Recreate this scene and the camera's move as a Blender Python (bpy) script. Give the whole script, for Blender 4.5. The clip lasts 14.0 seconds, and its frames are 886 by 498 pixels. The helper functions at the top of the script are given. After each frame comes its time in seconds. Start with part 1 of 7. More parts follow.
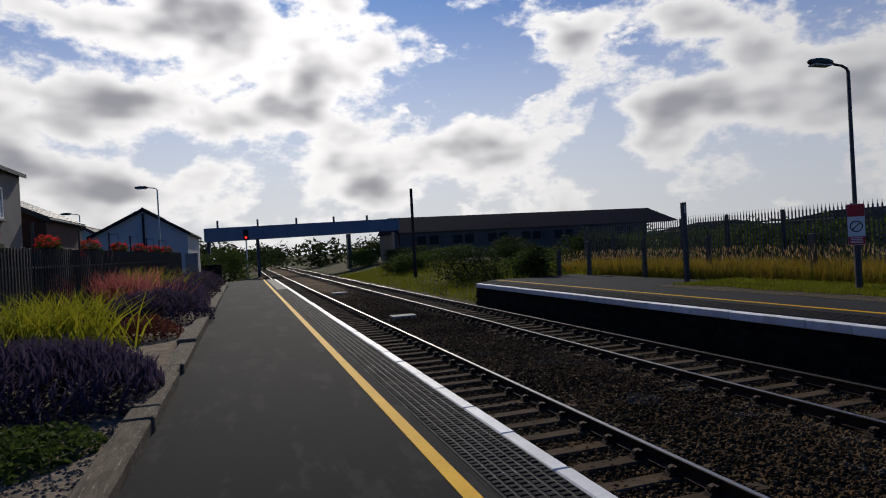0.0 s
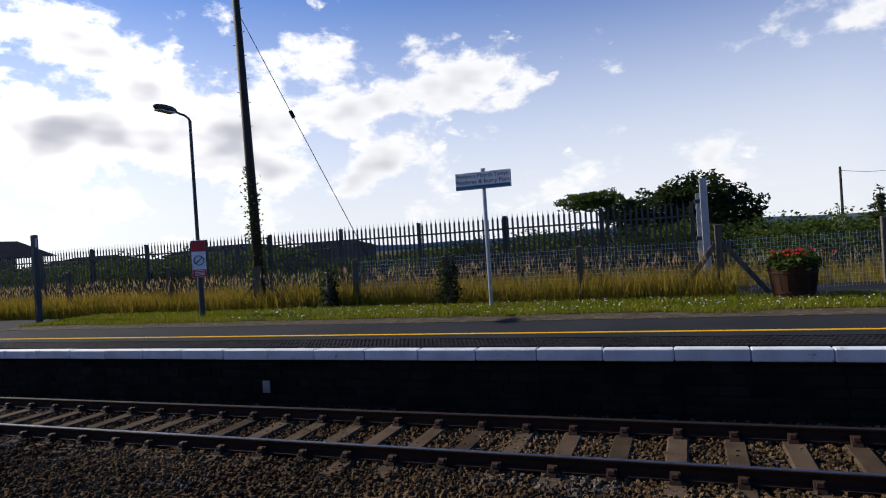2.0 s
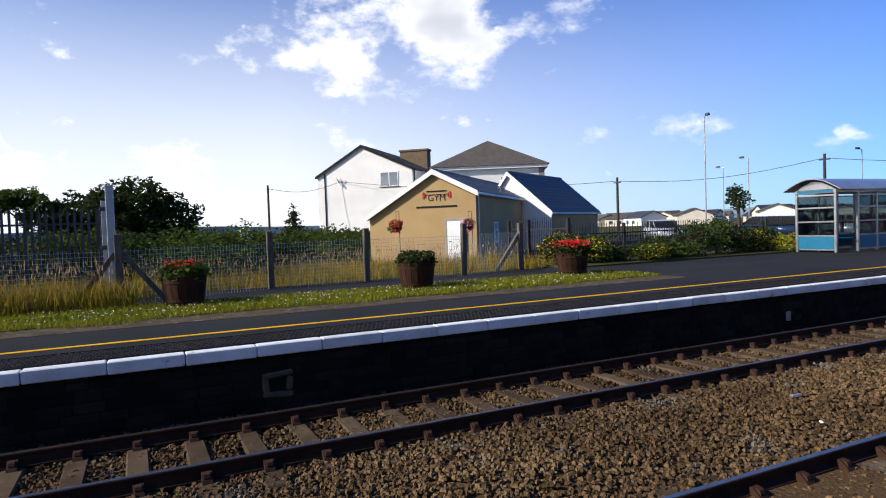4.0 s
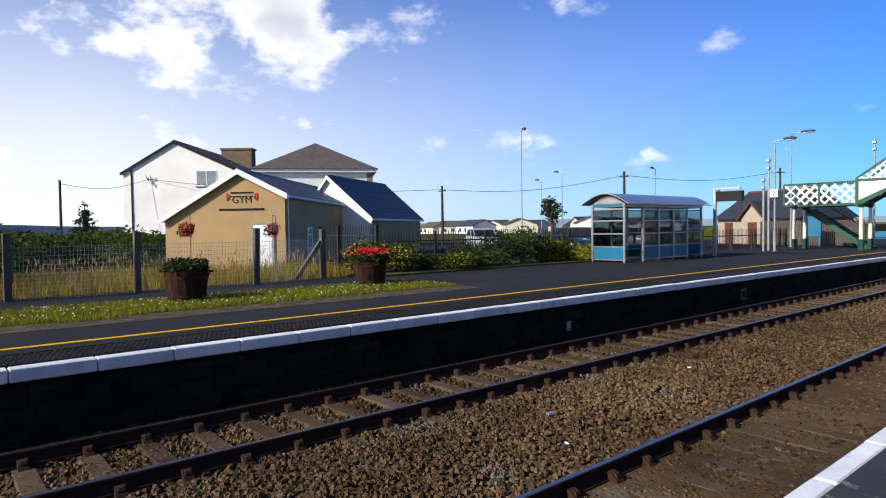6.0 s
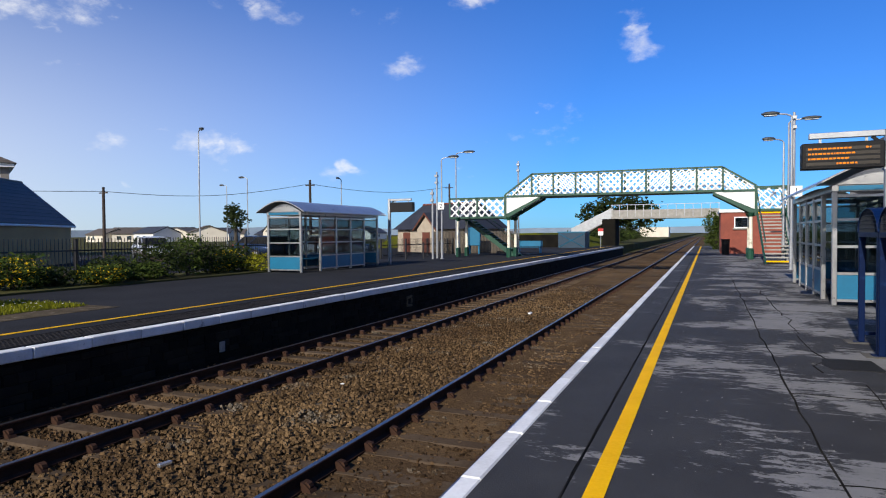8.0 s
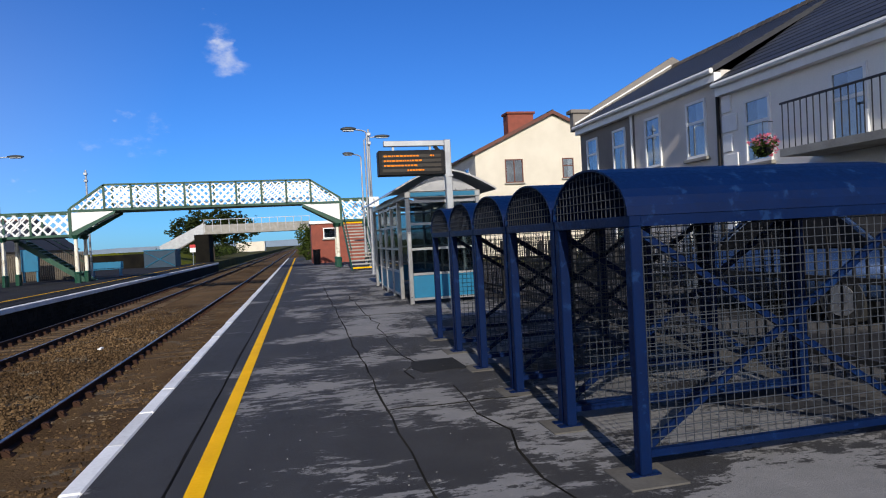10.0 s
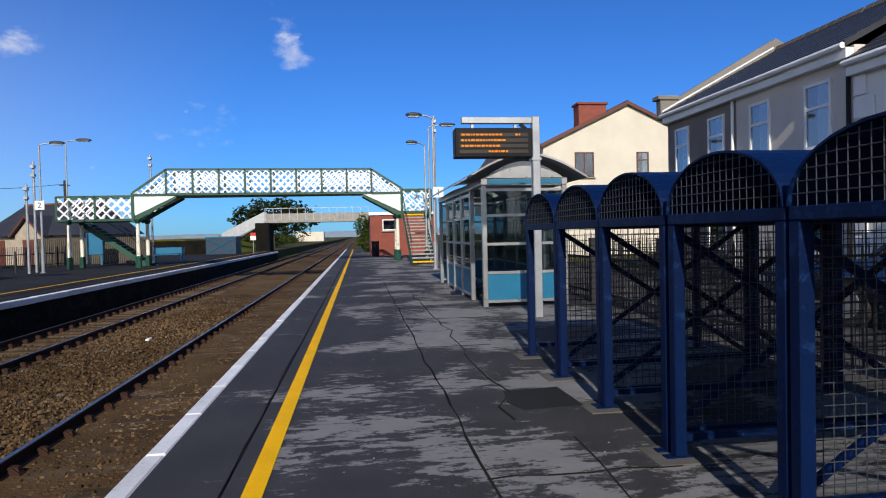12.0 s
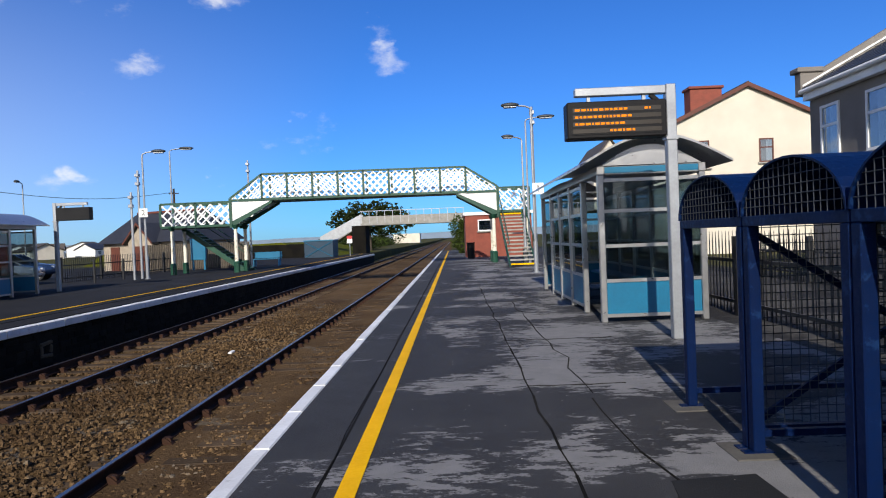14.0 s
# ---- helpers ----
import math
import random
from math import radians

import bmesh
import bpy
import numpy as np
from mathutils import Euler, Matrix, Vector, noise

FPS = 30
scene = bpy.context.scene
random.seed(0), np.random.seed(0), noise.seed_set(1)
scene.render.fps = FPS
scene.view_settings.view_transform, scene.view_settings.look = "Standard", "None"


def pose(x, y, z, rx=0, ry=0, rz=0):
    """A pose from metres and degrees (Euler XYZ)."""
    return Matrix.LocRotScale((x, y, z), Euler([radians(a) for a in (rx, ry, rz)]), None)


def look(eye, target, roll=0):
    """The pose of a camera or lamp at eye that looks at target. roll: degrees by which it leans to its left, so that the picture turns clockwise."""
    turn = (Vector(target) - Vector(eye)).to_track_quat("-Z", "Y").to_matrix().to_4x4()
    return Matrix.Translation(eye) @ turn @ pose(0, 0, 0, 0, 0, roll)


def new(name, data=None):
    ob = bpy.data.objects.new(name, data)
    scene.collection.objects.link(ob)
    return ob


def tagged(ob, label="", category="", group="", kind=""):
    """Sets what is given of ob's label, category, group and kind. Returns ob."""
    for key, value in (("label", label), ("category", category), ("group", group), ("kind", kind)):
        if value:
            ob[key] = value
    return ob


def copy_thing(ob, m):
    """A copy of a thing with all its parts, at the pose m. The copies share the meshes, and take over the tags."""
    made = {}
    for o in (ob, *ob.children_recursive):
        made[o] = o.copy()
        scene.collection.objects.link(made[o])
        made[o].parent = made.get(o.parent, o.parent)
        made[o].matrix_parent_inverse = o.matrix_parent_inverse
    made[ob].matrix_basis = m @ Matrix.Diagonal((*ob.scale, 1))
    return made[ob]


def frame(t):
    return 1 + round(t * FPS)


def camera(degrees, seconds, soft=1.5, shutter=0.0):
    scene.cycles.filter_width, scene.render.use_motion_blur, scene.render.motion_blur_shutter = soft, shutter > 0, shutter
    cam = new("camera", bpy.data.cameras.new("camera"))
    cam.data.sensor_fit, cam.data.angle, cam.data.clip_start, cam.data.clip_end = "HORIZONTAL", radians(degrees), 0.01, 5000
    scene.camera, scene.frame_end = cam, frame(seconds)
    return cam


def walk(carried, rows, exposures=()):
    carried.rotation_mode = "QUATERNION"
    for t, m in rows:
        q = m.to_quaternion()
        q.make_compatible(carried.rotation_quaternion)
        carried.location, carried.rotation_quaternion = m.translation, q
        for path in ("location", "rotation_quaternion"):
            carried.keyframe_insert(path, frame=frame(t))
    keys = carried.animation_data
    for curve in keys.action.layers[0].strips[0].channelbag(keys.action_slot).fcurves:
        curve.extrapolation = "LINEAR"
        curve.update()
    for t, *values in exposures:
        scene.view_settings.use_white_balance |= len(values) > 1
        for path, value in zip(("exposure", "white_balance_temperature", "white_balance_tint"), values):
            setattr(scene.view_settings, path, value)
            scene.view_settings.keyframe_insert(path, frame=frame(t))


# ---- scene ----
cam = camera(70.1, 14.0, soft=1.1)
PATH = [
    (0, (-1.503, 4.281, 1.518), (-0.898, 6.187, 1.512), -3.1),
    (0.5, (-1.4, 4.028, 1.524), (-0.452, 5.789, 1.528), -3.6),
    (1, (-1.275, 3.912, 1.473), (-0.015, 5.465, 1.49), -3.1),
    (1.5, (-1.09, 3.739, 1.43), (0.499, 4.954, 1.418), -3.6),
    (2, (-0.907, 3.646, 1.427), (0.962, 4.358, 1.42), -3.7),
    (2.5, (-0.909, 3.326, 1.463), (1.061, 3.674, 1.473), -4.9),
    (3, (-1.011, 3.083, 1.477), (0.989, 3.062, 1.473), -1.7),
    (3.5, (-1.07, 2.87, 1.449), (0.88, 2.428, 1.42), -2.5),
    (4, (-1.039, 2.523, 1.432), (0.761, 1.654, 1.363), -2.0),
    (4.2, (-1.018, 2.42, 1.421), (0.703, 1.403, 1.368), -3.1),
    (6.3, (-0.839, 0.822, 1.441), (0.668, -0.491, 1.377), 0.0),
    (6.5, (-0.838, 0.696, 1.442), (0.653, -0.635, 1.382), 0.5),
    (7, (-0.83, 0.359, 1.43), (0.54, -1.097, 1.37), -1.9),
    (7.5, (-0.824, 0.064, 1.465), (0.289, -1.597, 1.41), 0.3),
    (8, (-0.828, -0.283, 1.435), (-0.056, -2.128, 1.388), -0.4),
    (8.5, (-0.849, -0.712, 1.383), (-0.543, -2.687, 1.327), -1.5),
    (9, (-0.921, -1.04, 1.384), (-1.052, -3.036, 1.348), -1.3),
    (9.2, (-0.952, -1.155, 1.369), (-1.24, -3.133, 1.33), -1.6),
    (11.3, (-0.83, -2.581, 1.353), (-1.315, -4.521, 1.326), -3.5),
    (11.5, (-0.836, -2.792, 1.353), (-1.277, -4.743, 1.339), -3.2),
    (12, (-0.842, -3.266, 1.335), (-1.106, -5.248, 1.289), -1.3),
    (12.5, (-0.837, -3.664, 1.352), (-1.126, -5.641, 1.282), -1.3),
    (13, (-0.892, -4.111, 1.36), (-1.157, -6.093, 1.335), -1.2),
    (13.5, (-0.899, -4.551, 1.357), (-1.062, -6.544, 1.35), -1.5),
    (14, (-0.9, -5.031, 1.366), (-0.863, -7.03, 1.33), -2.3),
]
EXPO = [(0.0, -0.7), (0.5, -0.65), (1.0, -0.45), (1.5, -0.2), (2.0, 0.15), (3.0, 0.3), (4.2, 0.45), (6.5, 0.38), (7.5, 0.25), (9.0, 0.0), (11.5, 0.1), (12.0, 0.0), (13.0, 0.15), (14.0, 0.15)]
walk(cam, [(t, look(eye, target, roll)) for t, eye, target, roll in PATH], EXPO)

# ---- light ----
SUN_AZ, SUN_EL = radians(7), radians(31)      # azimuth from +y towards +x
SUNV = Vector((math.sin(SUN_AZ) * math.cos(SUN_EL), math.cos(SUN_AZ) * math.cos(SUN_EL), math.sin(SUN_EL)))
sun = new("sun", bpy.data.lights.new("sun", "SUN"))
sun.data.energy, sun.data.angle, sun.data.color = 5.0, radians(0.6), (1.0, 0.93, 0.82)
sun.matrix_world = look(SUNV * 100, (0, 0, 0))


class Nodes:
    """Short hand for building a node tree."""

    def __init__(self, tree):
        self.t = tree
        tree.nodes.clear()

    def n(self, kind, out=0, **put):
        node = self.t.nodes.new(kind)
        for key, value in put.items():
            if key.startswith("i_"):
                key = key[2:].replace("_", " ")
                sock = node.inputs[int(key)] if key.isdigit() else node.inputs[key]
                if isinstance(value, bpy.types.NodeSocket):
                    self.t.links.new(value, sock)
                else:
                    sock.default_value = value
            elif key == "operation":
                node.operation = value
            elif key == "blend":
                node.blend_type = value
            elif key == "sky_type":
                node.sky_type = value
            elif key == "data_type":
                node.data_type = value
        return node.outputs[out] if len(node.outputs) else None

    def math(self, op, a, b=0.0, c=0.0):
        return self.n("ShaderNodeMath", operation=op, i_0=a, i_1=b, i_2=c)

    def vmath(self, op, a, b=(0, 0, 0), out=0):
        return self.n("ShaderNodeVectorMath", out, operation=op, i_0=a, i_1=b)

    def noise(self, vec, scale, detail=4.0, rough=0.55, out=0):
        return self.n("ShaderNodeTexNoise", out, i_Vector=vec, i_Scale=scale, i_Detail=detail, i_Roughness=rough)

    def ramp(self, x, a, b, lo=0.0, hi=1.0):
        return self.n("ShaderNodeMapRange", i_Value=x, i_1=a, i_2=b, i_3=lo, i_4=hi)

    def mix(self, f, a, b, blend="MIX"):
        node = self.t.nodes.new("ShaderNodeMixRGB")
        node.blend_type = blend
        for sock, value in zip(node.inputs, (f, a, b)):
            if isinstance(value, bpy.types.NodeSocket):
                self.t.links.new(value, sock)
            else:
                sock.default_value = value if not isinstance(value, tuple) else (*value[:3], 1.0)
        return node.outputs[0]


# Cloud masses: azimuth from +y towards +x, elevation, half width, half height (degrees), strength
CLOUDS = [
    (-1, 19, 11, 7, 0.34), (7, 19, 6, 8, 0.3), (-9, 12, 7, 3.5, 0.26), (-19, 11, 6, 6, 0.24), (42, 10.5, 13, 4.5, 0.26), (31, 18, 6, 2.5, 0.24), (42, 18, 5, 3, 0.26), (45, 14, 5, 3, 0.24),
    (23, 9.5, 6, 3, 0.22), (12, 8, 14, 4, 0.2), (-8, 6, 14, 3, 0.2), (51, 11, 7, 5, 0.24), (61, 12, 5, 2.3, 0.25), (58, 17.5, 4.5, 2.5, 0.22), (73, 15, 7.5, 3.6, 0.29), (67, 9, 10, 3, 0.16),
    (106, 15.5, 10, 4.2, 0.31), (116, 17, 9, 4.8, 0.34), (125, 18, 6, 3.4, 0.28), (135, 8.5, 9, 2.2, 0.25), (148.5, 5.5, 3.2, 1.5, 0.26), (148.5, 11.7, 3, 1.3, 0.2), (154, 20, 8, 3, 0.18), (141, 19, 6, 3, 0.16), (153.5, 14.5, 2.8, 1.7, 0.25), (146, 12, 3, 1.4, 0.18),
    (175, 15.5, 3.4, 1.9, 0.19), (167, 11.5, 2.2, 1.0, 0.13), (190, 11, 3.5, 1.2, 0.08), (163.5, 8.6, 2.6, 0.9, 0.13),
]
world = bpy.data.worlds.new("sky")
scene.world = world
world.use_nodes = True
W = Nodes(world.node_tree)
way = W.n("ShaderNodeTexCoord", 0)
sky = W.n("ShaderNodeTexSky", sky_type="NISHITA")
skyn = sky.node
skyn.sun_disc, skyn.sun_elevation, skyn.sun_rotation = False, SUN_EL, SUN_AZ
skyn.air_density, skyn.dust_density, skyn.ozone_density = 1.0, 0.2, 3.0
xyz = W.n("ShaderNodeSeparateXYZ", i_0=way).node.outputs
flat = W.n("ShaderNodeCombineXYZ", i_0=xyz[0], i_1=xyz[1], i_2=W.math("MULTIPLY", xyz[2], 1.7))
bent = W.vmath("ADD", flat, W.vmath("MULTIPLY", W.noise(flat, 9.0, 4.0, 0.6, 1), (0.09, 0.09, 0.09)))
cells = W.n("ShaderNodeTexVoronoi", 0, i_Vector=bent, i_Scale=13.0, i_Detail=3.0, i_Roughness=0.6)
puffs = W.ramp(cells, 0.0, 0.8, 0.13, -0.09)
billow = W.math("ADD", W.noise(flat, 8.0, 10.0, 0.6), puffs)
broad = W.noise(flat, 3.0, 3.0, 0.5)
mass = None
for az, el, wd, ht, amount in CLOUDS:
    a, e = radians(az), radians(el)
    c = Vector((math.sin(a) * math.cos(e), math.cos(a) * math.cos(e), math.sin(e)))
    right, up = Vector((math.cos(a), -math.sin(a), 0)), Vector((-math.sin(a) * math.sin(e), -math.cos(a) * math.sin(e), math.cos(e)))
    off = W.vmath("SUBTRACT", way, tuple(c))
    u = W.vmath("DOT_PRODUCT", off, tuple(right / radians(wd)), 1)
    v = W.vmath("DOT_PRODUCT", off, tuple(up / radians(ht)), 1)
    r2 = W.math("ADD", W.math("MULTIPLY", u, u), W.math("MULTIPLY", v, v))
    g = W.math("MULTIPLY", W.math("EXPONENT", W.math("MULTIPLY", r2, -1.0)), amount)
    mass = g if mass is None else W.math("MAXIMUM", mass, g)
# more cloud towards the sun than away from it
sunward = W.vmath("DOT_PRODUCT", way, (0.35, 0.94, 0.0), 1)
cover = W.math("ADD", W.math("ADD", W.ramp(sunward, -0.8, 0.85, -0.10, 0.065), W.math("MULTIPLY", W.ramp(xyz[2], 0.04, 0.24, 0.07, 0.0), W.ramp(sunward, -0.1, 0.5))), W.ramp(xyz[2], 0.45, 0.85, 0.0, -0.2))
level = W.math("ADD", W.math("ADD", billow, W.math("MULTIPLY", W.math("SUBTRACT", broad, 0.5), 0.5)), W.math("ADD", mass, cover))
dens = W.n("ShaderNodeMapRange", i_Value=level, i_1=0.525, i_2=W.ramp(sunward, -0.4, 0.5, 0.76, 0.655), i_3=0.0, i_4=1.0)
dens.node.interpolation_type = "SMOOTHSTEP"
soft_billow = W.noise(flat, 8.0, 2.5, 0.5)
soft_level = W.math("ADD", W.math("ADD", soft_billow, W.math("MULTIPLY", W.math("SUBTRACT", broad, 0.5), 0.5)), W.math("ADD", mass, cover))
core = W.ramp(soft_level, 0.70, 1.02)
core.node.interpolation_type = "SMOOTHSTEP"
glow = W.math("POWER", W.ramp(W.vmath("DOT_PRODUCT", way, tuple(SUNV), 1), 0.5, 1.0), 2.0)
lit = W.mix(glow, (11.4, 11.4, 11.6), (24.0, 23.4, 23.0))
dark = W.mix(glow, (5.6, 5.8, 6.6), (5.6, 5.5, 6.1))
cloud = W.mix(W.math("MULTIPLY", core, W.ramp(sunward, -0.5, 0.5, 0.6, 0.95)), lit, dark)
haze = W.ramp(xyz[2], 0.0, 0.47, 0.95, 0.0)
haze.node.interpolation_type = "SMOOTHSTEP"
clear = W.mix(W.math("MULTIPLY", haze, W.ramp(sunward, -0.85, 0.15, 0.02, 1.0)), W.mix(1.0, sky, W.mix(W.ramp(sunward, -0.6, 0.5), (0.28, 0.76, 1.55), (0.38, 0.8, 1.4)), "MULTIPLY"), W.mix(glow, (10.0, 10.2, 10.8), (17.0, 16.7, 16.5)))
total = W.mix(W.math("MULTIPLY", dens, W.ramp(sunward, -0.9, 0.0, 0.6, 0.97)), clear, cloud)
back = W.n("ShaderNodeBackground", i_0=total, i_1=0.08)
W.n("ShaderNodeOutputWorld", i_0=back)


# ---- materials ----
def material(name, a, b=None, rough=0.7, metal=0.0, scale=3.0, fine=40.0, bump=0.15, mottle=0.35, stretch=(1, 1, 1), wear_or_sheen=None, spread=0.0, dist=0.01, spec=0.5, at=0.57):
    """Two colours mixed by broad stains and fine grain, with relief; spread varies piece by piece."""
    m = bpy.data.materials.new(name)
    m.use_nodes = True
    N = Nodes(m.node_tree)
    b = b or tuple(c * 0.72 for c in a)
    co = N.n("ShaderNodeTexCoord", 3)
    co = N.vmath("MULTIPLY", co, stretch)
    if spread:
        rnd = N.n("ShaderNodeObjectInfo", 5)
        co = N.vmath("ADD", co, N.n("ShaderNodeCombineXYZ", i_0=N.math("MULTIPLY", rnd, 37.0), i_1=N.math("MULTIPLY", rnd, 91.0)))
    n1, n2 = N.noise(co, scale, 5.0), N.noise(co, fine, 3.0, 0.65)
    f = N.math("ADD", N.math("MULTIPLY", N.ramp(n1, 0.35, 0.65), 1 - mottle), N.math("MULTIPLY", N.ramp(n2, 0.3, 0.7), mottle))
    col = N.mix(f, a, b)
    if wear_or_sheen:
        col = N.mix(N.ramp(N.noise(co, scale * 2.3, 6.0, 0.7), at, at + 0.05), col, wear_or_sheen)
    if spread:
        isl = N.n("ShaderNodeNewGeometry", 8)
        v = N.ramp(N.math("FRACT", N.math("ADD", rnd, isl)), 0, 1, 1 - spread, 1 + spread)
        col = N.mix(1.0, col, N.n("ShaderNodeCombineXYZ", i_0=v, i_1=v, i_2=v), "MULTIPLY")
    r = N.ramp(n2, 0.3, 0.7, max(0.02, rough - 0.08), min(1.0, rough + 0.08))
    bsdf = N.n("ShaderNodeBsdfPrincipled", i_Base_Color=col, i_Roughness=r, i_Metallic=metal)
    bsdf.node.inputs["Specular IOR Level"].default_value = spec
    if bump:
        h = N.math("ADD", N.math("MULTIPLY", n1, 0.4), n2)
        nb = N.n("ShaderNodeBump", i_Strength=bump, i_Distance=dist, i_Height=h)
        m.node_tree.links.new(nb, bsdf.node.inputs["Normal"])
    N.n("ShaderNodeOutputMaterial", i_0=bsdf)
    return m


def leafy(name, a, b, rough=0.55):
    """Leaves and blades, each one its own shade, a little light passing through."""
    m = bpy.data.materials.new(name)
    m.use_nodes = True
    N = Nodes(m.node_tree)
    isl = N.n("ShaderNodeNewGeometry", 8)
    co = N.n("ShaderNodeTexCoord", 3)
    f = N.math("ADD", N.math("MULTIPLY", isl, 0.7), N.math("MULTIPLY", N.ramp(N.noise(co, 0.8, 3.0), 0.35, 0.65), 0.3))
    col = N.mix(f, a, b)
    p = N.n("ShaderNodeBsdfPrincipled", i_Base_Color=col, i_Roughness=0.85)
    p.node.inputs["Specular IOR Level"].default_value = 0.08
    t = N.n("ShaderNodeBsdfTranslucent", i_Color=col)
    mixed = N.n("ShaderNodeMixShader", i_0=0.35, i_1=p, i_2=t)
    N.n("ShaderNodeOutputMaterial", i_0=mixed)
    return m


def glassy(name, tint=(0.8, 0.9, 0.92), clear=0.75, rough=0.02):
    """A thin pane: partly see-through, with a mirror gloss."""
    m = bpy.data.materials.new(name)
    m.use_nodes = True
    N = Nodes(m.node_tree)
    tr = N.n("ShaderNodeBsdfTransparent", i_0=(*tint, 1))
    gl = N.n("ShaderNodeBsdfGlossy", i_0=(0.9, 0.95, 1, 1), i_1=rough)
    fr = N.math("MULTIPLY", N.math("POWER", N.n("ShaderNodeLayerWeight", 1, i_0=0.5), 4.0), 0.6)
    N.n("ShaderNodeOutputMaterial", i_0=N.n("ShaderNodeMixShader", i_0=N.math("ADD", fr, 1 - clear), i_1=tr, i_2=gl))
    return m


def glowing(name, colour, strength):
    m = bpy.data.materials.new(name)
    m.use_nodes = True
    N = Nodes(m.node_tree)
    N.n("ShaderNodeOutputMaterial", i_0=N.n("ShaderNodeEmission", i_0=(*colour, 1), i_1=strength))
    return m


def patched_asphalt(name, dark, worn, pale):
    """Dark tarmac with ragged pale dry patches, more of them away from the edge, and fine grit."""
    m = bpy.data.materials.new(name)
    m.use_nodes = True
    N = Nodes(m.node_tree)
    co = N.n("ShaderNodeTexCoord", 3)
    px = N.n("ShaderNodeSeparateXYZ", i_0=co).node.outputs
    broad = N.noise(N.vmath("MULTIPLY", co, (0.75, 0.8, 1.0)), 0.95, 3.0, 0.5)
    rag = N.noise(N.vmath("MULTIPLY", co, (1.0, 2.4, 1.0)), 4.2, 7.0, 0.74)
    tiny = N.noise(co, 38.0, 3.0, 0.7)
    grit = N.noise(co, 170.0, 2.0, 0.6)
    more = N.ramp(px[0], -0.4, -1.9, -0.05, 0.06)
    level = N.math("ADD", N.math("ADD", N.math("MULTIPLY", broad, 0.8), N.math("MULTIPLY", rag, 0.62)), N.math("ADD", N.math("MULTIPLY", tiny, 0.1), more))
    dry = N.ramp(level, 0.805, 0.835)
    base = N.mix(N.ramp(N.noise(co, 1.7, 5.0, 0.6), 0.35, 0.65), dark, worn)
    top = N.mix(N.ramp(N.noise(co, 5.0, 4.0), 0.3, 0.7), pale, tuple(c * 0.8 for c in pale))
    col = N.mix(N.math("MULTIPLY", dry, 0.92), base, top)
    col = N.mix(N.ramp(grit, 0.35, 0.75, 0.0, 0.5), col, tuple(c * 0.45 for c in pale))
    bsdf = N.n("ShaderNodeBsdfPrincipled", i_Base_Color=col, i_Roughness=N.ramp(dry, 0.0, 1.0, 0.72, 0.95))
    bsdf.node.inputs["Specular IOR Level"].default_value = 0.12
    nb = N.n("ShaderNodeBump", i_Strength=0.55, i_Distance=0.008, i_Height=N.math("ADD", grit, N.math("MULTIPLY", tiny, 0.6)))
    m.node_tree.links.new(nb, bsdf.node.inputs["Normal"])
    N.n("ShaderNodeOutputMaterial", i_0=bsdf)
    return m


ASPHALT_NEAR = patched_asphalt("worn_asphalt", (0.017, 0.017, 0.019), (0.03, 0.03, 0.032), (0.235, 0.232, 0.235))
# the paler long patches here are painted sheen, not worn tarmac
ASPHALT_SMOOTH = material("smooth_dark_asphalt", (0.013, 0.013, 0.014), (0.027, 0.026, 0.026), 0.88, mottle=0.75, scale=0.5, fine=120, bump=0.5, spec=0.06, stretch=(1.6, 0.4, 1), wear_or_sheen=(0.033, 0.032, 0.031), at=0.53)
TARMAC_GREY = patched_asphalt("grey_tarmac", (0.014, 0.014, 0.015), (0.024, 0.023, 0.023), (0.085, 0.082, 0.08))
PADSTONE = material("pad_concrete", (0.11, 0.105, 0.095), (0.07, 0.065, 0.06), 0.9, scale=4, fine=40, spec=0.1)
ASPHALT_FAR = material("dark_asphalt", (0.018, 0.019, 0.021), (0.03, 0.03, 0.033), 0.9, scale=0.5, fine=70, bump=0.3, spec=0.06)
BLUE_BRICK = material("blue_brick", (0.012, 0.012, 0.013), (0.024, 0.022, 0.022), 0.8, spec=0.06, scale=2, fine=30, spread=0.3)
WHITE_LINE = material("white_line_paint", (0.72, 0.73, 0.74), (0.5, 0.5, 0.5), 0.6, scale=2, fine=30, wear_or_sheen=(0.3, 0.3, 0.3), spread=0.08, at=0.63)
YELLOW_LINE = material("yellow_line_paint", (0.8, 0.44, 0.0), (0.66, 0.35, 0.0), 0.7, spec=0.1, scale=2, fine=40, spread=0.05)
# soot, plus the platform wall's shade painted in as near black
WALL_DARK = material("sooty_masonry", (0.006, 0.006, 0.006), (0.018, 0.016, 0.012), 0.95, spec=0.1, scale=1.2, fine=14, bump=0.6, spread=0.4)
BALLAST = material("ballast_stone", (0.135, 0.086, 0.043), (0.034, 0.02, 0.011), 0.95, wear_or_sheen=(0.11, 0.09, 0.066), at=0.58, spec=0.03, scale=0.4, fine=25, bump=0.8, dist=0.03, spread=0.55)
RUST = material("rusty_rail", (0.05, 0.022, 0.012), (0.018, 0.009, 0.006), 0.8, spec=0.2, scale=4, fine=40)
RAILTOP = material("rail_head_steel", (0.34, 0.32, 0.30), (0.24, 0.22, 0.2), 0.36, metal=1.0, scale=5, fine=60, bump=0.03)
SLEEPER = material("sleeper", (0.09, 0.064, 0.042), (0.042, 0.028, 0.018), 0.95, spec=0.04, scale=3, fine=30, bump=0.5, spread=0.3)
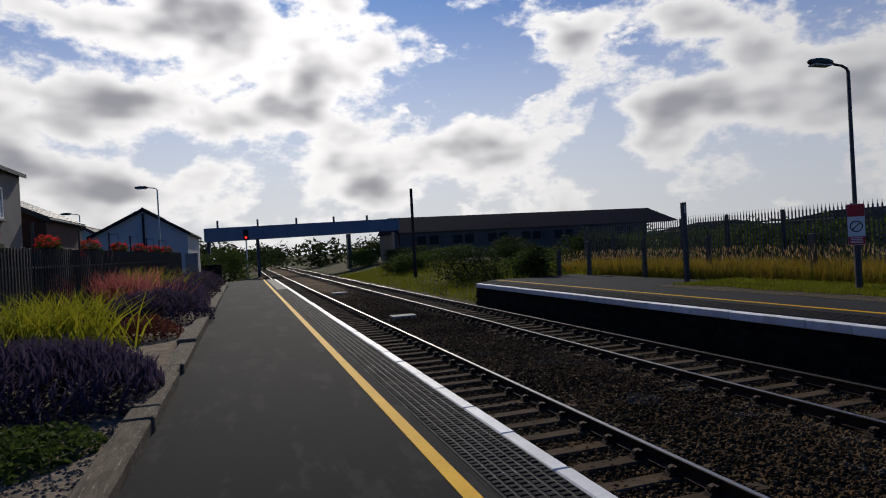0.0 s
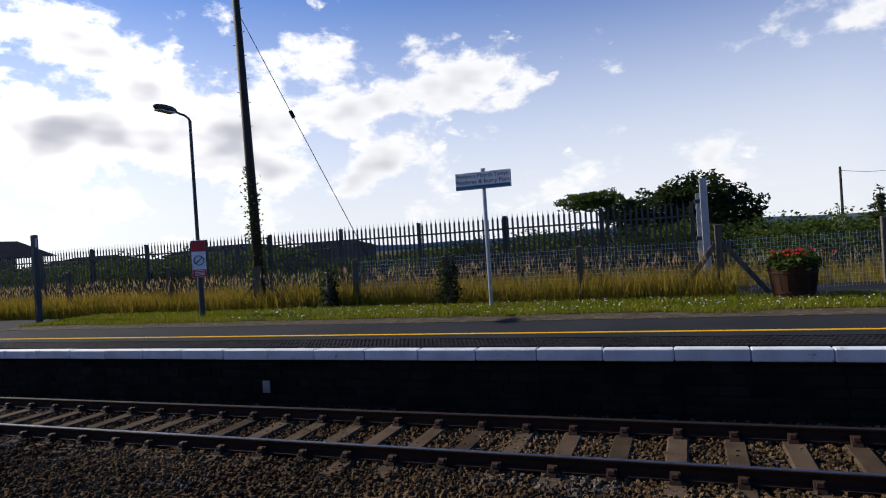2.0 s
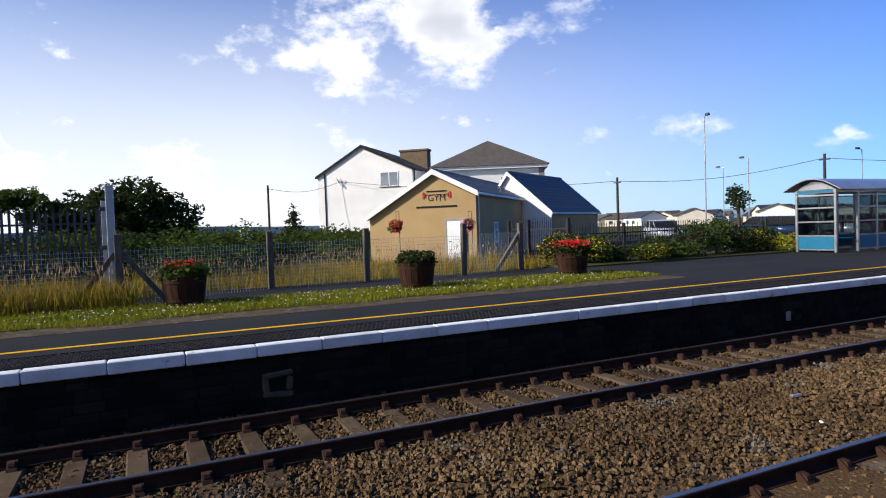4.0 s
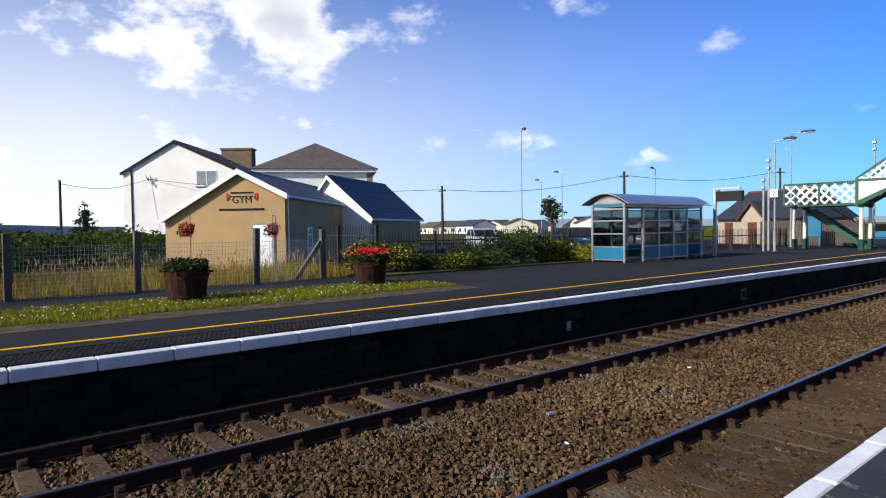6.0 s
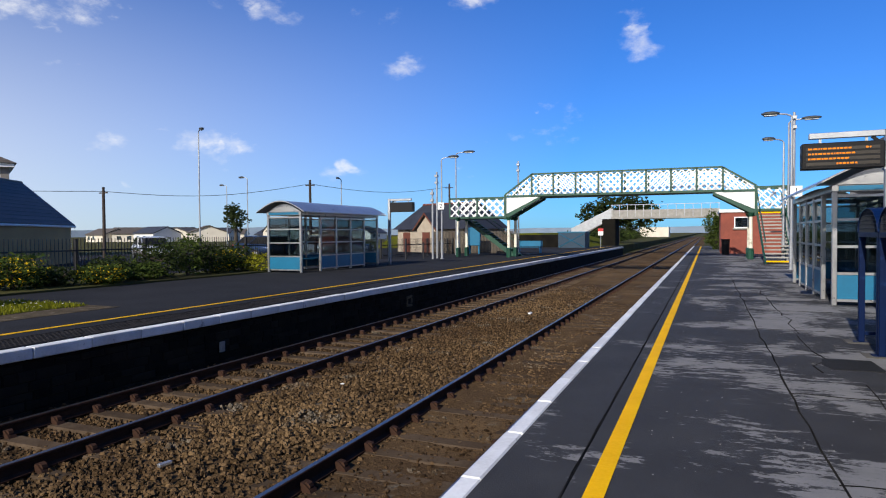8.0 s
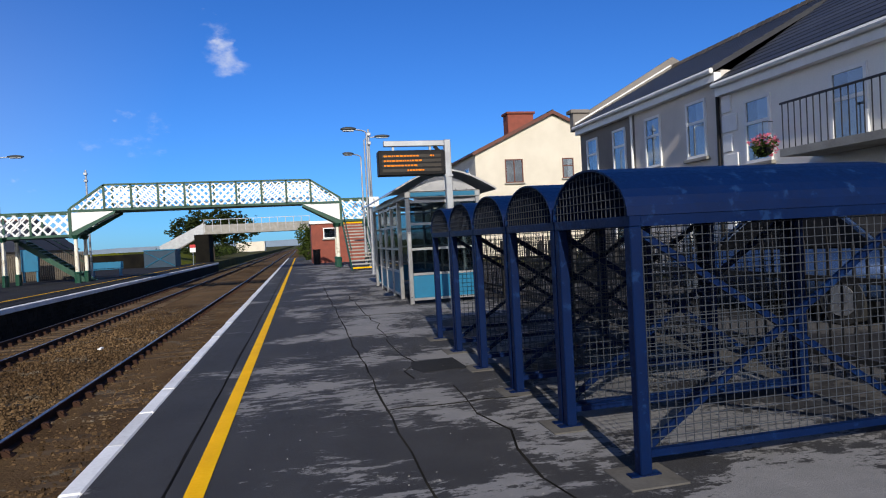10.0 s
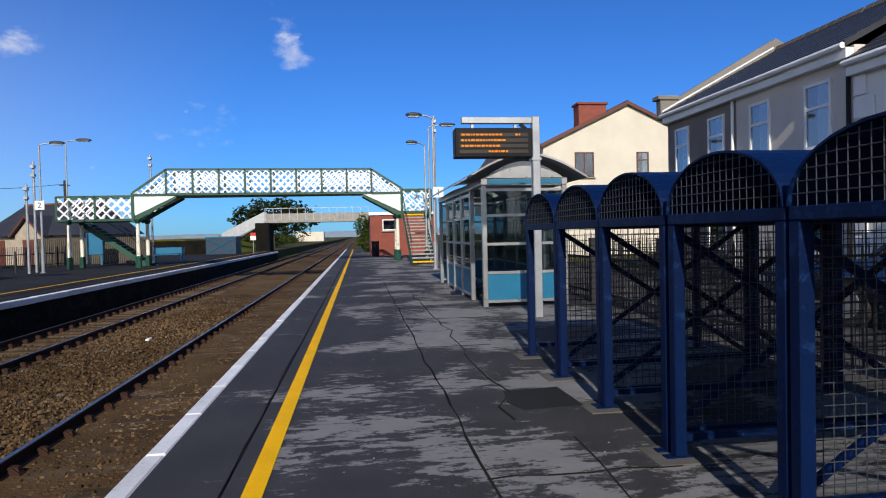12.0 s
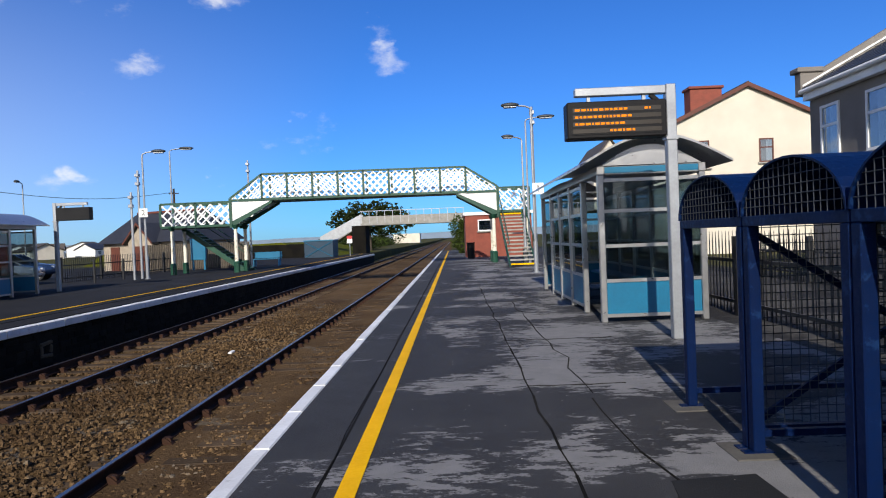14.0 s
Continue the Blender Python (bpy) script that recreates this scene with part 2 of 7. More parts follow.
GRASS = material("mown_turf", (0.10, 0.11, 0.01), (0.05, 0.055, 0.008), 0.9, scale=1.5, fine=40, bump=0.8, dist=0.03, spec=0.05)
DIRT = material("worn_earth", (0.11, 0.085, 0.055), (0.05, 0.04, 0.026), 0.95, scale=2.5, fine=35, bump=0.9, dist=0.02, wear_or_sheen=(0.17, 0.145, 0.11), spec=0.04)
EARTH = material("rough_grassland", (0.075, 0.075, 0.025), (0.05, 0.045, 0.02), 0.95, scale=0.4, fine=8, bump=0.8, dist=0.05, spec=0.05)
CONCRETE = material("concrete", (0.33, 0.32, 0.29), (0.2, 0.19, 0.17), 0.85, scale=2, fine=30, bump=0.3)
GRAVEL = material("pale_gravel", (0.21, 0.165, 0.12), (0.09, 0.07, 0.05), 0.95, spec=0.05, scale=3, fine=35, bump=0.9, dist=0.02, spread=0.4)
TIMBER = material("weathered_timber", (0.17, 0.135, 0.095), (0.07, 0.055, 0.04), 0.9, spec=0.08, scale=3, fine=30, bump=0.7, stretch=(6, 1, 6), wear_or_sheen=(0.24, 0.21, 0.165))
DARKWOOD = material("dark_stained_wood", (0.035, 0.022, 0.015), (0.018, 0.012, 0.009), 0.8, scale=2, fine=25, bump=0.4, stretch=(1, 6, 1), spread=0.3)
POSTWOOD = material("fence_post_wood", (0.12, 0.1, 0.075), (0.05, 0.042, 0.032), 0.9, scale=4, fine=30, bump=0.5, stretch=(3, 3, 0.6))
GALV = material("galvanised_steel", (0.42, 0.44, 0.46), (0.3, 0.31, 0.33), 0.45, metal=0.6, scale=3, fine=30, bump=0.05)
PALISADE = material("palisade_steel", (0.055, 0.062, 0.068), (0.03, 0.034, 0.038), 0.6, metal=0.3, scale=3, fine=20)
BLACKIRON = material("black_iron", (0.012, 0.012, 0.014), (0.02, 0.02, 0.022), 0.5, scale=4, fine=30)
GREEN = material("bridge_green_paint", (0.012, 0.07, 0.04), (0.008, 0.045, 0.027), 0.45, scale=3, fine=30)
CREAM = material("cream_paint", (0.78, 0.76, 0.66), (0.62, 0.58, 0.46), 0.5, scale=2, fine=30, wear_or_sheen=(0.42, 0.38, 0.28))
WHITE = material("white_paint", (0.8, 0.8, 0.79), (0.66, 0.66, 0.65), 0.5, scale=1.5, fine=30)
TEAL = material("teal_panel", (0.004, 0.135, 0.25), (0.003, 0.105, 0.2), 0.45, scale=2, fine=30, bump=0.03)
ALU = material("brushed_aluminium", (0.5, 0.5, 0.5), (0.42, 0.42, 0.42), 0.34, metal=0.8, scale=1.2, fine=9, mottle=0.15, bump=0.0)
NAVY = material("navy_paint", (0.0005, 0.009, 0.05), (0.0004, 0.0065, 0.036), 0.5, scale=3, fine=30, bump=0.06, wear_or_sheen=(0.005, 0.022, 0.08), spec=0.14)
MESHWIRE = material("mesh_wire", (0.05, 0.06, 0.075), (0.03, 0.036, 0.048), 0.6, metal=0.3)
TANWALL = material("tan_render", (0.40, 0.27, 0.12), (0.33, 0.22, 0.10), 0.9, scale=1, fine=40, bump=0.3)
WHITEWALL = material("white_render", (0.78, 0.77, 0.74), (0.66, 0.65, 0.62), 0.85, scale=0.6, fine=25, bump=0.2)
CREAMWALL = material("cream_render", (0.64, 0.59, 0.49), (0.54, 0.49, 0.4), 0.85, scale=0.7, fine=25, bump=0.2)
GREYWALL = material("grey_render", (0.22, 0.20, 0.18), (0.15, 0.135, 0.12), 0.9, scale=0.8, fine=30, bump=0.3)
PALEWALL = material("pale_render", (0.62, 0.58, 0.53), (0.5, 0.46, 0.42), 0.9, scale=0.8, fine=30, bump=0.2)
SLATE = material("slate", (0.038, 0.041, 0.05), (0.024, 0.025, 0.031), 0.55, scale=2, fine=20, bump=0.3, spread=0.25)
BROWNROOF = material("brown_roof_tile", (0.085, 0.07, 0.058), (0.05, 0.042, 0.036), 0.8, scale=2, fine=20, bump=0.3, spread=0.25)
REDBRICK = material("red_brick", (0.21, 0.052, 0.032), (0.15, 0.04, 0.026), 0.85, scale=3, fine=20, bump=0.3, spread=0.25)
STONE = material("pale_stone", (0.42, 0.36, 0.28), (0.3, 0.25, 0.19), 0.9, scale=3, fine=20, bump=0.4, spread=0.2)
BROWNSTONE = material("weathered_brown_stone", (0.16, 0.115, 0.065), (0.09, 0.065, 0.04), 0.9, scale=2, fine=12, bump=0.5)
BROWNDOOR = material("brown_door_paint", (0.12, 0.035, 0.02), (0.09, 0.028, 0.016), 0.5)
BARREL = material("barrel_wood", (0.045, 0.02, 0.011), (0.02, 0.01, 0.007), 0.85, spec=0.1, scale=4, fine=30, bump=0.4, stretch=(4, 4, 0.7), spread=0.3)
SHEDROOF = material("shed_roof_sheet", (0.018, 0.02, 0.032), (0.012, 0.014, 0.022), 1.0, spec=0.02, scale=0.3, fine=6)
SHEDWALL = material("shed_wall_sheet", (0.10, 0.075, 0.06), (0.05, 0.045, 0.045), 0.8, scale=0.2, fine=3)
BRIDGEGREY = material("grey_bridge_plate", (0.16, 0.19, 0.26), (0.12, 0.14, 0.2), 0.8, spec=0.2, scale=0.5, fine=8)
RED = material("red_sign_paint", (0.5, 0.02, 0.02), (0.4, 0.02, 0.02), 0.5)
BLACK = material("black_plastic", (0.008, 0.008, 0.009), (0.012, 0.012, 0.013), 0.5, spec=0.15)
RUBBER = material("tyre_rubber", (0.015, 0.015, 0.015), (0.025, 0.025, 0.025), 0.85)
GLASS = glassy("shelter_glass", (0.5, 0.57, 0.59), 0.965)
WINDOW = glassy("house_window_glass", (0.6, 0.66, 0.7), 0.8)
CARPAINT = material("silver_car_paint", (0.5, 0.52, 0.55), (0.46, 0.48, 0.51), 0.25, metal=0.5, bump=0)
CARBLUE = material("blue_car_paint", (0.03, 0.06, 0.14), (0.03, 0.055, 0.12), 0.25, metal=0.4, bump=0)
LED = glowing("amber_led", (1.0, 0.27, 0.015), 1.3)
LEAF = leafy("leaf_green", (0.035, 0.06, 0.012), (0.09, 0.12, 0.025))
LEAFDARK = leafy("leaf_dark", (0.02, 0.032, 0.01), (0.045, 0.06, 0.018))
LEAFLIME = leafy("leaf_yellow_green", (0.22, 0.24, 0.015), (0.42, 0.38, 0.03))
LEAFPURPLE = leafy("leaf_purple", (0.03, 0.02, 0.025), (0.06, 0.045, 0.06))
LAVENDER = leafy("lavender_bloom", (0.05, 0.035, 0.065), (0.09, 0.068, 0.105))
STRAW = leafy("tall_dry_grass", (0.22, 0.165, 0.016), (0.33, 0.22, 0.04))
BLADE = leafy("grass_blade", (0.12, 0.14, 0.008), (0.24, 0.23, 0.02))
SEEDHEAD = leafy("grass_seed_head", (0.32, 0.2, 0.09), (0.45, 0.32, 0.16))
REDPETAL = leafy("red_petal", (0.6, 0.02, 0.02), (0.75, 0.07, 0.05))
PINKPETAL = leafy("pink_petal", (0.6, 0.1, 0.2), (0.75, 0.25, 0.3))
YELPETAL = leafy("yellow_petal", (0.75, 0.45, 0.01), (0.8, 0.6, 0.03))
WHITEPETAL = leafy("white_petal", (0.7, 0.7, 0.65), (0.8, 0.8, 0.75))
BARK = material("bark", (0.07, 0.055, 0.04), (0.035, 0.028, 0.02), 0.95, scale=5, fine=30, bump=0.8)


# ---- building blocks ----
def box(bm, x0, y0, z0, x1, y1, z1, bevel=0.0):
    m = Matrix.Translation(((x0 + x1) / 2, (y0 + y1) / 2, (z0 + z1) / 2)) @ Matrix.Diagonal((abs(x1 - x0), abs(y1 - y0), abs(z1 - z0), 1))
    vs = bmesh.ops.create_cube(bm, size=1, matrix=m)["verts"]
    if bevel:
        es = list({e for v in vs for e in v.link_edges})
        bmesh.ops.bevel(bm, geom=es, offset=bevel, segments=1, affect="EDGES")
    return bm


def bar(bm, p, q, r, segs=8, r2=None, square=False):
    """A round or square bar between two points."""
    p, q = Vector(p), Vector(q)
    d = q - p
    if d.length < 1e-6:
        return bm
    turn = d.to_track_quat("Z", "Y").to_matrix().to_4x4()
    m = Matrix.Translation((p + q) / 2) @ turn
    if square:
        w = r if isinstance(r, tuple) else (r, r)
        bmesh.ops.create_cube(bm, size=1, matrix=m @ Matrix.Diagonal((2 * w[0], 2 * w[1], d.length, 1)))
    else:
        bmesh.ops.create_cone(bm, cap_ends=True, segments=segs, radius1=r, radius2=r if r2 is None else r2, depth=d.length, matrix=m)
    return bm


def prism(bm, poly, axis, a, b):
    """A polygon given in the two other axes, drawn out along axis from a to b."""
    def at(u, v, w):
        return {"x": (w, u, v), "y": (u, w, v), "z": (u, v, w)}[axis]
    lo = [bm.verts.new(at(u, v, a)) for u, v in poly]
    hi = [bm.verts.new(at(u, v, b)) for u, v in poly]
    n = len(poly)
    fs = [bm.faces.new(lo), bm.faces.new(hi)] + [bm.faces.new((lo[i], lo[(i + 1) % n], hi[(i + 1) % n], hi[i])) for i in range(n)]
    bmesh.ops.recalc_face_normals(bm, faces=fs)
    return bm


def part(name, bm, mat, parent=None, label="", smooth=False):
    """Links a bmesh as one mesh object under a thing or a part."""
    me = bpy.data.meshes.new(name)
    if isinstance(bm, bmesh.types.BMesh):
        bm.to_mesh(me)
        bm.free()
    else:
        me.from_pydata(*bm)
    me.materials.append(mat)
    if smooth:
        me.polygons.foreach_set("use_smooth", [True] * len(me.polygons))
    ob = new(name, me)
    if parent is not None:
        ob.parent = parent
    return tagged(ob, label, kind="stuff" if name in ("flowers", "blooms", "stems", "foliage", "ivy", "blades") else "")


def again(ob, x, y, z, parent=None, rz=0.0):
    """Another piece on the same mesh."""
    o = new(ob.name.split(".")[0], ob.data)
    o.matrix_basis = pose(x, y, z, 0, 0, rz)
    o.parent = parent or ob.parent
    return o


def thing(name, label, category, m=None, group="", kind=""):
    ob = new(name)
    ob.empty_display_size = 0.2
    ob.matrix_basis = m if m is not None else Matrix.Identity(4)
    return tagged(ob, label, category, group, kind)


def B():
    return bmesh.new()


def blades(rng, spots, h, w, lean=0.3, cross=1):
    """Thin upright tapering blades at the spots: verts and faces."""
    vs, fs = [], []
    for x, y, z in spots:
        for _ in range(cross):
            a = rng.uniform(0, math.tau)
            hh, ww = h * rng.uniform(0.55, 1.15), w * rng.uniform(0.7, 1.3)
            lx, ly = rng.gauss(0, lean) * hh, rng.gauss(0, lean) * hh
            dx, dy = math.cos(a) * ww / 2, math.sin(a) * ww / 2
            n = len(vs)
            vs += [(x - dx, y - dy, z), (x + dx, y + dy, z), (x + lx * 0.4 + dx * 0.8, y + ly * 0.4 + dy * 0.8, z + hh * 0.6), (x + lx * 0.4 - dx * 0.8, y + ly * 0.4 - dy * 0.8, z + hh * 0.6), (x + lx, y + ly, z + hh)]
            fs += [(n, n + 1, n + 2, n + 3), (n + 3, n + 2, n + 4)]
    return vs, [], fs


def leaves(rng, centres, size, flat=0.5):
    """Small two-triangle leaves at the given places."""
    vs, fs = [], []
    for c in centres:
        u = Vector((rng.gauss(0, 1), rng.gauss(0, 1), rng.gauss(0, flat))).normalized()
        v = u.cross(Vector((rng.gauss(0, 1), rng.gauss(0, 1), rng.gauss(0, 1)))).normalized()
        s = size * rng.uniform(0.6, 1.3)
        c = Vector(c)
        n = len(vs)
        vs += [tuple(c - u * s), tuple(c + v * s * 0.5), tuple(c + u * s), tuple(c - v * s * 0.5)]
        fs += [(n, n + 1, n + 2, n + 3)]
    return vs, [], fs


def clumps(rng, n, lobes, rough=0.25):
    """n places spread over the outer part of a set of lobes (x, y, z, rx, ry, rz)."""
    out = []
    vol = [l[3] * l[4] * l[5] for l in lobes]
    for _ in range(n):
        x, y, z, a, b, c = rng.choices(lobes, vol)[0]
        d = Vector((rng.gauss(0, 1), rng.gauss(0, 1), rng.gauss(0, 1))).normalized()
        k = rng.uniform(0.55, 1.0) ** 0.6 * (1 + rough * noise.noise(Vector((x, y, z)) + d * 2.5) * 1.6)
        out.append((x + d.x * a * k, y + d.y * b * k, z + d.z * c * k))
    return out


# ---- setting: ground, platforms, track ----
EDGE, FAREDGE, RAILZ = 0.52, 7.82, -0.85
NEAR_Y0, NEAR_Y1, FAR_Y0, FAR_Y1 = -72.0, 48.0, -73.5, 29.4


def smooth(a, b, x):
    t = min(1, max(0, (x - a) / (b - a)))
    return t * t * (3 - 2 * t)


def ground_z(x, y):
    """Land at platform level, with the track in a shallow cutting."""
    if -0.6 < x < 9.0:
        base = -1.12
    elif x >= 9.0:
        open_end = smooth(FAR_Y1 - 0.5, FAR_Y1 + 3, y)
        base = -0.12 - open_end * (0.95 * (1 - smooth(9.0, 16.0, x)))
    else:
        open_end = smooth(NEAR_Y1 - 0.5, NEAR_Y1 + 3, y)
        base = -0.12 - open_end * (0.95 * (1 - smooth(0.6, 5.0, -x)))
    far = math.hypot(x, y)
    return base + (noise.noise(Vector((x * 0.15, y * 0.15, 0))) * 0.15 if abs(x - 4) > 13 else 0) + (noise.noise(Vector((x, y, 0)) * 0.004) * 2.0 * smooth(150, 600, far) if far > 150 else 0)


def build_ground():
    xs = sorted({-2500, -1200, -600, -300, -160, -90, -60, -40, -30, -24, -18, -14, -10, -8, -6, -4, -2.6, -1.5, -0.61, -0.59, 4, 8.99, 9.01, 10, 12, 13.5, 15, 17, 20, 24, 30, 38, 48, 60, 90, 160, 300, 600, 1200, 2500})
    ys = sorted({-2500, -1200, -600, -300, -200, -140, -110, 2500, 1200, 600, 300, 200, 140, 110} | set(range(-90, 91, 3)) | {28.5, 29, 31, 47.6, 48, 49, 50})
    vs = [(x, y, ground_z(x, y)) for y in ys for x in xs]
    n = len(xs)
    fs = [(j * n + i, j * n + i + 1, (j + 1) * n + i + 1, (j + 1) * n + i) for j in range(len(ys) - 1) for i in range(n - 1)]
    tagged(part("ground", (vs, [], fs), EARTH), "rough grassy open ground around the station", "ground", kind="structure")


build_ground()


def build_platform(name, x0, x1, y0, y1, mat, label):
    bm = box(B(), x0, y0, -1.2, x1, y1, 0.0)
    return tagged(part(name, bm, mat), label, "platform", kind="structure")


near_platform = build_platform("platform_near", -2.42, EDGE - 0.62, NEAR_Y0, 2.5, ASPHALT_NEAR, "worn dark asphalt platform with grey dry patches")
near_platform_end = build_platform("platform_near_end", -2.42, EDGE - 0.62, 2.5, NEAR_Y1, ASPHALT_SMOOTH, "smooth dark asphalt platform beside the flower bed")
FAR_DROP, FAR_FLAT = 0.10, 8.64     # the far platform falls gently towards its edge


def far_fall(x):
    return -FAR_DROP * min(1.0, max(0.0, (FAR_FLAT - x) / (FAR_FLAT - FAREDGE)))


far_bm = prism(B(), [(FAREDGE + 0.6, -1.2), (10.2, -1.2), (10.2, 0.0), (FAR_FLAT, 0.0), (FAREDGE + 0.6, far_fall(FAREDGE + 0.6))], "y", FAR_Y0, FAR_Y1)
far_platform = tagged(part("platform_far", far_bm, ASPHALT_FAR), "dark asphalt platform with a white edge and yellow line", "platform", kind="structure")
tagged(part("pavement", box(B(), 9.95, FAR_Y0, -1.0, 17.5, -9.6, -0.004), ASPHALT_FAR), "dark tarmac behind the far platform shelter", "pavement", kind="structure")
tagged(part("pavement", box(B(), 9.95, 20.5, -1.0, 12.6, FAR_Y1, -0.004), ASPHALT_FAR), "dark tarmac at the end of the far platform", "pavement", kind="structure")
tagged(part("pavement", box(B(), 13.2, -9.59, -1.0, 16.4, 2.2, -0.03), ASPHALT_FAR), "dark tarmac path behind the grass strip", "pavement", kind="structure")
tagged(part("pavement", box(B(), -4.75, NEAR_Y0, -1.0, -2.424, 5.5, -0.004), ASPHALT_NEAR), "worn tarmac with dry patches under the shelters", "pavement", kind="structure")
tagged(part("pavement", box(B(), -9.0, NEAR_Y0, -1.0, -4.754, 5.5, -0.008), TARMAC_GREY), "dark worn tarmac behind the near platform", "pavement", kind="structure")
tagged(part("road", box(B(), -10.5, -75, -1.0, -9.004, 60, -0.06), ASPHALT_FAR), "grey tarmac street along the houses", "road", kind="structure")
tagged(part("road", box(B(), 18.2, -60, -1.0, 44, -13.5, -0.05), ASPHALT_FAR), "grey tarmac car park", "road", kind="structure")
tagged(part("ground_margin", box(B(), 10.204, -9.58, -0.6, 11.1, 20.48, 0.006), DIRT), "worn gravelly earth between tarmac and grass", "verge", kind="structure")
tagged(part("ground_verge", box(B(), 11.104, -9.58, -0.6, 13.19, 20.48, 0.015), GRASS), "mown grass strip with clover behind the platform", "grass", kind="structure")


def build_lines():
    tagged(part("platform_marking", box(B(), -0.315, NEAR_Y0 + 3, 0.001, -0.205, NEAR_Y1, 0.006), YELLOW_LINE), "bright yellow painted line along the near platform", "line", kind="structure")
    tagged(part("platform_marking", box(B(), 8.66, FAR_Y0 + 3, 0.001, 8.77, FAR_Y1 - 0.2, 0.006), YELLOW_LINE), "yellow painted line along the far platform", "line", kind="structure")


build_lines()


def build_edge(name, x_face, toward, y0, y1, white_w, paved_w, label):
    """White coping slabs, a strip of small blue bricks behind them, and the sooty wall under them."""
    edge = thing(name, label, "platform edge", kind="structure")
    rng = random.Random(3)
    s = toward
    drop = far_fall if s < 0 else (lambda x: 0.0)
    bm = box(B(), min(x_face, x_face - s * white_w), 0.006, -0.16, max(x_face, x_face - s * white_w), 0.904, 0.002, 0.012)
    first = part("coping_slab", bm, WHITE_LINE, edge, "white-painted coping slab")
    n = int((y1 - y0) / 0.91)
    low = drop(x_face) if s < 0 else 0.0
    first.location = (0, y0, low)
    for i in range(1, n):
        again(first, rng.uniform(-0.006, 0.006), y0 + 0.91 * i, low + rng.uniform(-0.004, 0.003), edge)
    # strip of blue bricks
    a, b = x_face - s * white_w, x_face - s * (white_w + paved_w)
    lo_x, hi_x = min(a, b) + 0.002, max(a, b) - 0.002
    box_bm = prism(B(), [(lo_x, -0.4), (hi_x, -0.4), (hi_x, drop(hi_x) - 0.006), (lo_x, drop(lo_x) - 0.006)], "y", y0, y1)
    part("brick_bed", box_bm, ASPHALT_NEAR if s > 0 else ASPHALT_FAR, edge)
    vs, fs = [], []
    k = max(2, int(paved_w / 0.075))
    pitch = (paved_w - 0.004) / k
    x_lo = min(a, b) + 0.002
    y, row = max(y0, -14.0), 0
    while y < min(y1, 34.0):
        for i in range(k if y > 3.0 or s < 0 else 0):
            cx, cy = x_lo + pitch * (i + 0.5), y + (0.035 if i % 2 else 0)
            n0 = len(vs)
            h = rng.uniform(0.0, 0.004)
            for ux, uy, uz in ((-1, -1, -0.01), (1, -1, -0.01), (1, 1, -0.01), (-1, 1, -0.01), (-0.6, -0.6, h), (0.6, -0.6, h), (0.6, 0.6, h), (-0.6, 0.6, h)):
                vs.append((cx + ux * pitch * 0.47, cy + uy * 0.033, uz + drop(cx + ux * pitch * 0.47)))
            fs += [(n0 + 4, n0 + 5, n0 + 6, n0 + 7)] + [(n0 + j, n0 + (j + 1) % 4, n0 + 4 + (j + 1) % 4, n0 + 4 + j) for j in range(4)]
        y += 0.07
    tagged(part("brick_paving", (vs, [], fs), BLUE_BRICK, edge), "small dimpled blue-grey paving bricks", kind="stuff")
    part("joint_line", box(B(), min(b, b - s * 0.012), y0, -0.2, max(b, b - s * 0.012), y1, drop(b) + (-0.004 if s > 0 else 0.003)), ASPHALT_SMOOTH, edge)
    # wall of rough stone courses
    wx = x_face - s * 0.08
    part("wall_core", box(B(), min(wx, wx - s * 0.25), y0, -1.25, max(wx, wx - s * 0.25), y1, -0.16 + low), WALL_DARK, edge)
    vs, fs = [], []
    z = -1.12
    while z < -0.2 + low:
        hgt = rng.uniform(0.1, 0.17)
        y = max(y0, -45)
        while y < min(y1, 40):
            ln = rng.uniform(0.2, 0.5)
            out = rng.uniform(0.004, 0.025)
            n0 = len(vs)
            for q, o in ((0, 0.0), (0.012, out)):
                xx = wx + s * o
                vs += [(xx, y + q, z + q), (xx, y + ln - 0.015 - q, z + q), (xx, y + ln - 0.015 - q, min(-0.17 + low, z + hgt - 0.012) - q), (xx, y + q, min(-0.17 + low, z + hgt - 0.012) - q)]
            fs += [(n0 + 4, n0 + 5, n0 + 6, n0 + 7)] + [(n0 + j, n0 + (j + 1) % 4, n0 + 4 + (j + 1) % 4, n0 + 4 + j) for j in range(4)]
            y += ln
        z += hgt
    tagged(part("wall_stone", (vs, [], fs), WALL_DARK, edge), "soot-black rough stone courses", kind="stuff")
    return edge


near_edge = build_edge("platform_edge_near", EDGE, 1, NEAR_Y0, NEAR_Y1, 0.13, 0.47, "near platform edge of white coping and blue bricks")
far_edge = build_edge("platform_edge_far", FAREDGE, -1, FAR_Y0, FAR_Y1, 0.2, 0.4, "far platform edge of white coping over a sooty wall")


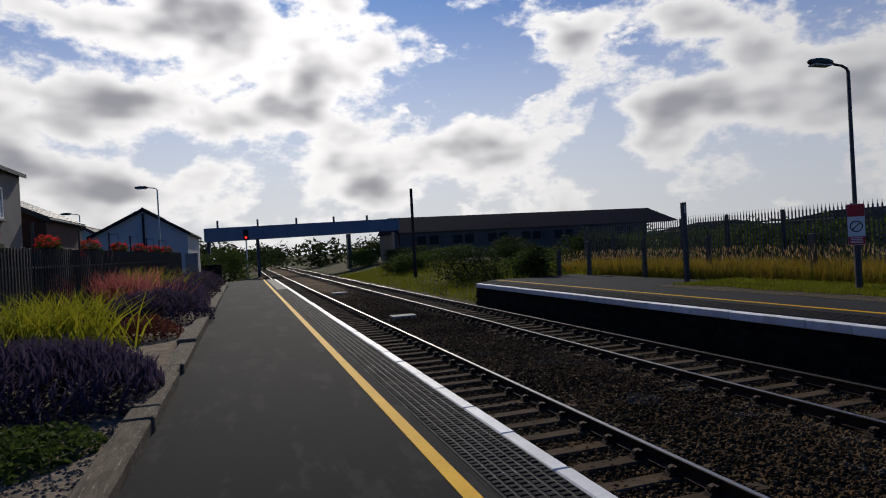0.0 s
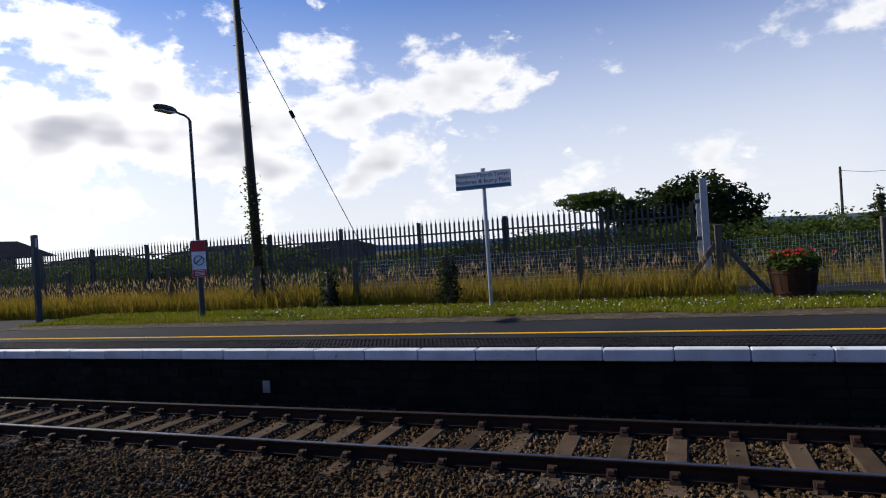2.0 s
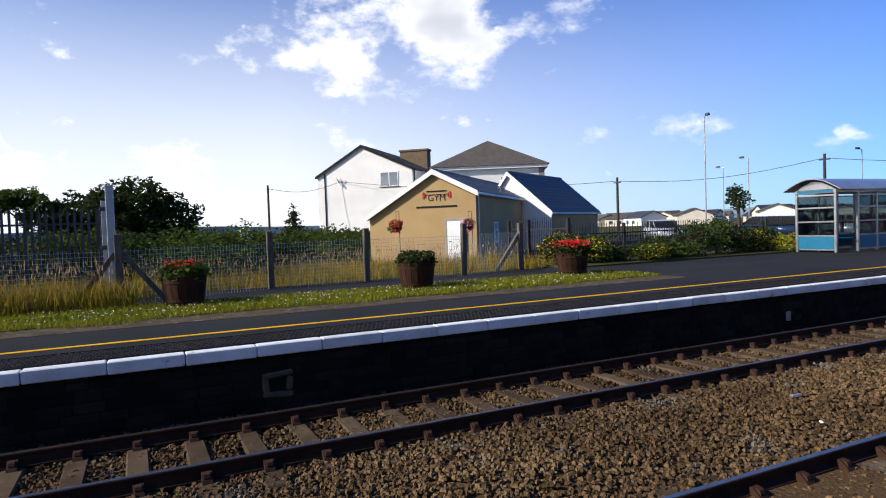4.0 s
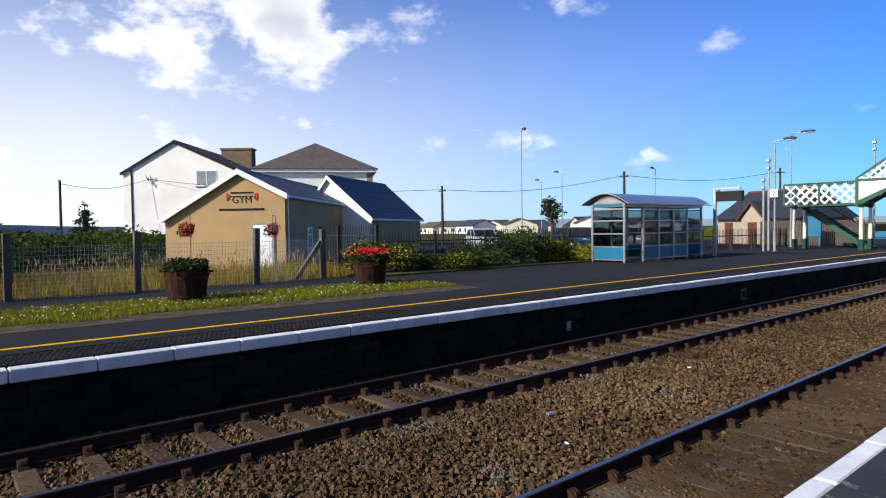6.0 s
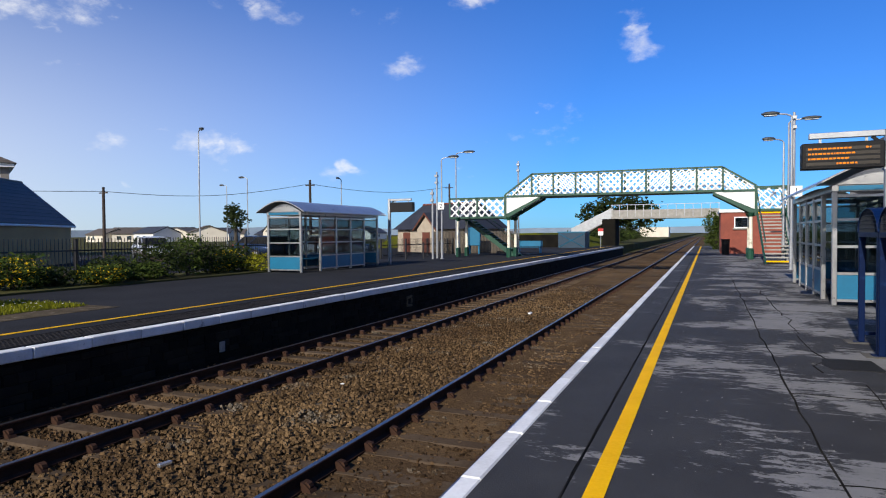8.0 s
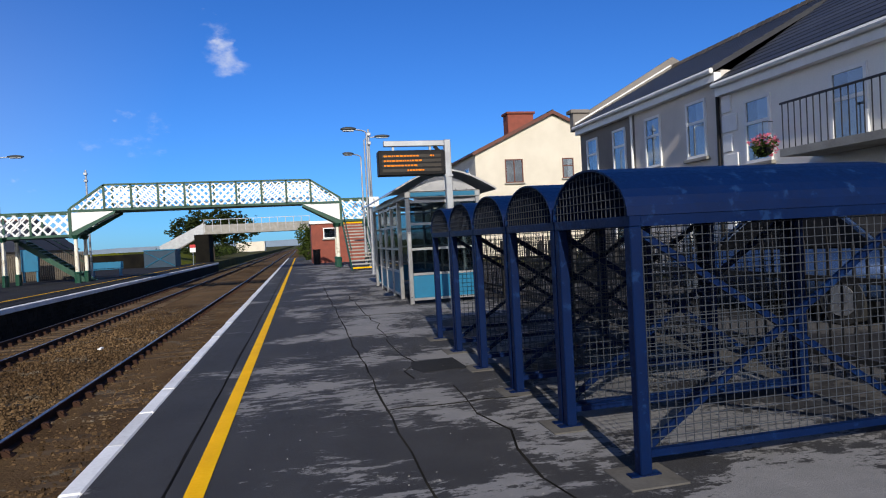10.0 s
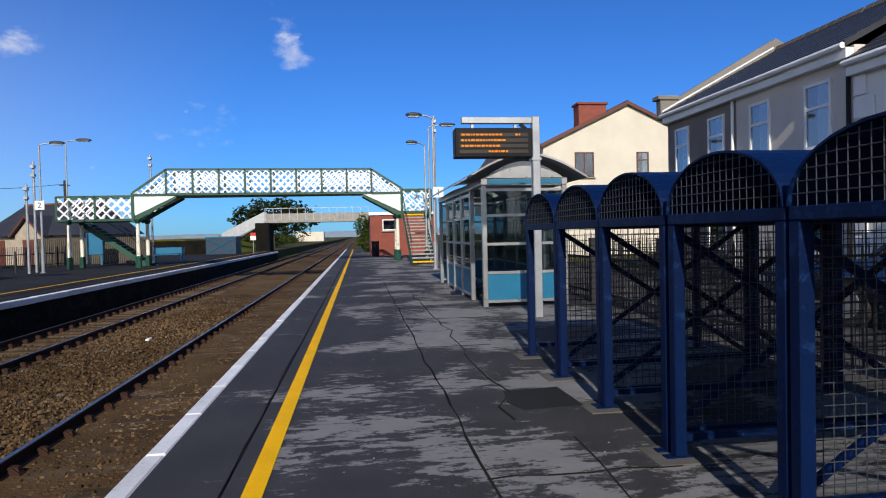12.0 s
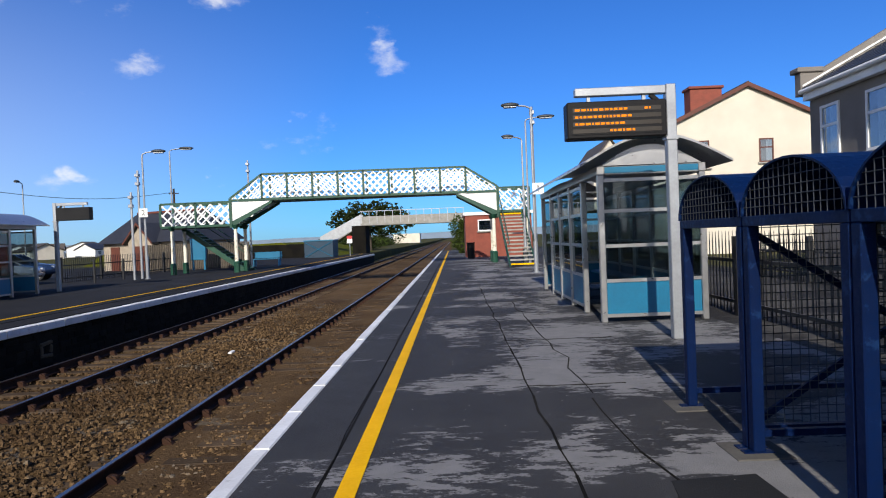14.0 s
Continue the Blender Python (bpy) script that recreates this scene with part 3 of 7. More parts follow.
def build_track(name, xa, xb, y0, y1, label):
    """Two rails in chairs on sleepers."""
    tr = thing(name, label, "railway track", m=pose(0, 0, RAILZ))
    for x in (xa, xb):
        prof = [(-0.07, -0.16), (0.07, -0.16), (0.07, -0.145), (0.012, -0.125), (0.012, -0.045), (0.036, -0.03), (0.036, -0.006), (0.03, -0.001), (-0.03, -0.001), (-0.036, -0.006), (-0.036, -0.03), (-0.012, -0.045), (-0.012, -0.125), (-0.07, -0.145)]
        rail = part("rail", prism(B(), [(x + u, v) for u, v in prof], "y", y0, y1), RUST, tr, "rusty rail with a worn bright head")
        part("rail_head", box(B(), x - 0.027, y0, -0.002, x + 0.027, y1, 0.0015), RAILTOP, rail, "polished running surface")
    mid, rng = (xa + xb) / 2, random.Random(int(xa * 10))
    bm = box(B(), -1.28, -0.12, -0.33, 1.28, 0.12, -0.165, 0.02)
    first = part("sleeper", bm, SLEEPER, tr)
    vs, fs = [], []
    i, y = 0, -48.0
    first.location = (mid, y, 0)
    chairs = []
    for x in (xa, xb):
        for d in (-1, 1):
            ch = B()
            prism(ch, [(x - mid + d * 0.04, -0.165), (x - mid + d * 0.17, -0.165), (x - mid + d * 0.15, -0.13), (x - mid + d * 0.085, -0.075), (x - mid + d * 0.045, -0.07)], "y", -0.05, 0.05)
            bar(ch, (x - mid + d * 0.10, -0.03, -0.11), (x - mid + d * 0.10, 0.03, -0.11), 0.045, 8)
            chairs.append(part("rail_chair", ch, RUST, first, "rusty rail fastening"))
    while y < 55:
        y += 0.61
        sl = again(first, mid + rng.uniform(-0.02, 0.02), y, rng.uniform(-0.012, 0.006), tr, rng.uniform(-0.8, 0.8))
        for c0 in chairs:
            c = new("rail_chair", c0.data)
            c.parent = sl
    far = B()
    yy = 56.0
    while yy < 150:
        box(far, mid - 1.28, yy - 0.12, -0.33, mid + 1.28, yy + 0.12, -0.17)
        box(far, mid - 1.28, -yy - 0.12 + 7, -0.33, mid + 1.28, -yy + 0.12 + 7, -0.17)
        yy += 0.61
    tagged(part("far_sleeper_rest", far, SLEEPER, tr), kind="stuff")


build_track("railway_track", 1.285, 2.79, -400, 400, "near rusty railway track on brown sleepers")
build_track("railway_track", 5.68, 7.13, -400, 400, "far rusty railway track on brown sleepers")


def build_ballast():
    rng = random.Random(11)
    vs, fs = [], []
    tet = [(-1, -1, -0.6), (1, -0.8, -0.5), (0.9, 1, -0.6), (-0.9, 0.9, -0.5), (-0.5, -0.6, 0.7), (0.7, -0.4, 0.6), (0.3, 0.7, 0.8)]
    tf = [(0, 1, 5, 4), (1, 2, 6, 5), (2, 3, 6), (3, 0, 4, 6), (4, 5, 6)]

    def stone(x, y, z, s):
        a = rng.uniform(0, math.tau)
        ca, sa = math.cos(a), math.sin(a)
        k = (rng.uniform(0.7, 1.2), rng.uniform(0.6, 1.0), rng.uniform(0.5, 1.0))
        n0 = len(vs)
        for u, v, w in tet:
            u, v, w = u * k[0] * s * rng.uniform(0.8, 1.2), v * k[1] * s, w * k[2] * s
            vs.append((x + ca * u - sa * v, y + sa * u + ca * v, z + w))
        fs.extend(tuple(n0 + i for i in f) for f in tf)

    for _ in range(140000):
        y = rng.triangular(-30, 48, 2)
        x = rng.uniform(0.7, 7.85)
        crown = 0.07 * math.exp(-((x - 4.25) / 0.9) ** 2)
        inside = (1.15 < x < 2.9 and y > 3) or 5.6 < x < 7.3
        stone(x, y, RAILZ - 0.185 + crown + rng.uniform(-0.03, 0.02) - (0.012 if inside else 0), rng.uniform(0.015, 0.036))
    tagged(part("ballast", (vs, [], fs), BALLAST), "brown-grey crushed stone ballast between the rails", "ballast", kind="stuff")
    nx, ny = 36, 700
    gv = []
    for j in range(ny + 1):
        y = -400 + 800 * j / ny
        for i in range(nx + 1):
            x = -0.3 + (8.8 + 0.3) * i / nx
            gv.append((x, y, RAILZ - 0.225 + (0.055 + 0.035 * noise.noise(Vector((x * 1.3, y * 0.9, 4)))) * smooth(4.5, 2.5, y) * (1 - smooth(2.6, 3.6, x)) + 0.07 * math.exp(-((x - 4.25) / 0.9) ** 2) - 0.1 * smooth(3.6, 4.6, abs(x - 4.25)) + 0.015 * noise.noise(Vector((x * 3, y * 3, 0)))))
    gf = [(j * (nx + 1) + i, j * (nx + 1) + i + 1, (j + 1) * (nx + 1) + i + 1, (j + 1) * (nx + 1) + i) for j in range(ny) for i in range(nx)]
    tagged(part("ground_trackbed", (gv, [], gf), BALLAST), "bed of brown stone under the tracks", "track bed", kind="structure")


build_ballast()


# ---- far platform: lamps, sign, fences ----
def lamp_post(m, height, arm, label, group="", mat=GALV, sign=0, box_at=0.0):
    """A tapered post with a bracket arm (along +x of its pose) and a flat lantern."""
    t = thing("lamp_post", label, "lamp post", m, group)
    bm = bar(B(), (0, 0, 0), (0, 0, 1.1), 0.075, 12)
    bar(bm, (0, 0, 1.1), (0, 0, height), 0.052, 12, 0.04)
    bar(bm, (0, 0, 0), (0, 0, 0.03), 0.13, 12)
    part("post", bm, mat, t, smooth=False)
    bm = B()
    pts = [(0, 0, height), (0.04, 0, height + 0.06), (0.18, 0, height + 0.12), (arm * 0.5, 0, height + 0.16)]
    for p, q in zip(pts, pts[1:]):
        bar(bm, p, q, 0.03, 8)
    part("arm", bm, mat, t)
    bm = B()
    bmesh.ops.create_uvsphere(bm, u_segments=14, v_segments=8, radius=1, matrix=Matrix.Translation((arm * 0.72, 0, height + 0.18)) @ Matrix.Diagonal((arm * 0.33, 0.14, 0.09, 1)))
    head = part("lantern", bm, PALISADE, t, "dark grey lamp housing", True)
    part("lens", box(B(), arm * 0.5, -0.1, height + 0.085, arm * 0.95, 0.1, height + 0.125, 0.01), GALV, head, "dull lamp lens")
    return t


lampA = lamp_post(pose(12.15, 15.4, 0, 0, 0, 180), 5.1, 1.15, "dark lamp post with a bracket lantern and warning sign", mat=PALISADE)


def warning_sign():
    s = thing("warning_sign", "red and white no trespass sign on the lamp post", "sign", pose(12.07, 15.33, 1.05, 0, 0, 40))
    part("plate", box(B(), -0.012, -0.17, 0, 0.012, 0.17, 0.95, 0.004), WHITE, s, "white sign plate")
    part("red_header", box(B(), -0.017, -0.168, 0.66, -0.0125, 0.168, 0.945), RED, s, "red header panel")
    part("red_footer", box(B(), -0.017, -0.168, 0.01, -0.0125, 0.168, 0.2), RED, s, "red lower panel with bars of text")
    bm = B()
    for i in range(24):
        a, b = math.tau * i / 24, math.tau * (i + 1) / 24
        bar(bm, (-0.017, 0.12 * math.cos(a), 0.43 + 0.12 * math.sin(a)), (-0.017, 0.12 * math.cos(b), 0.43 + 0.12 * math.sin(b)), 0.012, 5)
    bar(bm, (-0.018, -0.085, 0.515), (-0.018, 0.085, 0.345), 0.012, 5)
    part("ring", bm, BLACK, s, "black ring with a slash")
    for z in (0.16, 0.12, 0.08, 0.05):
        part("text_bar", box(B(), -0.019, -0.12, z, -0.0165, 0.12, z + 0.014), WHITE, s)
    part("bracket", box(B(), 0.012, -0.06, 0.2, 0.05, 0.06, 0.75), GALV, s)


warning_sign()


def lettering(text, size, m, mat, parent, label):
    """Flat raised letters in the built-in font, in the pose's xy plane, centred."""
    cu = bpy.data.curves.new("lettering", "FONT")
    cu.body, cu.size, cu.align_x, cu.align_y, cu.extrude = text, size, "CENTER", "CENTER", 0.002
    tmp = bpy.data.objects.new("lettering_source", cu)
    scene.collection.objects.link(tmp)
    me = bpy.data.meshes.new_from_object(tmp.evaluated_get(bpy.context.evaluated_depsgraph_get()))
    bpy.data.objects.remove(tmp)
    me.transform(m)
    me.materials.clear()
    me.materials.append(mat)
    ob = new("lettering", me)
    ob.parent = parent
    return tagged(ob, label)


def station_sign():
    s = thing("station_sign", "white station name board with teal stripe on a grey post", "sign", pose(12.52, 7.7, 0.0))
    part("post", bar(bar(B(), (0, 0, 0), (0, 0, 3.06), 0.045, 12), (0, 0, 3.06), (0, 0, 3.1), 0.055, 12), GALV, s, "grey round post")
    part("board", box(B(), -0.075, -0.63, 2.66, -0.047, 0.63, 3.02, 0.004), WHITE, s, "white name board")
    part("stripe", box(B(), -0.08, -0.628, 2.665, -0.0755, 0.628, 2.735), TEAL, s, "teal stripe")
    part("rim", box(B(), -0.047, -0.64, 2.65, -0.04, 0.64, 3.03), BLACK, s)
    lettering("Penbre a Phorth Tywyn", 0.125, pose(-0.078, 0, 2.945, 90, 0, -90), BLACK, s, "dark grey lettering")
    lettering("Pembrey & Burry Port", 0.135, pose(-0.078, 0, 2.815, 90, 0, -90), BLACK, s, "black lettering")
    for z in (2.75, 2.95):
        part("clamp", box(B(), -0.05, -0.07, z - 0.02, 0.05, 0.07, z + 0.02), GALV, s)


station_sign()


def telegraph_pole():
    t = thing("telegraph_pole", "tall leaning dark wooden telegraph pole with ivy and props", "telegraph pole", pose(14.5, 15.3, -0.1))
    top = Vector((0.05, 0.28, 9.6))
    part("pole", bar(B(), (0, 0, 0), top, 0.15, 14, 0.105), DARKWOOD, t, smooth=True)
    for d in (-1, 1):
        part("prop", bar(B(), (-0.05, d * 0.95, 0.05), (0, d * 0.08, 0.95), 0.07, 8), POSTWOOD, t, "timber prop")
    part("brace_post", box(B(), -0.22, -0.12, 0, -0.08, 0.12, 1.3, 0.01), POSTWOOD, t, "short timber post")
    for i in range(12):
        z = 5.4 + i * 0.35
        p = top * (z / 9.6)
        part("step_peg", bar(B(), p, p + Vector((0, 0.22 if i % 2 else -0.22, 0.03)), 0.012, 5), GALV, t)
    rng = random.Random(5)
    spots = [(0.05 * 0 + rng.gauss(0, 0.16) * (1.2 - z / 6), 0.03 * z + rng.gauss(0.05, 0.17) * (1.25 - z / 6), z) for z in [rng.uniform(0.8, 4.3) for _ in range(900)]]
    part("ivy", leaves(rng, spots, 0.06), LEAF, t, "green ivy climbing the pole")
    a, b = Vector((0.05, 0.26, 8.9)), Vector((2.3, -2.75, 0.6))
    part("stay_wire", bar(B(), a, b, 0.012, 5), BLACK, t)
    part("insulator", bar(B(), a.lerp(b, 0.36), a.lerp(b, 0.385), 0.06, 8), BLACK, t)


telegraph_pole()


def fence_posts():
    """Rough posts with strained wire mesh between the platform and the field."""
    spots = [(11.6, 29.0, 1.15), (12.5, 28.0, 1.45), (13.7, 25.8, 1.45), (14.6, 23.2, 1.4), (14.6, 18.8, 1.35), (14.45, 12.1, 1.25), (14.5, 6.03, 1.25), (14.5, 2.9, 1.55), (15.9, -0.6, 1.5), (15.9, -3.25, 1.5), (15.75, -6.25, 1.55), (16.4, -8.7, 1.5)]
    f = thing("wire_fence", "weathered post and wire mesh fence in long grass", "fence")
    for x, y, h in spots:
        z0 = ground_z(x, y) if y > 28 else -0.12
        bm = box(B(), x - 0.075, y - 0.075, z0, x + 0.075, y + 0.075, z0 + h + 0.1, 0.012)
        bmesh.ops.rotate(bm, cent=(x, y, z0), matrix=Matrix.Rotation(random.uniform(-0.03, 0.03), 3, "X"), verts=bm.verts)
        part("post", bm, POSTWOOD, f)
    for x, y, d in ((14.5, 2.9, 1), (14.5, 2.9, -1), (16.4, -8.7, 1)):
        part("strut", bar(B(), (x, y + d * 0.95, -0.05), (x, y + d * 0.07, 1.1), 0.055, square=True), POSTWOOD, f, "slanting timber strut")
    for (xa, ya, ha), (xb, yb, hb) in zip(spots[5:], spots[6:]):
        bm = B()
        n = int(abs(yb - ya) / 0.075)
        for k in range(n + 1):
            s = k / n
            x, y = xa + (xb - xa) * s, ya + (yb - ya) * s
            bar(bm, (x, y, -0.05), (x, y, 1.2), 0.0035, 3)
        for k in range(12):
            bar(bm, (xa, ya, 0.05 + k * 0.1), (xb, yb, 0.05 + k * 0.1), 0.0035, 3)
        part("wire_mesh", bm, GALV, f, "thin square wire mesh")
    tagged(thing_post(12.0, 21.2, 2.55), "tall dark square steel post by the platform end", "post")
    iv = thing("ivy_stump", "ivy-covered stump of an old fence post", "stump", pose(13.6, 9.1, -0.1))
    part("stump", box(B(), -0.1, -0.1, 0, 0.1, 0.1, 1.3, 0.02), POSTWOOD, iv)
    rng = random.Random(8)
    part("ivy", leaves(rng, clumps(rng, 900, [(0, 0, 0.4, 0.3, 0.32, 0.4), (0, 0, 0.95, 0.24, 0.26, 0.42)]), 0.05), LEAFDARK, iv, "dark ivy leaves")
    iv2 = copy_thing(iv, pose(13.8, 12.6, -0.35, 0, 0, 70))


def thing_post(x, y, h):
    bm = box(B(), -0.075, -0.06, 0, 0.075, 0.06, h, 0.008)
    ob = part("steel_post", bm, PALISADE)
    ob.location = (x, y, -0.02)
    box(bm2 := B(), -0.03, -0.065, h - 0.35, 0.03, -0.061, h - 0.1)
    part("notice_plate", bm2, GALV, ob)
    return ob


fence_posts()


def palisade(name, label, p, q, height, pitch, mat, pale_w=0.06, spear=True, z0=-0.12, category="fence"):
    """Upright pales on two rails between posts."""
    p, q = Vector((*p, z0)), Vector((*q, z0))
    d = q - p
    ln, ang = d.length, math.degrees(math.atan2(d.y, d.x))
    f = thing(name, label, category, pose(*p, 0, 0, ang))
    n = int(ln / 2.75) + 1
    for i in range(n + 1):
        x = min(ln, i * 2.75)
        part("post", box(B(), x - 0.05, 0.03, 0, x + 0.05, 0.13, height - 0.02), mat, f)
    for z in (0.3, height - 0.4):
        part("rail", box(B(), 0, -0.005, z - 0.025, ln, 0.03, z + 0.025), mat, f)
    bm = B()
    if spear:
        prism(bm, [(-pale_w / 2, 0.05), (pale_w / 2, 0.05), (pale_w / 2, height - 0.12), (pale_w / 6, height - 0.06), (0, height + 0.06), (-pale_w / 6, height - 0.06), (-pale_w / 2, height - 0.12)], "y", -0.014, -0.005)
    else:
        bar(bm, (0, -0.008, 0.04), (0, -0.008, height), pale_w / 2, 6)
    first = part("pale", bm, mat, f)
    k = int(ln / pitch)
    for i in range(1, min(k, 300)):
        o = again(first, i * pitch, 0, random.uniform(-0.01, 0.01), f)
    return f


palisade("palisade_fence", "dark grey steel palisade fence with pointed pales", (17.0, 36.0), (17.0, 3.4), 2.35, 0.15, PALISADE)


def end_gate():
    g = thing("gate_post", "tall grey steel post ending the palisade fence", "post", pose(16.6, 3.1, -0.28))
    part("post", box(B(), -0.09, -0.09, 0, 0.09, 0.09, 3.0, 0.01), GALV, g, "thick square post")
    part("post_cap", box(B(), -0.1, -0.1, 3.0, 0.1, 0.1, 3.03, 0.006), GALV, g)
    part("stop_plate", box(B(), -0.03, 0.1, 0.1, 0.03, 0.2, 2.65, 0.006), GALV, g, "narrow grey stop plate")
    for z in (0.5, 1.5, 2.45):
        part("hinge_lug", box(B(), -0.05, 0.09, z - 0.05, 0.05, 0.24, z + 0.05, 0.01), PALISADE, g)


end_gate()


def tub_planter(x, y, mat, petals, label, petal_amount):
    t = thing("tub_planter", label, "planter", pose(x, y, 0.012), "half-barrel planters")
    n = 18
    for i in range(n):
        bm = B()
        a0, a1 = math.tau * i / n, math.tau * (i + 0.94) / n
        ring = []
        for z, r in ((0, 0.35), (0.3, 0.41), (0.62, 0.44)):
            ring.append([(r * math.cos(a), r * math.sin(a), z) for a in (a0, a1)] + [((r - 0.03) * math.cos(a), (r - 0.03) * math.sin(a), z) for a in (a1, a0)])
        vs = [[bm.verts.new(p) for p in rr] for rr in ring]
        for lo, hi in zip(vs, vs[1:]):
            for k in range(4):
                bm.faces.new((lo[k], lo[(k + 1) % 4], hi[(k + 1) % 4], hi[k]))
        bm.faces.new(vs[-1])
        part("stave", bm, BARREL, t)
    for z, r in ((0.12, 0.385), (0.5, 0.437)):
        bm = bmesh.new()
        bmesh.ops.create_cone(bm, cap_ends=False, segments=24, radius1=r, radius2=r + 0.006, depth=0.045, matrix=Matrix.Translation((0, 0, z)))
        part("hoop", bm, RUST, t)
    part("soil", bar(B(), (0, 0, 0.05), (0, 0, 0.56), 0.34, 20, 0.4), BARK, t)
    rng = random.Random(int(y * 10) + 50)
    part("foliage", leaves(rng, clumps(rng, 1300, [(0, 0, 0.66, 0.46, 0.46, 0.2), (0.1, 0.12, 0.74, 0.3, 0.3, 0.17), (-0.12, -0.15, 0.72, 0.3, 0.28, 0.16)]), 0.05), mat, t, "dense green foliage")
    if petal_amount:
        part("flowers", leaves(rng, [(rng.gauss(0, 0.2), rng.gauss(0, 0.22), 0.85 + rng.uniform(-0.06, 0.1)) for _ in range(petal_amount)], 0.045), petals, t, "bright flower heads")


tub_planter(12.95, 1.7, LEAF, REDPETAL, "half-barrel planter with red geraniums on the grass", 90)
tub_planter(12.65, -3.37, LEAFDARK, REDPETAL, "half-barrel planter full of dark green foliage", 0)
tub_planter(12.9, -8.1, LEAFDARK, REDPETAL, "half-barrel planter full of red flowers", 420)


def wall_marks():
    for y, w, h, mat, lab in ((0.85, 0.42, 0.36, STONE, "pale patched hole in the sooty platform wall"), (-18.3, 0.4, 0.34, STONE, "pale patched recess in the sooty wall")):
        t = thing("wall_recess", lab, "recess", pose(FAREDGE + 0.055, y, -0.68))
        for i, (a, b, c, d) in enumerate(((-w / 2, -h / 2, w / 2, -h / 2 + 0.08), (-w / 2, h / 2 - 0.08, w / 2, h / 2), (-w / 2, -h / 2 + 0.085, -w / 2 + 0.09, h / 2 - 0.085), (w / 2 - 0.09, -h / 2 + 0.085, w / 2, h / 2 - 0.085))):
            sb = box(B(), -0.02, a, b, 0.05, c, d, 0.02)
            bmesh.ops.rotate(sb, cent=(0, (a + c) / 2, (b + d) / 2), matrix=Matrix.Rotation((0.06, -0.08, 0.1, -0.05)[i], 3, "X"), verts=sb.verts)
            part("stone", sb, material("stained_stone_%d" % i, (0.10, 0.075, 0.04), (0.05, 0.04, 0.025), 0.9) if i == 0 else bpy.data.materials["stained_stone_0"], t)
        part("recess_back", box(B(), 0.02, -w / 2 + 0.09, -h / 2 + 0.08, 0.04, w / 2 - 0.09, h / 2 - 0.08), WALL_DARK, t)
    for y in (10.3, -9.9):
        m = part("marker_plate", box(B(), -0.012, -0.07, -0.1, 0.012, 0.07, 0.1, 0.004), CONCRETE)
        m.location = (FAREDGE + 0.04, y, -0.72)
        tagged(m, "small grey marker plate on the platform wall", "plate")


wall_marks()


# ---- vegetation beyond the far platform ----
def grass_fields():
    rng = random.Random(21)
    spots = []
    for _ in range(26000):
        x = 13.9 + abs(rng.gauss(0, 1.5))
        y = rng.uniform(2.6, 34)
        if x < 13.2 + 0.02 * y:
            continue
        spots.append((x, y, ground_z(x, y) - 0.02))
    for _ in range(12000):
        x, y = rng.uniform(16.3, 22), rng.uniform(-10.5, 2.6)
        spots.append((x, y, -0.32))
    rng.shuffle(spots)
    k = int(len(spots) * 0.72)
    tagged(part("tall_grass", blades(rng, spots[:k], 0.75, 0.018, 0.22), STRAW), "tall yellow-green dry grass behind the fence", "grass", kind="stuff")
    tagged(part("tall_grass", blades(rng, spots[k:], 0.55, 0.022, 0.25), BLADE), "green blades among the tall dry grass", "grass", kind="stuff")
    heads = [(x + rng.gauss(0, 0.1), y + rng.gauss(0, 0.1), z + rng.uniform(0.65, 1.05)) for x, y, z in spots[:2600]]
    tagged(part("seed_heads", blades(rng, heads, 0.16, 0.022, 0.2), SEEDHEAD), "pale brown seed heads of the tall grass", "grass", kind="stuff")
    turf = []
    for _ in range(40000):
        x, y = rng.uniform(10.5, 13.3), rng.uniform(-9.5, 20.4)
        if x > 10.95 + 0.45 * noise.noise(Vector((x * 0.8, y * 0.9, 2))) + 0.25 * noise.noise(Vector((x * 3, y * 3, 5))):
            turf.append((x, y, 0.01))
    tagged(part("short_grass", blades(rng, turf, 0.09, 0.016, 0.5), BLADE), "short green grass along the platform", "grass", kind="stuff")
    clover = [(rng.uniform(11.0, 13.2), rng.uniform(-9.4, 14), 0.085) for _ in range(900)]
    tagged(part("clover_flowers", leaves(rng, clover, 0.022), WHITEPETAL), "small white clover flowers in the grass", "flowers", kind="stuff")
    bank = []
    for _ in range(16000):
        x, y = rng.uniform(8.4, 17), rng.uniform(29, 75)
        bank.append((x, y, ground_z(x, y) - 0.02))
    tagged(part("bank_grass", blades(rng, bank, 0.4, 0.03, 0.35), BLADE), "green grass on the bank past the platform", "grass", kind="stuff")


grass_fields()


def bush(name, label, x, y, lobes, mat, n, size, z=None, seed=1, stems=True):
    z = ground_z(x, y) if z is None else z
    t = thing(name, label, name.replace("_", " "), pose(x, y, z))
    rng = random.Random(seed)
    part("foliage", leaves(rng, clumps(rng, n, lobes, 0.45), size), mat, t)
    if stems:
        bm = B()
        for l in lobes:
            bar(bm, (l[0] * 0.2, l[1] * 0.2, -0.05), (l[0], l[1], l[2]), 0.05 * max(0.5, l[3]), 6, 0.015)
            for _ in range(3):
                d = Vector((rng.gauss(0, 0.5), rng.gauss(0, 0.5), rng.uniform(0.1, 0.6)))
                bar(bm, (l[0] * 0.8, l[1] * 0.8, l[2] * 0.85), (l[0] + d.x * l[3], l[1] + d.y * l[4], l[2] + d.z * l[5]), 0.025, 5, 0.008)
        part("stems", bm, BARK, t)
    return t


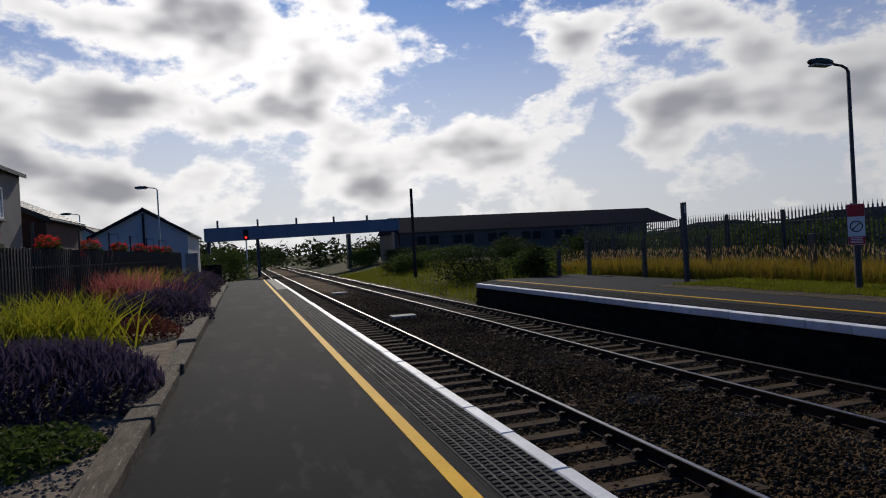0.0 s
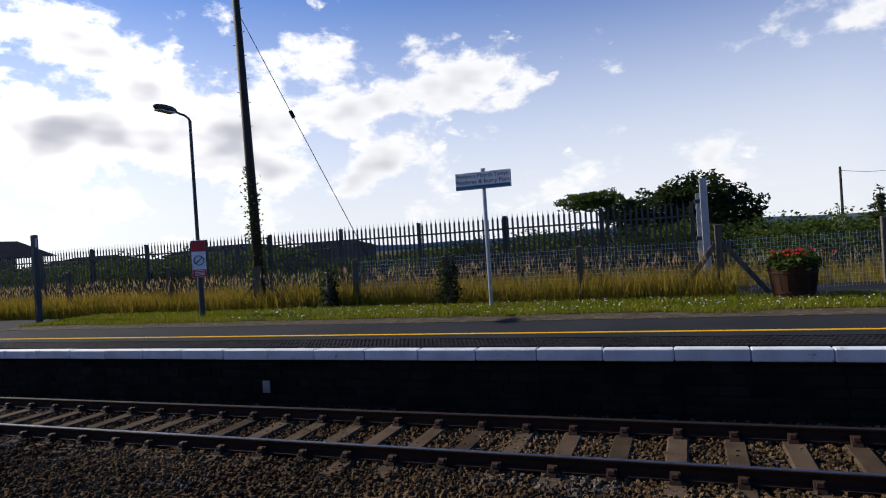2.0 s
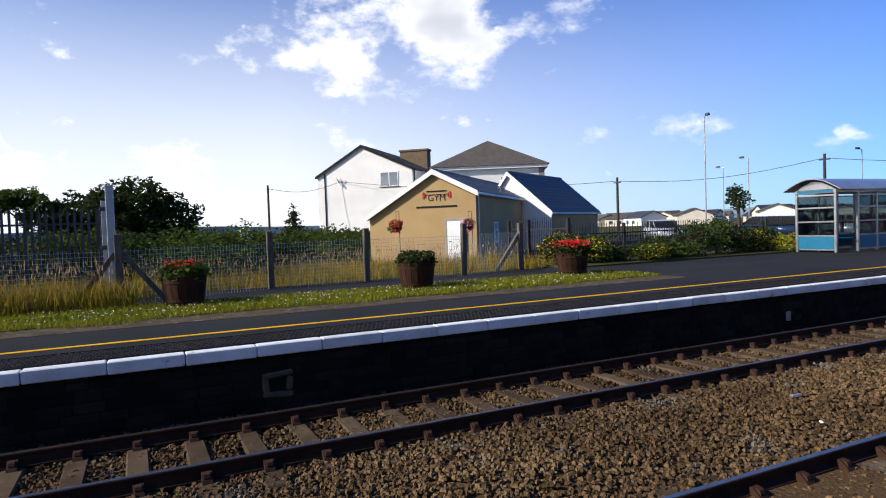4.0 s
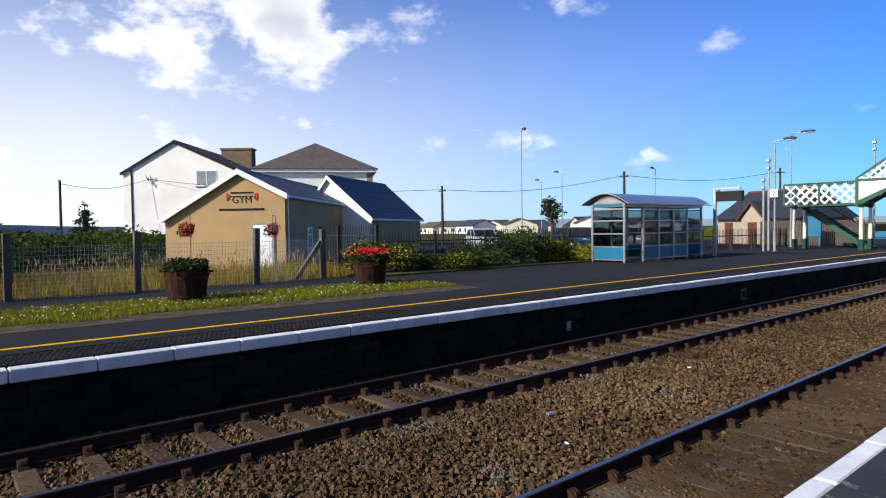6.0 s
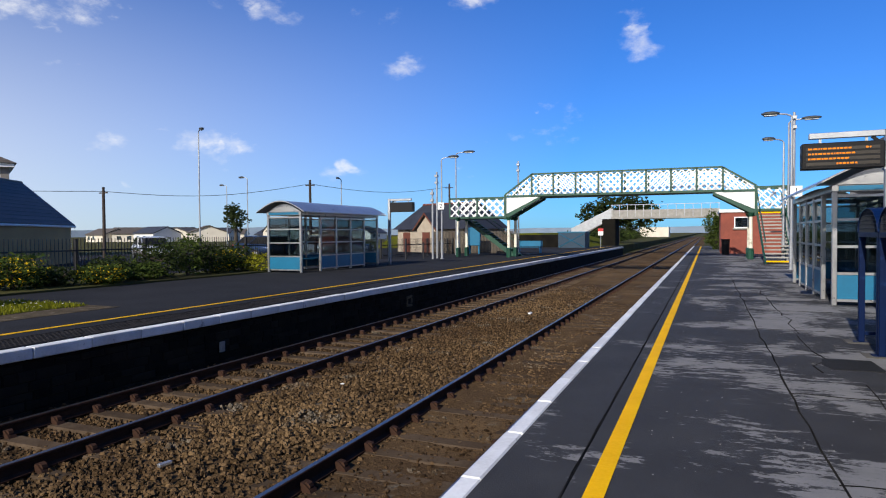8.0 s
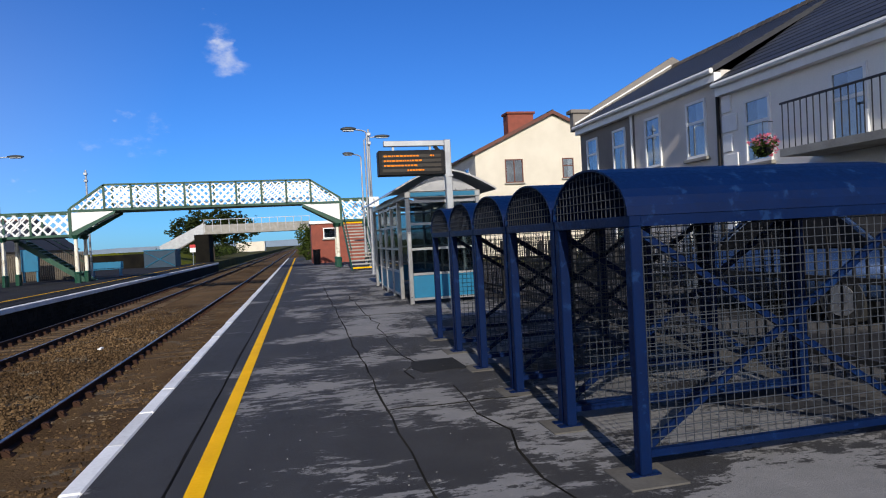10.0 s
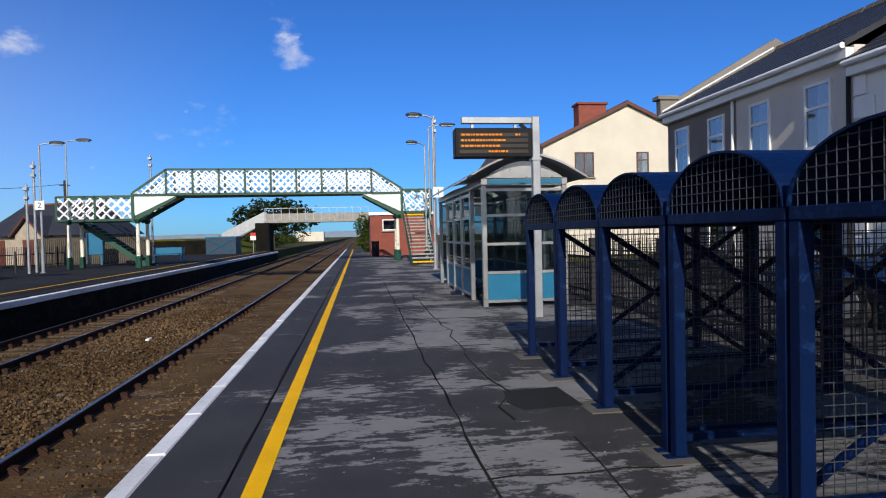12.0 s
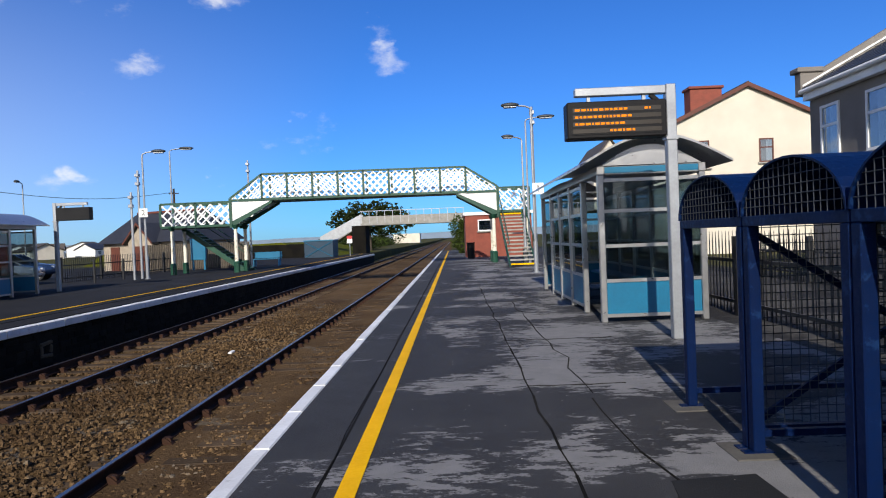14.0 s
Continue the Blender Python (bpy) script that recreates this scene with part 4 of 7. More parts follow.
def tree(name, label, x, y, trunk, lobes, mat, n, size, lean=(0, 0), z=None, seed=1):
    z = ground_z(x, y) if z is None else z
    t = thing(name, label, "tree", pose(x, y, z))
    rng = random.Random(seed)
    bm = B()
    top = Vector((lean[0], lean[1], trunk))
    bar(bm, (0, 0, -0.1), top, 0.05 * trunk + 0.06, 10, 0.03 * trunk + 0.03)
    part("trunk", bm, BARK, t)
    bm = B()
    for l in lobes:
        c = Vector(l[:3])
        bar(bm, top * rng.uniform(0.7, 0.98), c, 0.022 * trunk + 0.02, 7, 0.015)
        for _ in range(4):
            d = Vector((rng.gauss(0, 0.6) * l[3], rng.gauss(0, 0.6) * l[4], rng.uniform(0, 0.7) * l[5]))
            bar(bm, top.lerp(c, 0.75), c + d, 0.03, 5, 0.008)
    part("limbs", bm, BARK, t)
    part("crown", leaves(rng, clumps(rng, n, lobes, 0.45), size), mat, t)
    return t


def plantings_far():
    bush("shrub", "dark rounded evergreen shrub at the platform end", 10.9, 30.3, [(0, 0, 0.7, 0.75, 0.7, 0.75), (0.2, -0.2, 1.3, 0.5, 0.5, 0.55)], LEAFDARK, 3500, 0.06, seed=2)
    bush("shrub", "small dark shrub beside the track", 9.2, 31.2, [(0, 0, 0.7, 0.5, 0.5, 0.8)], LEAFDARK, 1600, 0.06, seed=3)
    rng = random.Random(4)
    for i in range(16):
        y = 33 + i * 4.2 + rng.uniform(-1, 1)
        x = 15.0 + rng.uniform(-3.0, 6) - (1.2 if i < 3 else 0)
        h = rng.uniform(1.0, 2.0)
        bush("hedge_bush", "dark green bramble thicket beside the line", x, y, [(rng.uniform(-1, 1), rng.uniform(-1, 1), h * 0.55, rng.uniform(1.2, 2), rng.uniform(1.2, 2), h * 0.6) for _ in range(3)], LEAFDARK if i % 3 else LEAF, 4200, 0.085, seed=30 + i, stems=False)
    for i in range(9):
        y = 39 - i * 2.5 + rng.uniform(-1, 1)
        x = 18.5 + rng.uniform(-0.4, 4)
        bush("hedge_bush", "sunlit green bramble bush behind the fence", x, y, [(rng.uniform(-1, 1), rng.uniform(-1, 1), 1.0, rng.uniform(0.9, 1.6), rng.uniform(0.9, 1.6), rng.uniform(0.7, 1.1)) for _ in range(3)], LEAF, 2200, 0.09, seed=60 + i, stems=False)
    for i in range(9):
        bush("hedge_bush", "green bramble hedge behind the palisade fence", 19.5 + rng.uniform(0, 3.5), 16 - i * 1.9, [(rng.uniform(-1, 1), rng.uniform(-1, 1), 0.6 + 0.08 * min(i, 4), 1.3, 1.4, 0.65 + 0.07 * min(i, 4)) for _ in range(3)], LEAFDARK if i % 2 else LEAF, 5200, 0.065, seed=90 + i, stems=False)
    tree("windswept_tree", "windswept flat-topped tree beyond the palisade fence", 43.6, 9.0, 2.9, [(0, 1.0, 4.0, 1.3, 1.6, 0.6), (0.3, 0, 4.2, 1.2, 1.5, 0.5), (0, -1.4, 3.2, 1.2, 1.3, 0.9)], LEAF, 7000, 0.12, (0, -0.7), -0.1, 5)
    tree("broad_tree", "broad dark bushy tree beyond the fence", 43.8, 3.3, 2.0, [(0, 1.5, 2.8, 2, 2.2, 1.5), (0, -0.6, 3.4, 2, 2.4, 1.6), (0, -2.6, 2.3, 1.8, 1.8, 1.6), (0, 3.2, 2.0, 1.5, 1.4, 1.3)], LEAFDARK, 16000, 0.16, (0, 0), -0.1, 6)
    for i in range(15):
        bush("distant_bush", "dark green distant hedge and scrub", 50 + rng.uniform(-6, 16), 3 - i * 1.4, [(rng.uniform(-1, 1), rng.uniform(-2, 2), 0.6, 2.4, 2.6, rng.uniform(0.5, 0.8)) for _ in range(3)], LEAFDARK, 4200, 0.16, z=-0.1, seed=130 + i, stems=False)
    for i in range(6):
        bush("hedge_bush", "green hedge in front of the white house", 33 + rng.uniform(-2, 4), -1.2 - i * 1.35, [(rng.uniform(-1, 1), rng.uniform(-1, 1), 0.8, 1.3, 1.3, rng.uniform(0.7, 1.0)) for _ in range(3)], LEAF if i % 2 else LEAFDARK, 2000, 0.1, z=-0.1, seed=160 + i, stems=False)
    tree("conifer", "small dark spiky conifer beside the white house", 43.0, -7.3, 3.0, [(0, 0, 0.8 + k * 0.5, 1.2 - k * 0.2, 1.2 - k * 0.2, 0.25) for k in range(6)], LEAFDARK, 1500, 0.12, (0, 0), -0.1, 9)


plantings_far()


# ---- shelters, display, lockers ----
def shelter(m, label, group):
    """Glazed waiting shelter: x 0 is the open front, y runs along it. Curved roof, teal panels, grey frame."""
    L, D, H = 6.0, 1.5, 2.2
    t = thing("waiting_shelter", label, "shelter", m, group)
    for x in (0, D):
        for y in (0, 1.25, 2.4, 3.55, 4.7, L):
            part("post", box(B(), x - 0.045, y - 0.045, 0, x + 0.045, y + 0.045, H, 0.01), ALU, t, "grey metal post")
    for x in (0, D):
        part("top_beam", box(B(), x - 0.055, -0.05, H, x + 0.055, L + 0.05, H + 0.13, 0.01), ALU, t)
    for y in (0, L):
        part("end_beam", box(B(), 0.055, y - 0.05, H - 0.005, D - 0.055, y + 0.05, H + 0.12, 0.01), ALU, t)
        prof = [(0.0, H + 0.135)] + [(D * k / 12, H + 0.135 + 0.3 * math.sin(math.pi * k / 12)) for k in range(13)] + [(D, H + 0.135)]
        part("gable_panel", prism(B(), prof[1:-1], "y", y - 0.02, y + 0.02), ALU, t, "curved grey gable panel")
        part("fascia", box(B(), 0.06, y + (0.052 if y else -0.062), H + 0.02, D - 0.06, y + (0.062 if y else -0.052), H + 0.11), TEAL, t, "teal fascia strip")
    out, inn = [], []
    for k in range(17):
        s = k / 16
        x, z = -0.35 + (D + 0.7) * s, H + 0.1 + 0.42 * math.sin(math.pi * s)
        out.append((x, z + 0.035))
        inn.append((x, z))
    part("roof", prism(B(), out + inn[::-1], "y", -0.3, L + 0.3), ALU, t, "curved grey metal roof")

    def panel(face, a, b, teal=True):
        """Bars, glass and the teal foot panel between two posts; face 'x' at fixed x, 'y' at fixed y."""
        axis, at = face
        def bx(u0, u1, z0, z1, th):
            return box(B(), at - th, u0, z0, at + th, u1, z1) if axis == "x" else box(B(), u0, at - th, z0, u1, at + th, z1)
        a, b = a + 0.047, b - 0.047
        for z in (0.1, 0.62, 1.14, 1.66, 2.12):
            part("glazing_bar", bx(a, b, z - 0.025, z + 0.025, 0.025), ALU, t)
        part("foot_panel", bx(a + 0.002, b - 0.002, 0.126, 0.594, 0.012), TEAL, t, "teal lower panel")
        for z0, z1 in ((0.645, 1.115), (1.165, 1.635), (1.685, 2.095)):
            p = part("pane", bx(a, b, z0, z1, 0.004), GLASS, t, "clear glass pane")
            p.visible_shadow = False

    for a, b in ((0, 1.25), (1.25, 2.4), (2.4, 3.55), (3.55, 4.7), (4.7, 6.0)):
        panel(("x", D), a, b)
    for a, b in ((1.25, 2.4), (2.4, 3.55), (3.55, 4.7)):
        panel(("x", 0.0), a, b)
    panel(("y", 0.0), 0.0, D)
    panel(("y", L), 0.0, D)
    bench = part("bench", box(B(), D - 0.5, 0.5, 0.42, D - 0.1, L - 0.5, 0.47, 0.01), TEAL, t, "teal slatted bench seat")
    for y in (0.8, 3.0, 5.2):
        part("bench_leg", box(B(), D - 0.35, y - 0.03, 0, D - 0.27, y + 0.03, 0.42), ALU, bench)
    return t


shelter(pose(13.42, -26.35, 0), "glazed grey and teal waiting shelter with curved roof", "waiting shelters")
shelter(pose(-3.1, -14.5, 0, 0, 0, 180), "glazed grey and teal waiting shelter beside the display", "waiting shelters")


def display(m, label, bars=True):
    t = thing("departure_display", label, "display", m)
    part("post", box(B(), -0.06, -0.06, 0, 0.06, 0.06, 3.14, 0.008), GALV, t, "square galvanised post")
    part("arm", box(B(), 0.061, -0.05, 3.03, 1.17, 0.05, 3.13, 0.008), GALV, t, "galvanised cantilever arm")
    part("brace", bar(B(), (0.06, 0, 2.86), (0.24, 0, 3.03), 0.025, 6, square=True), BLACK, t)
    for x in (0.32, 1.0):
        part("hanger", box(B(), x - 0.02, -0.02, 2.95, x + 0.02, 0.02, 3.03), GALV, t)
    case = part("case", box(B(), 0.08, -0.12, 2.5, 1.29, 0.12, 2.95, 0.015), BLACK, t, "black display case")
    screen = part("screen", box(B(), 0.13, 0.121, 2.545, 1.24, 0.126, 2.905), BLACK, case, "dark screen with amber rows")
    amber = material("unlit_amber_row", (0.016, 0.009, 0.002), (0.008, 0.005, 0.001), 0.5, fine=120)
    rng = random.Random(2)
    for i in range(4):
        z = 2.845 - i * 0.085
        part("dim_strip", box(B(), 0.15, 0.127, z - 0.026, 1.22, 0.129, z + 0.026), amber, case, "dim amber row")
        x = 1.2 if i < 3 else 0.78
        while x > (0.3 if i < 3 else 0.5):
            w = rng.uniform(0.025, 0.07)
            if i == 3 or x > 0.62 or rng.random() < 0.3:
                part("text_bar", box(B(), x - w, 0.13, z - 0.013, x - 0.008, 0.132, z + 0.013), LED, case, "glowing amber text bar")
            x -= w + 0.008
    part("collar", box(B(), -0.075, -0.075, 2.46, 0.075, 0.075, 2.5), GALV, t)
    return t


display(pose(-3.62, -12.9, 0), "black amber departure display on a galvanised post")
far_disp = display(pose(13.2, -27.2, 0, 0, 0, 180), "black departure display beyond the far shelter")


def cycle_locker():
    """One bay: four posts, arched sheet roof, mesh arch, side mesh with crossed braces. x runs back from the front."""
    W_, D_, H_ = 1.03, 1.9, 1.36
    t = thing("cycle_shelter", "navy blue cycle shelter bay with arched roof and wire mesh", "cycle shelter", pose(-2.67, -9.92, 0, 0, 0, 0), "row of cycle shelter bays")
    for x in (0, -D_):
        for y in (0.035, W_ - 0.035):
            p = part("post", box(B(), x - 0.035, y - 0.035, 0.012, x + 0.035, y + 0.035, H_, 0.006), NAVY, t, "navy square post")
            part("foot_plate", box(B(), x - 0.09, y - 0.03, 0, x + 0.09, y + 0.03, 0.012), NAVY, p)
    for x in (0, -D_):
        part("cross_beam", box(B(), x - 0.035, 0.0, H_, x + 0.035, W_, H_ + 0.06, 0.005), NAVY, t)
    for y in (0.035, W_ - 0.035):
        part("side_beam", box(B(), -D_ + 0.036, y - 0.03, H_, -0.036, y + 0.03, H_ + 0.06), NAVY, t)
        part("low_rail", box(B(), -D_ + 0.036, y - 0.02, 0.1, -0.036, y + 0.02, 0.14), NAVY, t)
    arc = [(W_ * 0.5 - W_ * 0.5 * math.cos(math.pi * k / 18), H_ + 0.06 + 0.30 * math.sin(math.pi * k / 18)) for k in range(19)]
    inner = [(W_ * 0.5 - (W_ * 0.5 - 0.012) * math.cos(math.pi * k / 18), H_ + 0.06 + 0.288 * math.sin(math.pi * k / 18)) for k in range(19)]
    part("arched_roof", prism(B(), arc + inner[::-1], "x", -D_ - 0.05, 0.045), NAVY, t, "navy arched sheet roof")
    bm = B()
    for k in range(1, 19):
        y = W_ * k / 19
        top = H_ + 0.06 + 0.28 * math.sqrt(max(0, 1 - ((y - W_ / 2) / (W_ / 2)) ** 2))
        bar(bm, (0.03, y, H_ + 0.05), (0.03, y, top), 0.003, 4)
    for k in range(1, 6):
        z = H_ + 0.06 + k * 0.05
        half = W_ / 2 * math.sqrt(max(0, 1 - ((z - H_ - 0.06) / 0.29) ** 2))
        bar(bm, (0.03, W_ / 2 - half, z), (0.03, W_ / 2 + half, z), 0.003, 4)
    part("arch_mesh", bm, MESHWIRE, t, "wire mesh filling the arch")
    bm = B()
    for k in range(1, 36):
        x = -D_ * k / 36
        bar(bm, (x, W_ - 0.03, 0.15), (x, W_ - 0.03, H_), 0.003, 4)
    for k in range(1, 25):
        z = 0.15 + k * 0.05
        bar(bm, (-D_, W_ - 0.03, z), (0, W_ - 0.03, z), 0.003, 4)
    part("side_mesh", bm, MESHWIRE, t, "square wire side mesh")
    for a, b in (((-0.03, 0.14), (-D_ + 0.03, H_)), ((-0.03, H_ - 0.02), (-D_ + 0.03, 0.14))):
        part("brace", bar(B(), (a[0], W_ - 0.055, a[1]), (b[0], W_ - 0.055, b[1]), (0.012, 0.02), square=True), NAVY, t, "diagonal brace")
    return t


first_bay = cycle_locker()
for k, y in enumerate((-8.87, -7.83, -6.76, -5.71)):
    copy_thing(first_bay, pose(-2.67, y, 0))
for y in (-9.9, -8.87, -7.83, -6.76, -5.71, -4.7):
    pad = part("base_pad", box(B(), -0.17, -0.16, -0.3, 0.17, 0.16, 0.0045, 0.004), PADSTONE)
    pad.location = (-2.67, y, 0)
    tagged(pad, "small concrete pad under the shelter posts", "pad", "post pads")


def kerb_joints():
    """Cracks and a repaired patch in the near platform's tarmac."""
    rng = random.Random(6)
    for x0, y0, y1, wander, half in ((-1.52, -22, -3.6, 0.013, 0.009), (-0.085, -40, 3, 0.008, 0.003), (-2.02, -18, -10.7, 0.03, 0.007), (-1.98, -10.2, -7.9, 0.06, 0.008), (-2.2, -7.2, -3.2, 0.05, 0.008)):
        bm = B()
        x, y = x0, y0
        while y < y1:
            nx, ny = x0 + rng.gauss(0, wander), y + rng.uniform(0.3, 0.6)
            bar(bm, (x, y, 0.0015), (nx, ny, 0.0015), (rng.uniform(0.5, 1.2) * half, 0.002), square=True)
            x, y = nx, ny
        tagged(part("tarmac_crack", bm, WALL_DARK), "dark ragged joint in the platform tarmac", "crack", kind="structure")
    for y0, xa, xb in ((-10.7, -1.5, -2.35), (-6.6, -1.5, -2.6), (-13.2, -1.5, -2.8), (-4.4, -1.52, -2.4)):
        bm = B()
        x, y = xa, y0
        while x > xb:
            nx, ny = x - rng.uniform(0.1, 0.2), y0 + rng.gauss(0, 0.02)
            bar(bm, (x, y, 0.0015), (nx, ny, 0.0015), (rng.uniform(0.004, 0.009), 0.002), square=True)
            x, y = nx, ny
        tagged(part("tarmac_crack", bm, WALL_DARK), "dark joint running across the platform tarmac", "crack", kind="structure")
    patch = part("tarmac_patch", prism(B(), [(-2.5, -8.5), (-2.02, -8.44), (-1.97, -8.1), (-2.05, -7.86), (-2.52, -7.9)], "z", -0.1, 0.005), ASPHALT_FAR)
    tagged(patch, "dark ragged tarmac repair patch", "patch", kind="structure")


kerb_joints()

def platform_grit():
    rng = random.Random(31)
    vs, fs = [], []
    for _ in range(260):
        x, y, r = rng.uniform(-2.4, -0.35), rng.uniform(-16, 0), rng.uniform(0.002, 0.006)
        n0 = len(vs)
        vs += [(x - r, y - r, 0.001), (x + r, y - r * 0.7, 0.001), (x + r * 0.8, y + r, 0.001), (x - r * 0.7, y + r, 0.001), (x, y, 0.001 + r)]
        fs += [(n0, n0 + 1, n0 + 4), (n0 + 1, n0 + 2, n0 + 4), (n0 + 2, n0 + 3, n0 + 4), (n0 + 3, n0, n0 + 4)]
    tagged(part("grit", (vs, [], fs), CONCRETE), "pale specks of grit on the platform tarmac", "grit", kind="stuff")


platform_grit()


# ---- footbridge ----
def footbridge():
    Y0, Y1 = -38.9, -37.4
    f = thing("footbridge", "green and white lattice iron footbridge over the tracks", "footbridge", pose(-0.2, 0, 0))

    def lattice(x0, x1, za0, za1, h, y, n, step=0.38):
        """A white lattice web with green chords from x0 (foot za0) to x1 (foot za1)."""
        g = B()
        bar(g, (x0, y, za0), (x1, y, za1), (0.05, 0.06), square=True)
        bar(g, (x0, y, za0 + h), (x1, y, za1 + h), (0.05, 0.05), square=True)
        part("chord", g, GREEN, f, "green top and bottom chords")
        w = B()
        L_ = abs(x1 - x0)
        k = int(L_ / step)
        for i in range(-int(h / step), k + 1):
            for up in (0, 1):
                a0, a1 = i * step, i * step + h
                lo, hi = max(0, a0), min(L_, a1)
                if hi - lo < 0.05:
                    continue
                za, zb = (lo - a0), (hi - a0)
                if up:
                    za, zb = h - za, h - zb
                def P(s, z):
                    u = s / L_
                    return (x0 + (x1 - x0) * u, y + (0.012 if up else -0.012), za0 + (za1 - za0) * u + z)
                p, q = P(lo, za), P(hi, zb)
                prism(w, [(p[0], p[2] - 0.055), (q[0], q[2] - 0.055), (q[0], q[2] + 0.055), (p[0], p[2] + 0.055)], "y", p[1] - 0.008, p[1] + 0.008)
        part("lattice", w, WHITE, f, "white riveted lattice strips")
        for i in range(n + 1):
            u = i / n
            x, z = x0 + (x1 - x0) * u, za0 + (za1 - za0) * u
            part("stanchion", bar(B(), (x, y, z), (x, y, z + h), (0.05, 0.05), square=True), GREEN, f, "green stanchion")

    def end_web(x0, x1, z0, h0, h1, y):
        """A lattice web over a level foot whose top rises from h0 at x0 to h1 at x1."""
        g = bar(B(), (x0, y, z0), (x1, y, z0), (0.05, 0.06), square=True)
        bar(g, (x0, y, z0 + h0), (x1, y, z0 + h1), (0.05, 0.05), square=True)
        part("chord", g, GREEN, f, "green top and bottom chords")
        part("stanchion", bar(B(), (x0, y, 2.3), (x0, y, z0 + h0), (0.07, 0.07), square=True), GREEN, f, "green end stanchion")
        w, L_ = B(), abs(x1 - x0)
        for up in (1, -1):
            for i in range(-5, 12):
                inside = [k * 0.02 for k in range(70) if 0 <= i * 0.38 + up * k * 0.02 <= L_ and k * 0.02 <= h0 + (h1 - h0) * (i * 0.38 + up * k * 0.02) / L_]
                if len(inside) < 4:
                    continue
                (ua, va), (ub, vb) = ((i * 0.38 + up * v, v) for v in (inside[0], inside[-1]))
                xa, xb = x0 + (x1 - x0) * ua / L_, x0 + (x1 - x0) * ub / L_
                prism(w, [(xa, z0 + va - 0.055), (xb, z0 + vb - 0.055), (xb, z0 + vb + 0.055), (xa, z0 + va + 0.055)], "y", y + 0.012 * up - 0.008, y + 0.012 * up + 0.008)
        part("lattice", w, WHITE, f, "white riveted lattice strips")

    for y in (Y0, Y1):
        lattice(9.1, -1.4, 3.72, 3.66, 1.28, y, 8)
        end_web(10.75, 9.1, 3.7, 0.12, 1.28, y)
        end_web(-3.0, -1.4, 3.64, 0.25, 1.28, y)
        lattice(14.4, 10.75, 2.45, 2.45, 1.2, y, 2, 0.5)
        lattice(-3.0, -4.6, 2.6, 2.6, 1.2, y, 1, 0.5)
        for x0, x1, za, zb in ((10.75, 8.6, 2.3, 3.6), (-3.0, -0.9, 2.3, 3.55)):
            part("haunch", prism(B(), [(x0, za), (x0, za + 0.3), (x1, zb + 0.05), (x1, zb - 0.08)], "y", y - 0.04, y + 0.04), GREEN, f, "sloping green haunch girder")
            part("spandrel", prism(B(), [(x0, za + 0.32), (x0, 3.62), (x1, 3.62)], "y", y - 0.012, y + 0.012), WHITE, f, "white spandrel plate")
    part("deck", box(B(), -1.4, Y0 + 0.06, 3.6, 9.1, Y1 - 0.06, 3.68), GREEN, f)
    part("deck", box(B(), 10.75, Y0 + 0.06, 2.36, 14.4, Y1 - 0.06, 2.44), GREEN, f)
    part("deck", box(B(), -4.6, Y0 + 0.06, 2.5, -3.0, Y1 - 0.06, 2.58), GREEN, f)
    for x0, x1, za, zb in ((10.75, 9.1, 2.4, 3.66), (-3.0, -1.4, 2.55, 3.62)):
        n = 7
        for i in range(n):
            u = (i + 0.5) / n
            x, z = x0 + (x1 - x0) * u, za + (zb - za) * u
            part("tread", box(B(), x - 0.14, Y0 + 0.06, z, x + 0.14, Y1 - 0.06, z + 0.04), GREEN, f)
    for x, y in ((13.85, Y1), (13.85, Y0), (10.55, Y1), (10.55, Y0), (-2.75, Y1), (-2.75, Y0), (-4.5, Y1), (-4.5, Y0)):
        c = part("column", bar(B(), (x, y, 0.55), (x, y, 2.3), 0.1, 14, 0.085), CREAM, f, "cream iron column with green base")
        part("column_base", bar(bar(B(), (x, y, -0.02), (x, y, 0.5), 0.16, 8), (x, y, 0.5), (x, y, 0.58), 0.19, 8, 0.12), GREEN, c, "green fluted base")
        part("capital", bar(B(), (x, y, 2.25), (x, y, 2.46), 0.1, 10, 0.2), GREEN, c, "green capital")
    # far stair under the landing
    for y in (-40.3, -39.1):
        part("stringer", prism(B(), [(13.9, 2.45), (13.9, 2.15), (10.9, -0.02), (10.45, -0.02)], "y", y - 0.03, y + 0.03), GREEN, f, "green stair stringer")
        part("handrail", bar(B(), (13.9, y, 3.3), (10.6, y, 0.95), 0.025, 6), GREEN, f)
    for i in range(14):
        u = (i + 0.5) / 14
        part("stair_tread", box(B(), 13.9 - 3.3 * u - 0.14, -40.27, 2.36 * (1 - u), 13.9 - 3.3 * u + 0.14, -39.13, 2.36 * (1 - u) + 0.04), GREEN, f)
    # near stair, with pale nosings
    for x in (-3.05, -4.15):
        part("stringer", prism(B(), [(-37.35, 2.58), (-37.35, 2.25), (-32.3, -0.02), (-31.8, -0.02)], "x", x - 0.03, x + 0.03), GREEN, f, "green stair stringer")
        part("handrail", bar(B(), (x, -37.35, 3.5), (x, -32.0, 1.0), 0.025, 6), GREEN, f)
    for i in range(15):
        u = (i + 0.5) / 15
        y, z = -37.35 + 5.3 * u, 2.5 * (1 - u)
        part("stair_tread", box(B(), -4.12, y - 0.17, z, -3.08, y + 0.17, z + 0.04), STONE, f, "worn stair tread")
        part("nosing", box(B(), -4.12, y + 0.171, z - 0.01, -3.08, y + 0.19, z + 0.06), YELLOW_LINE if i in (0, 14) else CONCRETE, f)


footbridge()


